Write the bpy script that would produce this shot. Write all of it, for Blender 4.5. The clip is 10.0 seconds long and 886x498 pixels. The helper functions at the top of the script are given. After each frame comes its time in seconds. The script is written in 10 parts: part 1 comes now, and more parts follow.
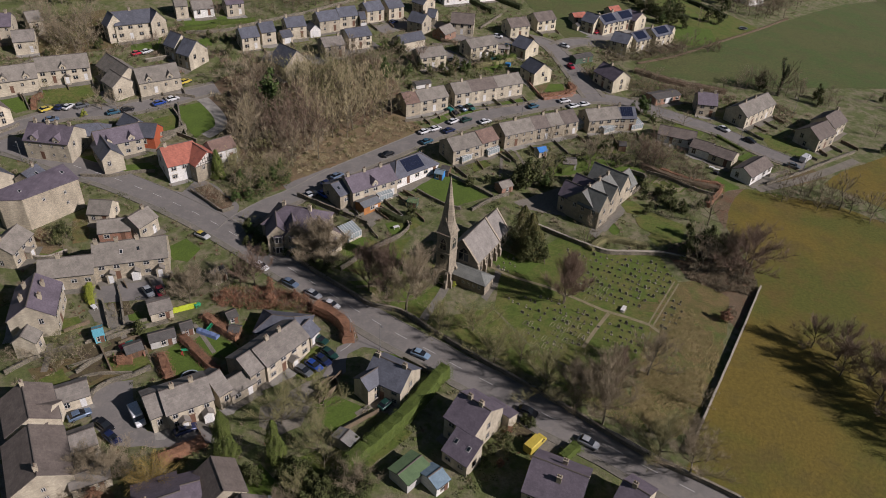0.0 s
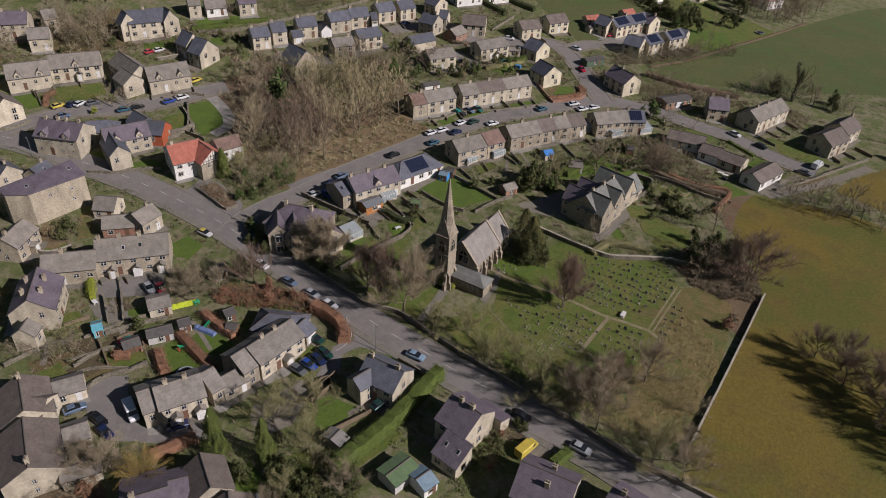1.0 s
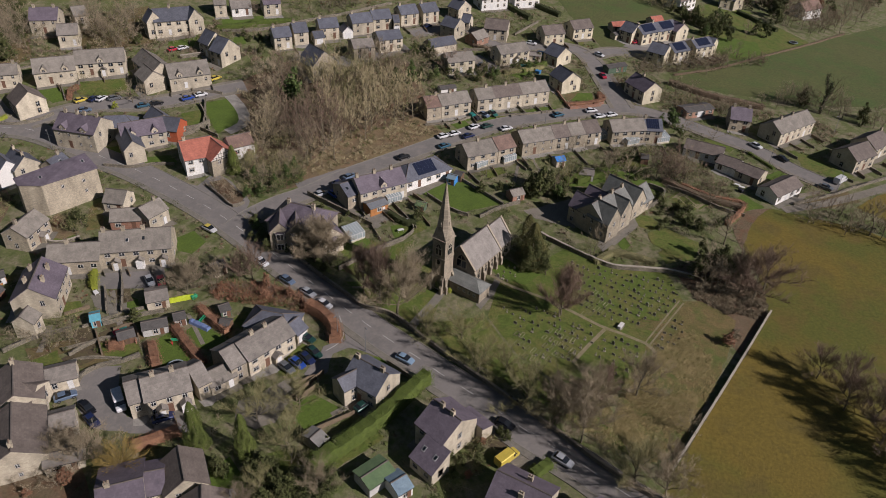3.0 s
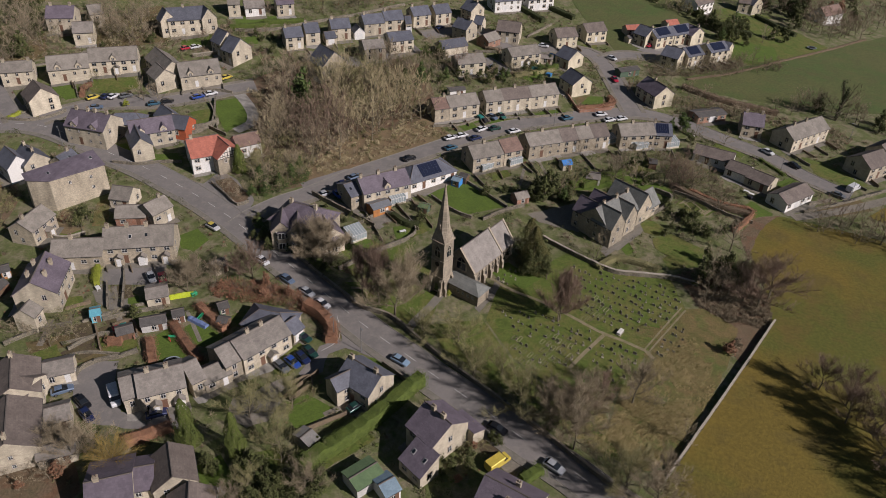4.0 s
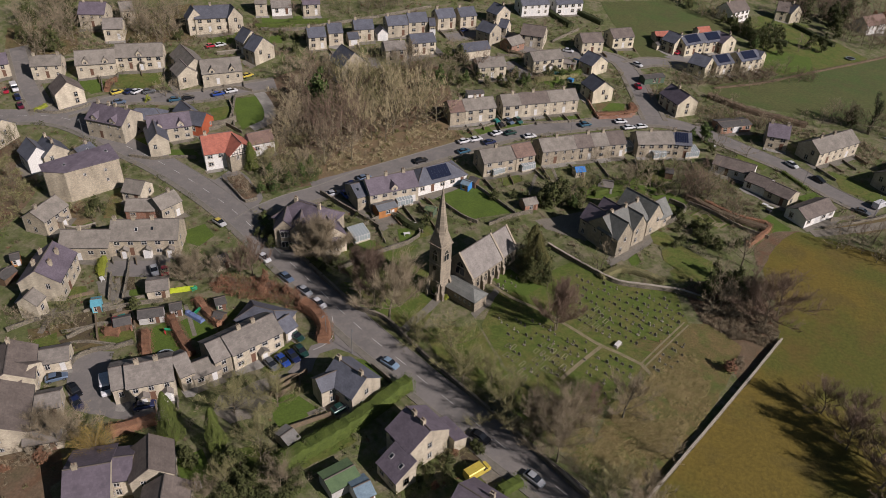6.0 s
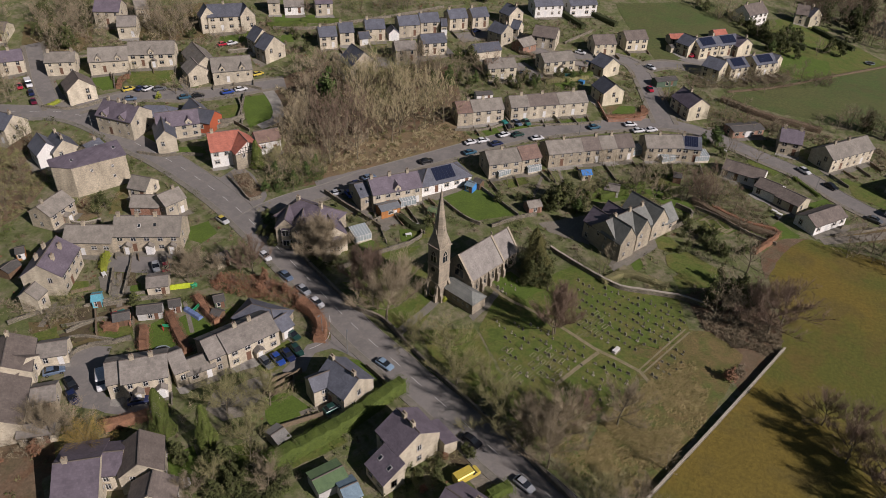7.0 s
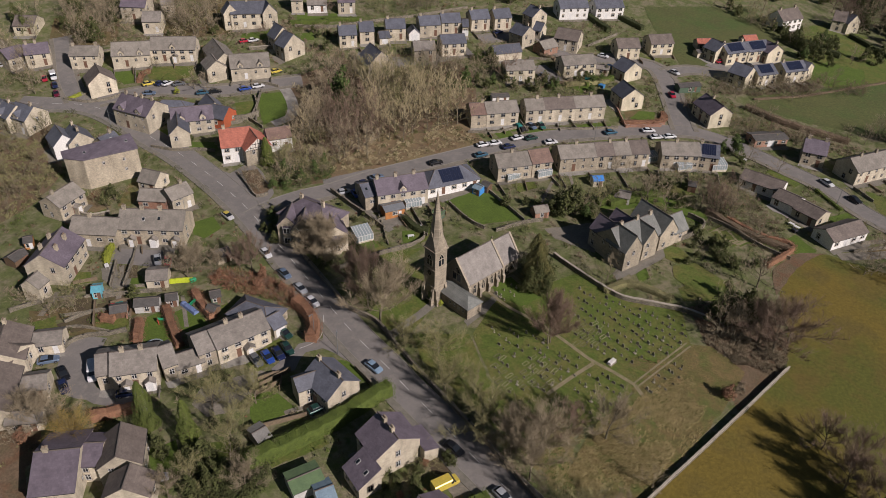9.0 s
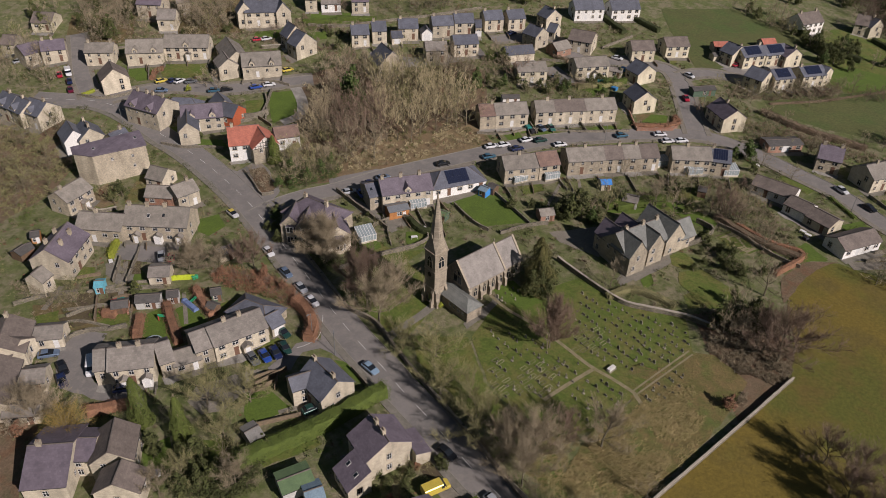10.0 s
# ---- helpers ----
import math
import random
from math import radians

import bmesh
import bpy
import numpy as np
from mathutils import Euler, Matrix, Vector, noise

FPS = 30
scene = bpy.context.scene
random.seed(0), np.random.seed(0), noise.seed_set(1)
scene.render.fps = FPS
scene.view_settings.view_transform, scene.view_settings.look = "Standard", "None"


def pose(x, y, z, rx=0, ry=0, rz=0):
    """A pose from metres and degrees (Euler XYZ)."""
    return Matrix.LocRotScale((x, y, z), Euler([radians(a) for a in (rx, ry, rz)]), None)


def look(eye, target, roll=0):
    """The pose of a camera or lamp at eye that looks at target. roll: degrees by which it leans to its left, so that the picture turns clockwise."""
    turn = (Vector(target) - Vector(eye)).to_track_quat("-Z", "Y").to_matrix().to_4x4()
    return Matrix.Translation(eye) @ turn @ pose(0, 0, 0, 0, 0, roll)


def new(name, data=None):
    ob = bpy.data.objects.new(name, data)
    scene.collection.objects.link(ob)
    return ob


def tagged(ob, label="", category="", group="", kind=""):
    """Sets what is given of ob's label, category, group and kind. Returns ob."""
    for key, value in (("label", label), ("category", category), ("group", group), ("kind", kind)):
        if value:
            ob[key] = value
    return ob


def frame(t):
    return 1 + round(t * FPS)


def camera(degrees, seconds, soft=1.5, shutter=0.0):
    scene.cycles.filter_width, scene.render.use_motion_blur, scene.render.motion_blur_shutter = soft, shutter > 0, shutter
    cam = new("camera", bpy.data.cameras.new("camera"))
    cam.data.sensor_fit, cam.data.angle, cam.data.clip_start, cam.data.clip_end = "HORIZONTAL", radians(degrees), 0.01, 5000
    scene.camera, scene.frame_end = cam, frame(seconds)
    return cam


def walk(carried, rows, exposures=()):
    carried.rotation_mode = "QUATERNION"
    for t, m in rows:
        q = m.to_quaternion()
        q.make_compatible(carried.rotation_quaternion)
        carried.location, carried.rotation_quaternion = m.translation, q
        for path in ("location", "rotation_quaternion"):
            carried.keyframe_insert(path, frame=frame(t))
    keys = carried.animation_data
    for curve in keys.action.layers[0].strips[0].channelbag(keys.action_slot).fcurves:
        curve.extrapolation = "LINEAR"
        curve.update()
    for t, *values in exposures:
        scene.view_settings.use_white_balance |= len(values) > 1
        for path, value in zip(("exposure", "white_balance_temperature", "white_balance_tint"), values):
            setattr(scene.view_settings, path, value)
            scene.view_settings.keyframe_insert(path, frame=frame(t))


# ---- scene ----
from mathutils import geometry

cam = camera(63.0, 10.0, soft=0.85)
EXPOSURE = 0.31
METRES, EYE, TILT, LEAN, TURN = 48.0, 105.0, -35.6, -2.7, 0.0
ROWS = [
    (0.0, 0.0, 0.0, 0.0, -0.0, 0.0, 0.0),
    (0.5, 0.0488, 0.0046, -0.0001, 0.77, 0.06, -0.5),
    (1.0, 0.0987, 0.0102, 0.0007, 1.56, 0.12, -1.0),
    (1.5, 0.15, 0.0167, 0.0022, 2.36, 0.17, -1.51),
    (2.0, 0.1981, 0.0235, 0.0031, 3.01, 0.23, -1.94),
    (2.5, 0.2472, 0.0311, 0.0045, 3.81, 0.28, -2.47),
    (4.0, 0.3939, 0.0616, 0.0153, 6.24, 0.35, -4.06),
    (4.5, 0.4439, 0.0734, 0.0201, 7.07, 0.35, -4.59),
    (5.0, 0.4933, 0.0863, 0.0259, 7.89, 0.34, -5.11),
    (5.5, 0.5428, 0.101, 0.0324, 8.71, 0.32, -5.63),
    (7.0, 0.6869, 0.1513, 0.0574, 11.16, 0.1, -7.16),
    (7.5, 0.7323, 0.1709, 0.0665, 11.96, 0.02, -7.66),
    (8.0, 0.7769, 0.1911, 0.0763, 12.8, -0.09, -8.17),
    (8.5, 0.8175, 0.2108, 0.0861, 13.58, -0.2, -8.65),
    (9.0, 0.8592, 0.2326, 0.0966, 14.19, -0.29, -9.04),
    (9.5, 0.9003, 0.255, 0.1076, 15.03, -0.41, -9.55),
    (10.0, 0.9408, 0.2776, 0.1201, 15.87, -0.56, -10.07),
]
walk(cam, [(t, pose(0, 0, EYE, TILT, LEAN, TURN) @ pose(METRES * x, METRES * y, METRES * z, 90 + pitch, roll, yaw)) for t, x, y, z, yaw, pitch, roll in ROWS], exposures=[(0.0, EXPOSURE - 0.07, 6080, 13), (10.0, EXPOSURE, 6300, 13)])

# world and sun
SUN_FROM, SUN_UP = -26.0, 33.0
world = bpy.data.worlds.new("sky")
scene.world = world
world.use_nodes = True
sky = world.node_tree.nodes.new("ShaderNodeTexSky")
sky.sky_type, sky.sun_disc = "NISHITA", False
sky.sun_elevation, sky.sun_rotation = radians(SUN_UP), radians(90 - SUN_FROM)
sky.air_density, sky.dust_density = 1.2, 0.7
background = world.node_tree.nodes["Background"]
background.inputs["Strength"].default_value = 0.026
world.node_tree.links.new(sky.outputs[0], background.inputs["Color"])
sun = new("sun", bpy.data.lights.new("sun", "SUN"))
sun.data.energy, sun.data.angle, sun.data.color = 5.0, radians(0.5), (1.0, 0.885, 0.83)
sx, sy, sz = math.cos(radians(SUN_FROM)) * math.cos(radians(SUN_UP)), math.sin(radians(SUN_FROM)) * math.cos(radians(SUN_UP)), math.sin(radians(SUN_UP))
sun.matrix_world = look((200 * sx, 200 * sy, 200 * sz), (0, 0, 0))


# ---- materials ----
def material(name, base, other=None, size=1.0, rough=0.85, metal=0.0, bump=0.0, fine=None, mid=None, vary=0.0, contrast=1.0, grain=0.62):
    """Two-tone mottled surface: large patches of size metres, finer grain on top, and a shade of its own for each object."""
    m = bpy.data.materials.new(name)
    m.use_nodes = True
    nt = m.node_tree
    bsdf = nt.nodes["Principled BSDF"]
    bsdf.inputs["Roughness"].default_value, bsdf.inputs["Metallic"].default_value = rough, metal
    bsdf.inputs["Specular IOR Level"].default_value = 0.3
    co = nt.nodes.new("ShaderNodeTexCoord")
    other = other or tuple(c * 0.7 for c in base)

    def noise_at(scale, detail):
        n = nt.nodes.new("ShaderNodeTexNoise")
        n.inputs["Scale"].default_value, n.inputs["Detail"].default_value, n.inputs["Roughness"].default_value = scale, detail, 0.65
        nt.links.new(co.outputs["Object"], n.inputs["Vector"])
        return n

    def mix(kind, fac, a, b):
        x = nt.nodes.new("ShaderNodeMix")
        x.data_type, x.blend_type = "RGBA", kind
        for value, socket in ((fac, x.inputs[0]), (a, x.inputs[6]), (b, x.inputs[7])):
            if isinstance(value, bpy.types.NodeSocket):
                nt.links.new(value, socket)
            elif isinstance(value, tuple):
                socket.default_value = (*value, 1)
            else:
                socket.default_value = value
        return x.outputs[2]

    def ramp(socket, lo, hi):
        r = nt.nodes.new("ShaderNodeMapRange")
        r.inputs[1].default_value, r.inputs[2].default_value = lo, hi
        nt.links.new(socket, r.inputs[0])
        return r.outputs[0]

    big = noise_at(1 / size, 4)
    colour = mix("MIX", ramp(big.outputs[0], 0.5 - 0.16 / contrast, 0.5 + 0.16 / contrast), base, other)
    if mid:
        second = noise_at(1 / mid[0], 3)
        colour = mix("MIX", ramp(second.outputs[0], 0.48, 0.68), colour, mid[1])
    speckle = noise_at(1 / (fine or size * 0.12), 3)
    tone = ramp(speckle.outputs[0], 0.3, 0.7)
    dark = mix("MULTIPLY", 1.0, colour, (grain, grain, grain))
    colour = mix("MIX", tone, dark, colour)
    if vary:
        info = nt.nodes.new("ShaderNodeObjectInfo")
        hsv = nt.nodes.new("ShaderNodeHueSaturation")
        r = nt.nodes.new("ShaderNodeMapRange")
        r.inputs[3].default_value, r.inputs[4].default_value = 1 - vary, 1 + vary
        nt.links.new(info.outputs["Random"], r.inputs[0])
        nt.links.new(r.outputs[0], hsv.inputs["Value"])
        nt.links.new(colour, hsv.inputs["Color"])
        colour = hsv.outputs[0]
    nt.links.new(colour, bsdf.inputs["Base Color"])
    if bump:
        b = nt.nodes.new("ShaderNodeBump")
        b.inputs["Strength"].default_value, b.inputs["Distance"].default_value = 0.8, bump
        nt.links.new(speckle.outputs[0], b.inputs["Height"])
        nt.links.new(b.outputs[0], bsdf.inputs["Normal"])
    return m


def coursed(name, base, other, joint, width, height, roof=False, rough=0.85, vary=0.1, bump=0.03):
    """Stone blocks or slates in courses, with weather stains across them. Walls run along x + y, roofs along x, both up z."""
    if roof:
        joint = tuple(0.45 * a + 0.55 * b for a, b in zip(joint, other))
    m = bpy.data.materials.new(name)
    m.use_nodes = True
    nt = m.node_tree
    link = nt.links.new
    bsdf = nt.nodes["Principled BSDF"]
    bsdf.inputs["Roughness"].default_value = rough
    bsdf.inputs["Specular IOR Level"].default_value = 0.35
    co = nt.nodes.new("ShaderNodeTexCoord")
    split = nt.nodes.new("ShaderNodeSeparateXYZ")
    link(co.outputs["Object"], split.inputs[0])
    along = nt.nodes.new("ShaderNodeMath")
    along.operation = "ADD"
    link(split.outputs[0], along.inputs[0])
    if not roof:
        link(split.outputs[1], along.inputs[1])
    up = nt.nodes.new("ShaderNodeMath")
    up.operation = "MULTIPLY"
    up.inputs[1].default_value = 1.7 if roof else 1.0
    link(split.outputs[2], up.inputs[0])
    join = nt.nodes.new("ShaderNodeCombineXYZ")
    link(along.outputs[0], join.inputs[0])
    link(up.outputs[0], join.inputs[1])
    brick = nt.nodes.new("ShaderNodeTexBrick")
    brick.inputs["Scale"].default_value = 1.0
    brick.inputs["Brick Width"].default_value, brick.inputs["Row Height"].default_value = width, height
    brick.inputs["Mortar Size"].default_value = 0.012 if not roof else 0.008
    brick.inputs["Color1"].default_value, brick.inputs["Color2"].default_value, brick.inputs["Mortar"].default_value = (*base, 1), (*other, 1), (*joint, 1)
    link(join.outputs[0], brick.inputs["Vector"])
    stain = nt.nodes.new("ShaderNodeTexNoise")
    stain.inputs["Scale"].default_value, stain.inputs["Detail"].default_value = 0.55, 7
    stretch = nt.nodes.new("ShaderNodeMapping")
    stretch.inputs["Scale"].default_value = (1, 1, 0.35)
    info = nt.nodes.new("ShaderNodeObjectInfo")
    shift = nt.nodes.new("ShaderNodeMath")
    shift.operation = "MULTIPLY"
    shift.inputs[1].default_value = 50
    link(info.outputs["Random"], shift.inputs[0])
    link(shift.outputs[0], stretch.inputs["Location"])
    link(co.outputs["Object"], stretch.inputs["Vector"])
    link(stretch.outputs[0], stain.inputs["Vector"])
    fac = nt.nodes.new("ShaderNodeMapRange")
    fac.inputs[1].default_value, fac.inputs[2].default_value, fac.inputs[3].default_value, fac.inputs[4].default_value = 0.3, 0.7, 0.78 if roof else 0.74, 1.15 if roof else 1.2
    link(stain.outputs[0], fac.inputs[0])
    value = nt.nodes.new("ShaderNodeMath")
    value.operation = "MULTIPLY"
    r = nt.nodes.new("ShaderNodeMapRange")
    r.inputs[3].default_value, r.inputs[4].default_value = 1 - vary, 1 + vary
    link(info.outputs["Random"], r.inputs[0])
    link(r.outputs[0], value.inputs[0])
    link(fac.outputs[0], value.inputs[1])
    hsv = nt.nodes.new("ShaderNodeHueSaturation")
    link(brick.outputs["Color"], hsv.inputs["Color"])
    link(value.outputs[0], hsv.inputs["Value"])
    link(hsv.outputs[0], bsdf.inputs["Base Color"])
    b = nt.nodes.new("ShaderNodeBump")
    b.inputs["Strength"].default_value, b.inputs["Distance"].default_value = 0.7, bump
    link(brick.outputs["Fac"], b.inputs["Height"])
    b.invert = True
    link(b.outputs[0], bsdf.inputs["Normal"])
    return m


def plain(name, base, rough=0.5, metal=0.0, coat=0.0):
    m = material(name, base, tuple(c * 0.86 for c in base), 1.2, rough, metal)
    m.node_tree.nodes["Principled BSDF"].inputs["Coat Weight"].default_value = coat
    return m


def glass(name, tint=(0.02, 0.025, 0.03)):
    m = plain(name, tint, 0.08)
    m.node_tree.nodes["Principled BSDF"].inputs["Specular IOR Level"].default_value = 0.6
    return m


EARTH = material("rough_ground", (0.106, 0.125, 0.041), (0.187, 0.166, 0.102), 4.5, 0.95, bump=0.25, fine=0.45, mid=(1.8, (0.076, 0.095, 0.026)), contrast=1.7)
LAWN = material("lawn_grass", (0.085, 0.13, 0.018), (0.07, 0.108, 0.016), 4.0, 0.95, bump=0.06, fine=0.35)
LAWN2 = material("churchyard_grass", (0.086, 0.12, 0.02), (0.128, 0.124, 0.035), 5.0, 0.95, bump=0.14, fine=0.5, mid=(1.6, (0.07, 0.1, 0.016)), contrast=1.4)
FIELD = material("pasture", (0.14, 0.104, 0.018), (0.09, 0.094, 0.016), 30.0, 0.95, bump=0.12, fine=0.7, mid=(9.0, (0.11, 0.085, 0.02)), contrast=1.7, grain=0.68)
FIELD2 = material("green_pasture", (0.068, 0.098, 0.026), (0.088, 0.097, 0.032), 26.0, 0.95, bump=0.12, fine=0.8, mid=(9.0, (0.08, 0.087, 0.03)), contrast=1.8)
MEADOW = material("tussock_grass", (0.18, 0.13, 0.056), (0.1, 0.1, 0.028), 2.6, 0.95, bump=0.3, fine=0.4, mid=(5.0, (0.1, 0.125, 0.03)))
LITTER = material("leaf_litter", (0.16, 0.11, 0.07), (0.11, 0.09, 0.05), 4.0, 0.95, bump=0.2, fine=0.4, mid=(3.0, (0.14, 0.08, 0.045)))
BRACKEN = material("dead_bracken", (0.19, 0.13, 0.074), (0.147, 0.114, 0.062), 3.0, 0.95, bump=0.25, fine=0.35, mid=(4.5, (0.19, 0.15, 0.075)))
VERGE = material("dry_verge", (0.15, 0.105, 0.05), (0.1, 0.09, 0.035), 3.0, 0.95, bump=0.2, fine=0.5)
SOIL = material("garden_soil", (0.075, 0.055, 0.035), (0.1, 0.085, 0.04), 1.5, 0.95, bump=0.15, fine=0.3)
ASPHALT = material("asphalt", (0.17, 0.158, 0.147), (0.135, 0.127, 0.118), 7.0, 0.9, bump=0.01, fine=0.5, mid=(2.0, (0.178, 0.164, 0.148)), grain=0.9)
GRAVEL = material("gravel", (0.21, 0.19, 0.155), (0.16, 0.145, 0.115), 3.0, 0.95, bump=0.03, fine=0.3)
CONCRETE = material("pale_concrete", (0.3, 0.285, 0.255), (0.22, 0.21, 0.185), 1.6, 0.9, bump=0.01, fine=0.4)
PAVING = material("paving", (0.2, 0.185, 0.155), (0.15, 0.14, 0.115), 2.0, 0.9, bump=0.02, fine=0.5)
KERB = material("kerb_stone", (0.24, 0.225, 0.19), (0.19, 0.18, 0.155), 1.5, 0.9)
PAINT = material("worn_road_paint", (0.55, 0.55, 0.52), (0.4, 0.4, 0.38), 0.6, 0.8)
DRYSTONE = coursed("drystone", (0.2, 0.175, 0.13), (0.12, 0.11, 0.085), (0.05, 0.045, 0.035), 0.45, 0.2)
CAPSTONE = material("pale_capstones", (0.42, 0.38, 0.31), (0.3, 0.27, 0.22), 0.8, 0.9)
TIMBER = material("weathered_timber", (0.2, 0.15, 0.095), (0.14, 0.11, 0.075), 0.5, 0.85)
BARK = material("bark", (0.14, 0.118, 0.08), (0.19, 0.165, 0.11), 0.6, 0.95, bump=0.02, vary=0.2)
TWIGS = {
    "oak": material("oak_twigs", (0.22, 0.155, 0.115), (0.15, 0.112, 0.082), 2.0, 0.95, vary=0.15),
    "bare": material("bare_twigs", (0.325, 0.268, 0.178), (0.225, 0.187, 0.124), 2.0, 0.95, vary=0.25),
    "purple": material("birch_twigs", (0.235, 0.165, 0.12), (0.165, 0.118, 0.086), 2.0, 0.95, vary=0.2),
    "tan": material("golden_twigs", (0.5, 0.425, 0.25), (0.39, 0.335, 0.2), 2.5, 0.95, vary=0.15),
    "olive": material("mossy_twigs", (0.27, 0.25, 0.115), (0.19, 0.18, 0.085), 1.5, 0.95, vary=0.25),
    "rust": material("copper_leaves", (0.27, 0.14, 0.08), (0.17, 0.095, 0.058), 1.2, 0.9, vary=0.2),
    "willow": material("willow_withies", (0.34, 0.25, 0.075), (0.25, 0.18, 0.055), 1.5, 0.9),
    "evergreen": material("dark_needles", (0.06, 0.075, 0.022), (0.085, 0.088, 0.03), 1.2, 0.9, vary=0.25),
    "conifer": material("bright_needles", (0.1, 0.125, 0.023), (0.062, 0.082, 0.018), 1.0, 0.9, vary=0.15),
    "yew": material("yew_needles", (0.115, 0.102, 0.033), (0.062, 0.068, 0.02), 1.5, 0.9),
    "lime": material("lime_leaves", (0.3, 0.32, 0.04), (0.2, 0.24, 0.03), 1.0, 0.9),
    "laurel": material("laurel_leaves", (0.085, 0.125, 0.03), (0.06, 0.09, 0.022), 1.0, 0.8, vary=0.15),
    "ivy": material("ivy_leaves", (0.03, 0.04, 0.012), (0.045, 0.055, 0.02), 0.8, 0.8),
    "green": material("privet_leaves", (0.1, 0.135, 0.024), (0.07, 0.098, 0.02), 1.0, 0.9),
    "dark": material("yew_leaves", (0.035, 0.045, 0.014), (0.05, 0.06, 0.02), 1.0, 0.9),
    "twig": material("hedge_twigs", (0.19, 0.135, 0.09), (0.13, 0.105, 0.065), 1.2, 0.95),
}
TWIGS["pollard"] = TWIGS["olive"]
STRAW = material("dead_grass", (0.43, 0.345, 0.17), (0.29, 0.25, 0.105), 1.5, 0.95)
CORE = material("hedge_inside", (0.05, 0.042, 0.022), (0.035, 0.035, 0.015), 0.6, 0.95, bump=0.1)
WALLS = {
    "pale": coursed("pale_gritstone", (0.45, 0.4, 0.3), (0.35, 0.312, 0.238), (0.31, 0.282, 0.225), 0.55, 0.22, vary=0.16),
    "stone": coursed("weathered_gritstone", (0.36, 0.312, 0.228), (0.255, 0.224, 0.167), (0.21, 0.188, 0.148), 0.5, 0.2, vary=0.14),
    "cream": coursed("cream_stone", (0.47, 0.422, 0.305), (0.4, 0.36, 0.262), (0.38, 0.348, 0.275), 0.45, 0.22, vary=0.08),
    "church": coursed("church_gritstone", (0.27, 0.23, 0.17), (0.19, 0.165, 0.125), (0.15, 0.13, 0.1), 0.6, 0.3, vary=0.05),
    "brick": coursed("red_brick", (0.3, 0.14, 0.085), (0.22, 0.11, 0.07), (0.3, 0.25, 0.2), 0.23, 0.08, vary=0.1),
    "white": material("white_render", (0.7, 0.69, 0.65), (0.66, 0.65, 0.61), 2.5, 0.8, vary=0.06),
    "timber": material("white_panel", (0.66, 0.63, 0.57), (0.55, 0.5, 0.43), 2.0, 0.8),
    "red": material("red_panel", (0.4, 0.1, 0.045), (0.3, 0.085, 0.04), 2.0, 0.7),
    "orange": material("orange_timber", (0.42, 0.19, 0.06), (0.32, 0.14, 0.05), 1.0, 0.75),
    "aqua": material("turquoise_paint", (0.18, 0.5, 0.6), (0.14, 0.4, 0.48), 1.0, 0.6),
    "blue": material("blue_paint", (0.06, 0.25, 0.6), (0.05, 0.2, 0.45), 1.0, 0.6),
    "shedwhite": material("white_boards", (0.5, 0.49, 0.46), (0.36, 0.36, 0.34), 0.6, 0.7),
    "shedgreen": material("green_boards", (0.06, 0.1, 0.065), (0.09, 0.13, 0.09), 0.6, 0.8),
    "shedbrown": material("brown_boards", (0.15, 0.095, 0.055), (0.1, 0.07, 0.045), 0.6, 0.8, vary=0.2),
}
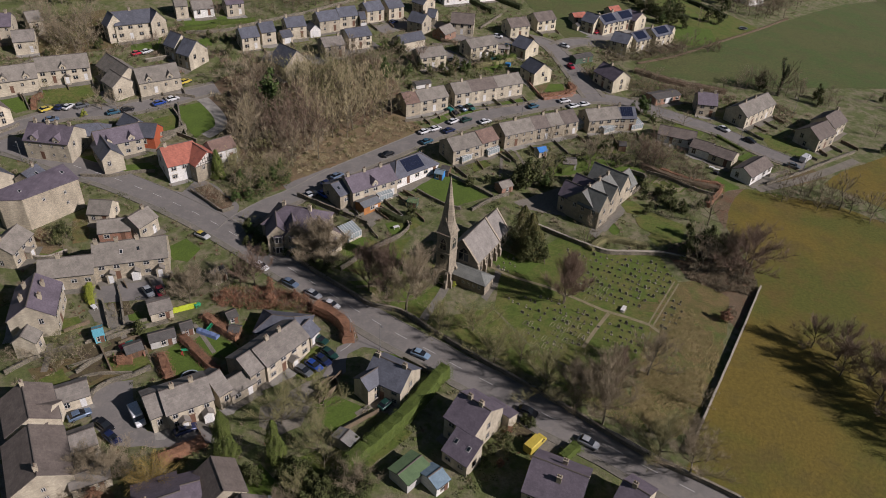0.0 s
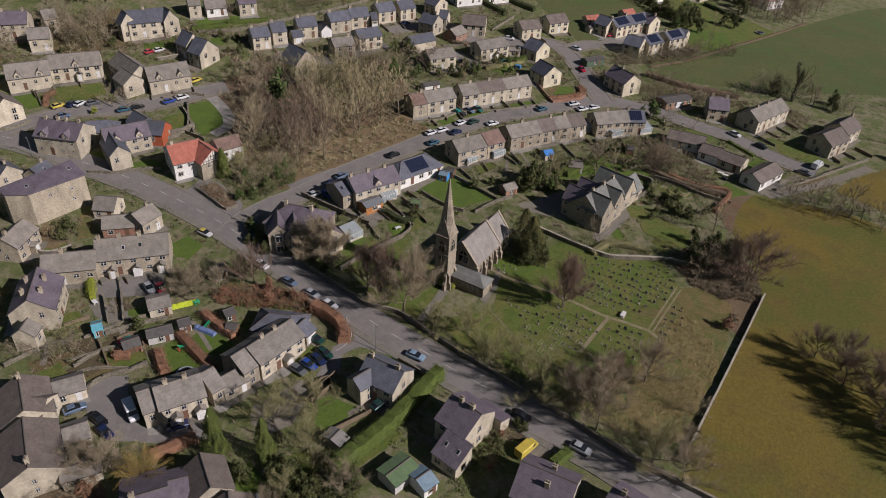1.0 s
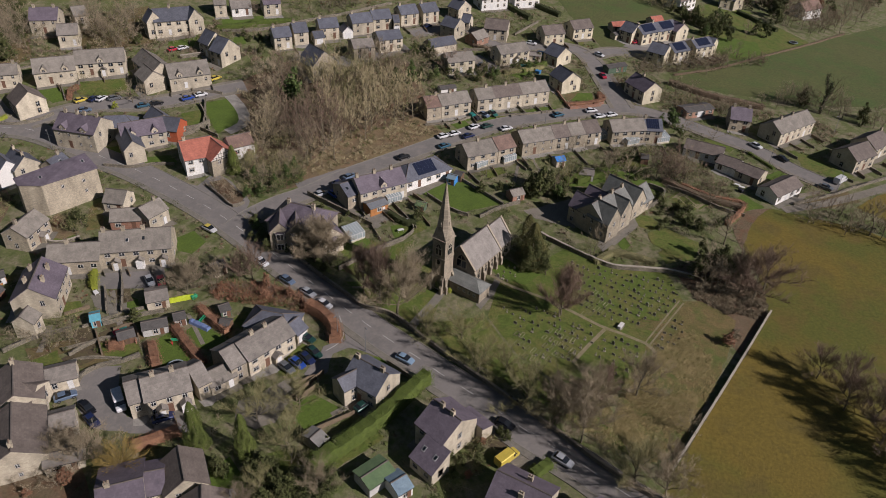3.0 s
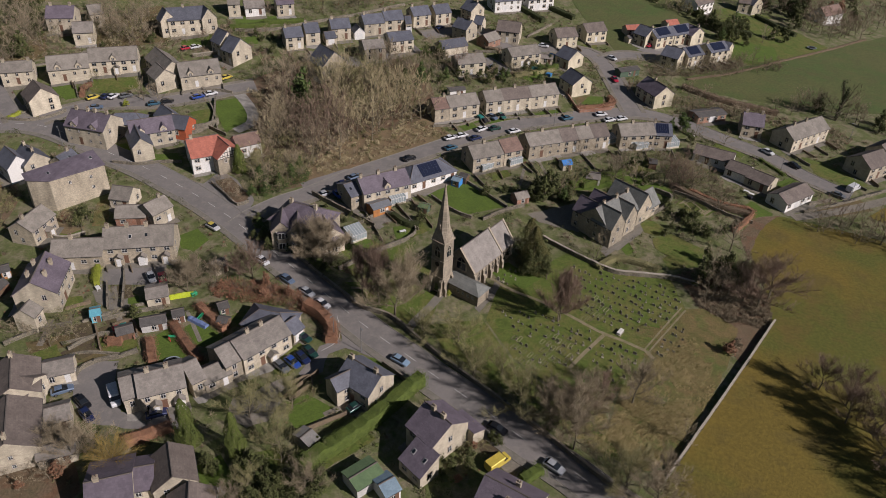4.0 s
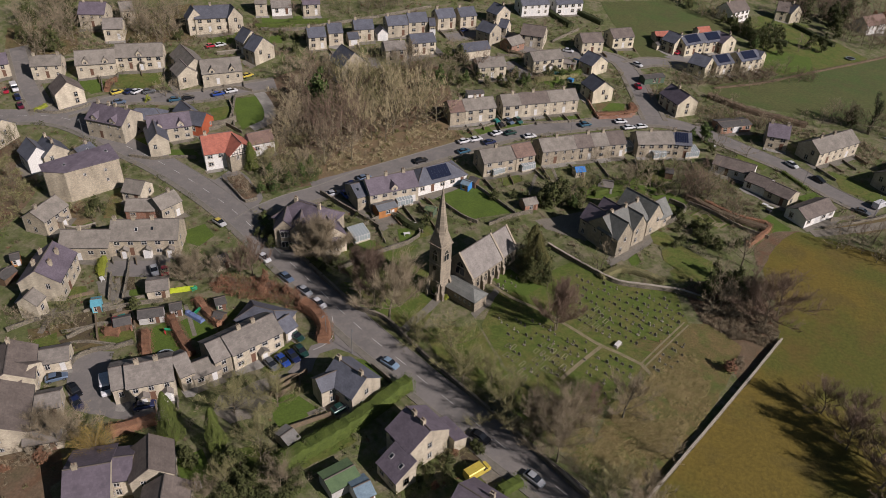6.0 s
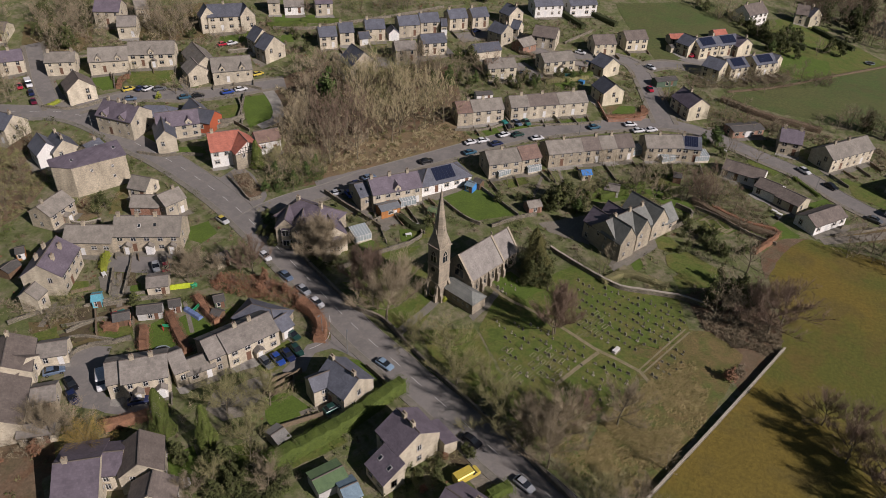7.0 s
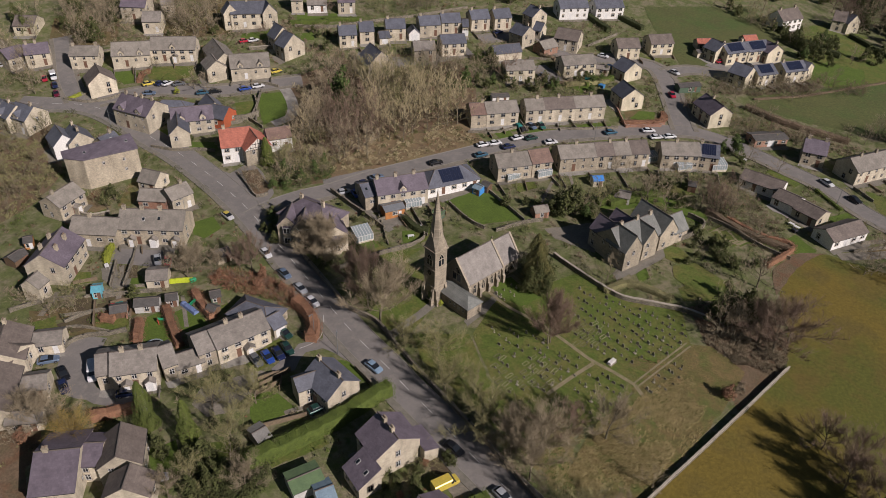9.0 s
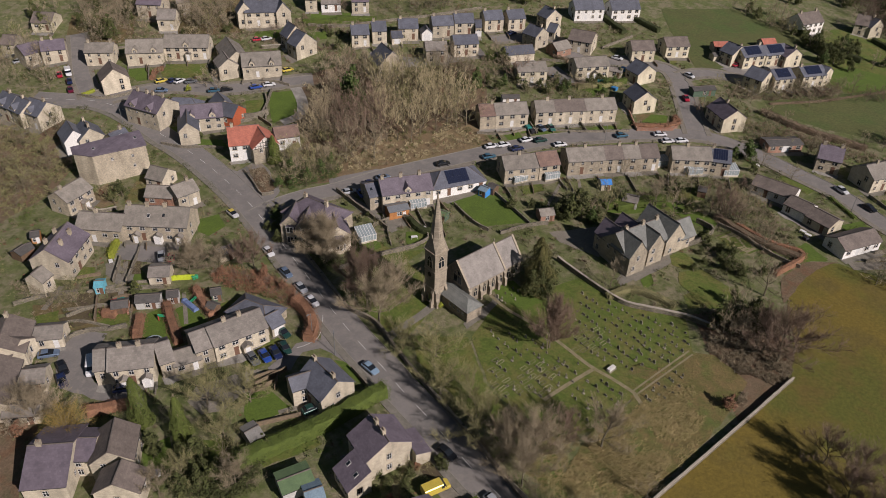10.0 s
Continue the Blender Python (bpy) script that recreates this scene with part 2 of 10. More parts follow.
ROOFS = {
    "slate": coursed("dark_slate", (0.095, 0.1, 0.12), (0.074, 0.079, 0.096), (0.022, 0.023, 0.028), 0.4, 0.3, True, 0.55, 0.15, 0.02),
    "purple": coursed("purple_slate", (0.122, 0.102, 0.122), (0.098, 0.083, 0.1), (0.06, 0.05, 0.06), 0.4, 0.3, True, 0.6, 0.1, 0.02),
    "grey": coursed("grey_stone_slate", (0.19, 0.172, 0.15), (0.15, 0.137, 0.12), (0.085, 0.078, 0.068), 0.5, 0.34, True, 0.85, 0.1, 0.03),
    "brown": coursed("brown_tile", (0.192, 0.174, 0.148), (0.158, 0.144, 0.122), (0.1, 0.092, 0.079), 0.4, 0.34, True, 0.8, 0.14, 0.03),
    "brown2": coursed("dark_brown_tile", (0.135, 0.112, 0.096), (0.108, 0.09, 0.078), (0.065, 0.052, 0.046), 0.4, 0.34, True, 0.8, 0.1, 0.03),
    "rust": coursed("rust_tile", (0.175, 0.115, 0.09), (0.138, 0.094, 0.076), (0.08, 0.055, 0.045), 0.35, 0.32, True, 0.8, 0.1, 0.03),
    "red": coursed("red_tile", (0.36, 0.125, 0.083), (0.28, 0.1, 0.07), (0.18, 0.06, 0.045), 0.35, 0.32, True, 0.7, 0.05, 0.03),
    "lead": coursed("grey_green_slate", (0.15, 0.155, 0.14), (0.12, 0.125, 0.115), (0.07, 0.072, 0.066), 0.4, 0.3, True, 0.65, 0.08, 0.02),
    "church": coursed("church_slate", (0.205, 0.188, 0.168), (0.168, 0.154, 0.138), (0.1, 0.092, 0.082), 0.5, 0.36, True, 0.7, 0.06, 0.03),
    "aqua": material("turquoise_roof_paint", (0.13, 0.38, 0.46), (0.1, 0.3, 0.37), 1.0, 0.6),
    "green": material("green_felt", (0.12, 0.18, 0.085), (0.09, 0.14, 0.07), 1.5, 0.9),
    "bluefelt": material("faded_blue_sheet", (0.2, 0.28, 0.33), (0.14, 0.2, 0.25), 1.5, 0.7),
    "blue": material("bright_blue_sheet", (0.05, 0.22, 0.6), (0.04, 0.17, 0.45), 1.0, 0.6),
    "felt": material("roofing_felt", (0.1, 0.095, 0.088), (0.07, 0.066, 0.062), 1.2, 0.9, vary=0.2),
    "steel": material("steel_sheet", (0.18, 0.19, 0.2), (0.14, 0.15, 0.16), 1.2, 0.5),
    "concrete": material("concrete_sheet", (0.22, 0.215, 0.2), (0.17, 0.165, 0.15), 1.2, 0.85),
}
WHITE = plain("white_window_paint", (0.62, 0.61, 0.58), 0.5)
LINTEL = material("stone_surround", (0.36, 0.31, 0.23), (0.28, 0.24, 0.18), 0.6, 0.85)
PANE = glass("window_glass")
CLEAR = glass("conservatory_glass", (0.28, 0.33, 0.34))
SOLAR = glass("solar_glass", (0.02, 0.025, 0.048))
DARKWOOD = plain("black_timber", (0.03, 0.025, 0.022), 0.7)
DOOR = plain("painted_door", (0.16, 0.09, 0.06), 0.5)
WHITE_DOOR = plain("white_door", (0.66, 0.66, 0.64), 0.5)
POT = plain("clay_chimney_pot", (0.2, 0.15, 0.11), 0.8)
RIDGE = material("ridge_tiles", (0.13, 0.11, 0.095), (0.095, 0.082, 0.072), 0.5, 0.85)
GUTTER = plain("dark_gutter", (0.035, 0.035, 0.035), 0.5)
TYRE = plain("tyre_rubber", (0.015, 0.015, 0.016), 0.8)
RIM = plain("alloy_rim", (0.35, 0.35, 0.36), 0.35, 0.8)
CAR_GLASS = glass("car_glass", (0.015, 0.018, 0.022))
LAMP_CLEAR = plain("headlamp_plastic", (0.6, 0.62, 0.64), 0.2)
LAMP_RED = plain("tail_lamp_plastic", (0.35, 0.02, 0.02), 0.25)
GALVANISED = plain("galvanised_steel", (0.26, 0.27, 0.27), 0.5, 0.5)
GRAVESTONE = material("gravestone", (0.3, 0.275, 0.21), (0.17, 0.158, 0.118), 0.7, 0.9, vary=0.4)
WORN = material("worn_grass_path", (0.26, 0.22, 0.145), (0.18, 0.16, 0.085), 1.2, 0.95, bump=0.05, fine=0.3)
MOSSY = material("mossy_kerb_stone", (0.26, 0.24, 0.16), (0.18, 0.175, 0.1), 0.7, 0.9, vary=0.35)
MARBLE = material("white_marble", (0.68, 0.67, 0.63), (0.55, 0.54, 0.5), 0.8, 0.6)
CAR_PAINT = {k: plain(k + "_car_paint", c, 0.3, 0.2, 0.6) for k, c in (
    ("white", (0.72, 0.73, 0.74)), ("silver", (0.42, 0.44, 0.46)), ("grey", (0.14, 0.15, 0.16)), ("steel", (0.14, 0.19, 0.27)), ("skyblue", (0.25, 0.36, 0.48)),
    ("black", (0.014, 0.015, 0.018)), ("navy", (0.02, 0.03, 0.09)), ("blue", (0.03, 0.08, 0.35)), ("teal", (0.05, 0.13, 0.19)), ("darkgreen", (0.02, 0.06, 0.05)),
    ("green", (0.04, 0.16, 0.13)), ("red", (0.5, 0.03, 0.06)), ("maroon", (0.16, 0.015, 0.04)), ("yellow", (0.66, 0.52, 0.09)), ("yellowtop", (0.6, 0.6, 0.6)))}


# ---- building blocks ----
class Shape:
    """Collects vertices and faces of one mesh."""

    def __init__(self):
        self.v, self.f = [], []

    def add(self, vs, fs):
        n = len(self.v)
        self.v += [tuple(v) for v in vs]
        self.f += [tuple(i + n for i in f) for f in fs]
        return self

    def box(self, x0, y0, z0, x1, y1, z1):
        vs = [(x, y, z) for z in (z0, z1) for x, y in ((x0, y0), (x1, y0), (x1, y1), (x0, y1))]
        return self.add(vs, [(3, 2, 1, 0), (4, 5, 6, 7), (0, 1, 5, 4), (1, 2, 6, 5), (2, 3, 7, 6), (3, 0, 4, 7)])

    def slab(self, corners, thick):
        """A plate from its upper corners, thick metres deep."""
        n = len(corners)
        low = [(x, y, z - thick) for x, y, z in corners]
        sides = [(i, i + n, (i + 1) % n + n, (i + 1) % n) for i in range(n)]
        return self.add(list(corners) + low, [tuple(range(n)), tuple(range(2 * n - 1, n - 1, -1))] + sides)

    def loft(self, rings):
        n = len(rings[0])
        vs = [p for r in rings for p in r]
        fs = [(k * n + i, k * n + (i + 1) % n, (k + 1) * n + (i + 1) % n, (k + 1) * n + i) for k in range(len(rings) - 1) for i in range(n)]
        return self.add(vs, fs + [tuple(range(n - 1, -1, -1)), tuple(range((len(rings) - 1) * n, len(rings) * n))])

    def tube(self, a, b, ra, rb, sides=6):
        a, b = Vector(a), Vector(b)
        d = (b - a).normalized()
        u = d.orthogonal().normalized()
        w = d.cross(u)
        rings = [[c + (u * math.cos(2 * math.pi * i / sides) + w * math.sin(2 * math.pi * i / sides)) * r for i in range(sides)] for c, r in ((a, ra), (b, rb))]
        return self.loft(rings)

    def mesh(self, name, mat):
        me = bpy.data.meshes.new(name)
        me.from_pydata(self.v, [], self.f)
        me.materials.append(mat)
        me.update()
        return me


def part(name, shape, mat, parent, label="", at=None):
    ob = new(name, shape if isinstance(shape, bpy.types.Mesh) else shape.mesh(name, mat))
    ob.parent = parent
    if at is not None:
        ob.matrix_local = at
    if label:
        ob["label"] = label
    return ob


def thing(name, m, label, category, group=""):
    ob = new(name)
    ob.matrix_world = m
    ob.empty_display_size = 0.2
    return tagged(ob, label, category, group)


def swell(t, middle, width):
    a = (t - middle) / width
    return width * (a if a > 30 else math.log1p(math.exp(a)))


def ground(x, y):
    """Height of the land: nearly level round the church, rising to the hill behind."""
    x, y = max(-260, min(260, x)), max(30, min(430, y))
    s = swell(y, 175, 22)
    return -1.52 - 0.44 * x / 100 + 1.7 * (y / 100 - 1.5) + 8.4 * s / 100 - 5.43 * x * s / 1e4 + 0.47 * swell(-x, 40, 20) * swell(y, 140, 20) / 1e4


def spread(points, step):
    """Points every step metres or so along a smooth line through the given ones."""
    out = []
    for i in range(len(points) - 1):
        p = [Vector(points[max(0, min(len(points) - 1, i + k))]) for k in (-1, 0, 1, 2)]
        n = max(1, round((p[2] - p[1]).length / step))
        for k in range(n):
            t = k / n
            out.append(0.5 * (2 * p[1] + (p[2] - p[0]) * t + (2 * p[0] - 5 * p[1] + 4 * p[2] - p[3]) * t * t + (3 * p[1] - p[0] - 3 * p[2] + p[3]) * t ** 3))
    return out + [Vector(points[-1])]


def sides_of(line):
    out = []
    for i, p in enumerate(line):
        d = (line[min(i + 1, len(line) - 1)] - line[max(i - 1, 0)]).normalized()
        out.append(Vector((-d.y, d.x)))
    return out


def ribbon(name, line, left, right, mat, lift, kind="structure", label="", category="", drop=0.0):
    """A strip along a line, from left to right metres beside it, draped over the land; drop gives it a thickness."""
    s, normals = Shape(), sides_of(line)
    rings = []
    for p, n in zip(line, normals):
        across = [p + n * (left + (right - left) * k / 3) for k in range(4)]
        top = [(q.x, q.y, ground(q.x, q.y) + lift) for q in across]
        rings.append(top + ([(q[0], q[1], q[2] - drop) for q in reversed(top)] if drop else []))
    if drop:
        s.loft(rings)
    else:
        for a, b in zip(rings, rings[1:]):
            s.add(a + b, [(k, k + 1, k + 5, k + 4) for k in range(3)])
    ob = new(name, s.mesh(name, mat))
    return tagged(ob, label, category, kind=kind)


KEEP_CLEAR, COVERED = [], []


def inside(x, y, outline):
    hit = False
    for (ax, ay), (bx, by) in zip(outline, outline[1:] + outline[:1]):
        if (ay > y) != (by > y) and x < (bx - ax) * (y - ay) / (by - ay) + ax:
            hit = not hit
    return hit


def patch(outline, name, mat, lift):
    """An area of ground cover with a slightly ragged edge, draped over the land."""
    r = random.Random(len(name) + int(outline[0][0] * 10))
    edge = []
    for (ax, ay), (bx, by) in zip(outline, outline[1:] + outline[:1]):
        n = max(1, int(math.hypot(bx - ax, by - ay) / 2.0))
        edge += [Vector((ax + (bx - ax) * k / n + r.uniform(-0.25, 0.25), ay + (by - ay) * k / n + r.uniform(-0.25, 0.25))) for k in range(n)]
    xs, ys = [p.x for p in edge], [p.y for p in edge]
    step = max(3.0, (max(xs) - min(xs)) / 40)
    inner = [Vector((x + r.uniform(-0.5, 0.5), y + r.uniform(-0.5, 0.5))) for x in np.arange(min(xs), max(xs), step) for y in np.arange(min(ys), max(ys), step) if inside(x, y, outline)]
    n = len(edge)
    if mat not in (LITTER, EARTH, VERGE, BRACKEN):
        COVERED.append(outline)
    vs, _, fs = geometry.delaunay_2d_cdt(edge + inner, [(i, (i + 1) % n) for i in range(n)], [], 1, 1e-4)[:3]
    s = Shape().add([(v.x, v.y, ground(v.x, v.y) + lift) for v in vs], fs)
    ob = new(name, s.mesh(name, mat))
    if ob.data.polygons and ob.data.polygons[0].normal.z < 0:
        ob.data.flip_normals()
    return tagged(ob, "", "", kind="structure")


def road(points, width, marks=False, surface="asphalt", walks=(1, -1)):
    line = spread(points, 3.0)
    KEEP_CLEAR.extend((p.x, p.y, width / 2 + 1.2) for p in line)
    if surface != "asphalt":
        return ribbon("track", line, width / 2, -width / 2, CONCRETE if surface == "concrete" else GRAVEL, 0.08)
    ob = ribbon("road", line, width / 2, -width / 2, ASPHALT, 0.10)
    for side in (1, -1):
        ribbon("kerb", line, side * width / 2 + 0.08, side * width / 2 - 0.08, KERB, 0.2, drop=0.3)
        if side not in walks:
            continue
        ribbon("pavement", line, side * (width / 2 + 0.84 + 0.75), side * (width / 2 + 0.84 - 0.75), PAVING if marks else GRAVEL, 0.17, drop=0.25)
    if marks:
        fine = spread(points, 1.0)
        for i in range(4, len(fine) - 4, 7):
            ribbon("lane_dash", fine[i:i + 4], 0.06, -0.06, PAINT, 0.115)
    return ob


def path(points, width, worn=False):
    return ribbon("footpath", spread(points, 2.0), width / 2, -width / 2, WORN if worn else GRAVEL if width < 1.55 else PAVING, 0.075)


def stone_wall(points, height, thick, cap=False, mat="stone"):
    line = spread(points, 1.5)
    surface = {"stone": DRYSTONE, "brick": WALLS["brick"], "timber": TIMBER}[mat]
    label = {"stone": "old dry stone boundary wall", "brick": "low red brick garden wall", "timber": "weathered timber board fence"}[mat]
    name = "fence" if mat == "timber" else "boundary_wall"
    base = thing(name, pose(0, 0, 0), label + (" with pale capstones" if cap else " along a garden"), "fence" if mat == "timber" else "wall")
    s, c, r = Shape(), Shape(), random.Random(int(points[0][0] * 10))
    rings, caps = [], []
    for p, n in zip(line, sides_of(line)):
        h, j = height * r.uniform(0.94, 1.05), r.uniform(-0.03, 0.03)
        a, b = p + n * (thick / 2 + j), p - n * (thick / 2 - j)
        z = ground(p.x, p.y)
        rings.append([(a.x, a.y, z - 0.3), (b.x, b.y, z - 0.3), (b.x, b.y, z + h), (a.x, a.y, z + h)])
        a, b = p + n * (thick / 2 + j + 0.03), p - n * (thick / 2 - j + 0.03)
        caps.append([(a.x, a.y, z + h), (b.x, b.y, z + h), (b.x, b.y, z + h + 0.18), (a.x, a.y, z + h + 0.18)])
    part("masonry" if mat != "timber" else "boarding", s.loft(rings), surface, base)
    part("coping", c.loft(caps), CAPSTONE if cap else surface, base)
    return base


# ---- houses ----
def relief(xs, zs, depth, slot):
    """One connected plate of cells that stand out by different depths; a depth of None leaves a hole."""
    s, index, slots = Shape(), {}, []

    def vert(x, y, z):
        k = (round(x, 4), round(y, 4), round(z, 4))
        if k not in index:
            index[k] = len(s.v)
            s.v.append(k)
        return index[k]

    n, m = len(xs) - 1, len(zs) - 1
    for i in range(n):
        for j in range(m):
            d = depth(i, j)
            if d is None:
                continue
            (a, b), (c, e) = xs[i:i + 2], zs[j:j + 2]
            s.f.append((vert(a, d, c), vert(b, d, c), vert(b, d, e), vert(a, d, e)))
            slots.append(slot(i, j))
            for di, dj, p, q in ((-1, 0, (a, e), (a, c)), (1, 0, (b, c), (b, e)), (0, -1, (a, c), (b, c)), (0, 1, (b, e), (a, e))):
                o = depth(i + di, j + dj) if 0 <= i + di < n and 0 <= j + dj < m else 0.02
                o = 0.02 if o is None else o
                if o > d:
                    s.f.append((vert(p[0], o, p[1]), vert(q[0], o, q[1]), vert(q[0], d, q[1]), vert(p[0], d, p[1])))
                    slots.append(slot(i, j))
    return s, slots


def window_mesh(w, h):
    """Stone surround and white frame in one mesh, the pane in another, and all together for houses far off."""
    xs = [-w / 2 - 0.13, -w / 2, -w / 2 + 0.07, -0.035, 0.035, w / 2 - 0.07, w / 2, w / 2 + 0.13]
    zs = [-h / 2 - 0.16, -h / 2, -h / 2 + 0.07, h * 0.1, h * 0.1 + 0.05, h / 2 - 0.07, h / 2, h / 2 + 0.2]
    glazed = lambda i, j: i in (2, 4) and j in (2, 4)
    rim = lambda i, j: i in (0, 6) or j in (0, 6)
    meshes = []
    for hole in (None, -0.008):
        if hole:
            xs, zs = [xs[0], xs[1], xs[3], xs[4], xs[6], xs[7]], [zs[0], zs[1], zs[3], zs[4], zs[6], zs[7]]
            glazed, rim = (lambda i, j: i in (1, 3) and j in (1, 3)), (lambda i, j: i in (0, 4) or j in (0, 4))
        sh, slots = relief(xs, zs, lambda i, j: hole if glazed(i, j) else -0.055 if rim(i, j) else -0.035, lambda i, j: 2 if glazed(i, j) else 0 if rim(i, j) else 1)
        me = sh.mesh("window", LINTEL)
        me.materials.append(WHITE)
        me.materials.append(PANE)
        me.polygons.foreach_set("material_index", slots)
        meshes.append(me)
    return meshes[0], Shape().box(-w / 2 + 0.05, -0.015, -h / 2 + 0.05, w / 2 - 0.05, 0.01, h / 2 - 0.05).mesh("pane", PANE), meshes[1]


WINDOWS = {"wide": window_mesh(1.3, 1.05), "tall": window_mesh(0.95, 1.4), "small": window_mesh(0.7, 0.9)}
DOOR_MESH = Shape().box(-0.5, -0.05, 0, 0.5, 0.02, 2.05).box(-0.62, -0.07, 2.05, 0.62, 0.02, 2.25).mesh("door", DOOR)
WHITE_DOOR_MESH = Shape().box(-0.5, -0.05, 0, 0.5, 0.02, 2.05).mesh("door", WHITE_DOOR)
GARAGE_MESH = Shape().box(-1.15, -0.05, 0, 1.15, 0.02, 2.05).mesh("garage_door", WHITE_DOOR)
POT_MESH = Shape().tube((0, 0, 0), (0, 0, 0.45), 0.13, 0.1, 8).mesh("chimney_pot", POT)
SKY_FRAME = Shape().box(-0.36, -0.5, 0, 0.36, 0.5, 0.08).mesh("skylight_frame", WHITE)
SKY_PANE = Shape().box(-0.3, -0.43, 0.08, 0.3, 0.43, 0.095).mesh("pane", PANE)
STACKS = {}


def add_window(parent, at, kind):
    near, pane, far = WINDOWS[kind]
    if parent.matrix_world.translation.y > 195:
        part("window", far, None, parent, at=at)
    else:
        part("pane", pane, None, part("window", near, None, parent, at=at))


def facade(parent, at, length, storeys, eave, r, few, tall, doors):
    """Windows and doors on one wall; at is the wall's foot in the middle, facing -y."""
    n = max(1, int(length / (6.5 if few else 2.7)))
    kind = "tall" if tall else ("wide" if r.random() < 0.75 else "small")
    pitch = eave / storeys
    for k in range(storeys):
        for i in range(n):
            x = (i + 0.5) * length / n - length / 2
            if few and r.random() < 0.55:
                continue
            if k == 0 and doors and i % 3 == 1:
                part("door", DOOR_MESH if r.random() < 0.6 else WHITE_DOOR_MESH, None, parent, at=at @ pose(x, 0, 0.05))
                continue
            add_window(parent, at @ pose(x, 0, pitch * k + pitch * 0.58), kind)


def block(parent, m, L, W, eave, ridge, wall, roof, hip, r, storeys, few=False, tall=False, doors=True, ends=True, garage=False, timbered=False):
    """Walls, roof, gutters, windows and doors of one rectangular range, its ridge along x."""
    h, w = L / 2, W / 2
    base = -1.2
    s = Shape()
    if hip:
        s.box(-h, -w, base, h, w, eave)
    else:
        s.add([(x, y, z) for x in (-h, h) for y, z in ((-w, base), (w, base), (w, eave), (0, ridge - 0.06), (-w, eave))],
              [(4, 3, 2, 1, 0), (5, 6, 7, 8, 9), (0, 1, 6, 5), (1, 2, 7, 6), (2, 3, 8, 7), (3, 4, 9, 8), (4, 0, 5, 9)])
    part("wall", s, WALLS[wall], parent, at=m)
    o, up = 0.28, 0.14
    k = (ridge - eave) / w
    low = eave - k * o + up
    s, c = Shape(), Shape()
    if hip:
        e = max(h - w * 0.9, 0.3)
        ring = [(-h - o, -w - o, low), (h + o, -w - o, low), (h + o, w + o, low), (-h - o, w + o, low)]
        a, b = (-e, 0, ridge + up), (e, 0, ridge + up)
        s.slab([ring[0], ring[1], b, a], 0.13).slab([ring[2], ring[3], a, b], 0.13).slab([ring[1], ring[2], b], 0.13).slab([ring[3], ring[0], a], 0.13)
        c.tube(a, b, 0.12, 0.12, 5)
        for p, q in ((ring[0], a), (ring[3], a), (ring[1], b), (ring[2], b)):
            c.tube(p, q, 0.1, 0.1, 5)
    else:
        g = 0.16
        s.slab([(-h - g, -w - o, low), (h + g, -w - o, low), (h + g, 0, ridge + up), (-h - g, 0, ridge + up)], 0.14)
        s.slab([(h + g, w + o, low), (-h - g, w + o, low), (-h - g, 0, ridge + up), (h + g, 0, ridge + up)], 0.14)
        c.tube((-h - g, 0, ridge + up), (h + g, 0, ridge + up), 0.13, 0.13, 5)
    part("roof", s, ROOFS[roof], parent, at=m)
    part("ridge_tiles", c, RIDGE, parent, at=m)
    if eave > 2.3:
        for y in (-1, 1):
            part("gutter", Shape().tube((-h, y * (w + o), low - 0.16), (h, y * (w + o), low - 0.16), 0.07, 0.07, 5), GUTTER, parent, at=m)
    facade(parent, m @ pose(0, -w, 0), L, storeys, eave, r, few, tall, doors)
    facade(parent, m @ pose(0, w, 0, 0, 0, 180), L, storeys, eave, r, few, tall, doors)
    if garage:
        part("garage_door", GARAGE_MESH, None, parent, at=m @ pose(h, 0, 0.02, 0, 0, 90))
        part("garage_door", GARAGE_MESH, None, parent, at=m @ pose(0, -w - 0.03, 0.02))
    if ends and W > 4.5:
        for a in (90, -90):
            for q in range(storeys):
                if r.random() < 0.7 or not hip:
                    add_window(parent, m @ pose(0, 0, 0, 0, 0, a) @ pose(r.choice((-0.2, 0, 0.2)) * W, -h, eave / storeys * (q + 0.58)), "small" if few else "tall")
    if timbered:
        part("stone_storey", Shape().box(-L / 2 - 0.015, -W / 2 - 0.015, -1.2, L / 2 + 0.015, W / 2 + 0.015, eave * 0.92), WALLS["stone"], parent, at=m)
        for a in (90, -90):
            q = m @ pose(0, 0, 0, 0, 0, a) @ pose(0, -h, 0)
            for i in range(-4, 5):
                x = i * W / 10
                part("timber_stud", Shape().box(x - 0.07, -0.03, eave * 0.93, x + 0.07, 0.01, ridge - abs(x) * k - 0.25), DARKWOOD, parent, at=q)
            for z in (eave * 0.93, eave + 0.3, eave + (ridge - eave) * 0.45):
                half = min(w, (ridge - z) / k) - 0.1
                part("timber_rail", Shape().box(-half, -0.035, z - 0.08, half, 0.01, z + 0.08), DARKWOOD, parent, at=q)


def chimney(parent, m, x, ridge, wall):
    s = Shape().box(-0.42, -0.32, -0.9, 0.42, 0.32, 0.95).box(-0.48, -0.38, 0.95, 0.48, 0.38, 1.08).box(-0.45, -0.35, 0.72, 0.45, 0.35, 0.8)
    if wall not in STACKS:
        STACKS[wall] = s.mesh("chimney_stack", WALLS["brick" if wall == "brick" else "stone"])
    c = part("chimney", STACKS[wall], None, parent, at=m @ pose(x, 0, ridge))
    for q in (-0.25, 0.25):
        part("chimney_pot", POT_MESH, None, c, at=pose(q * 0.85, 0, 1.08))


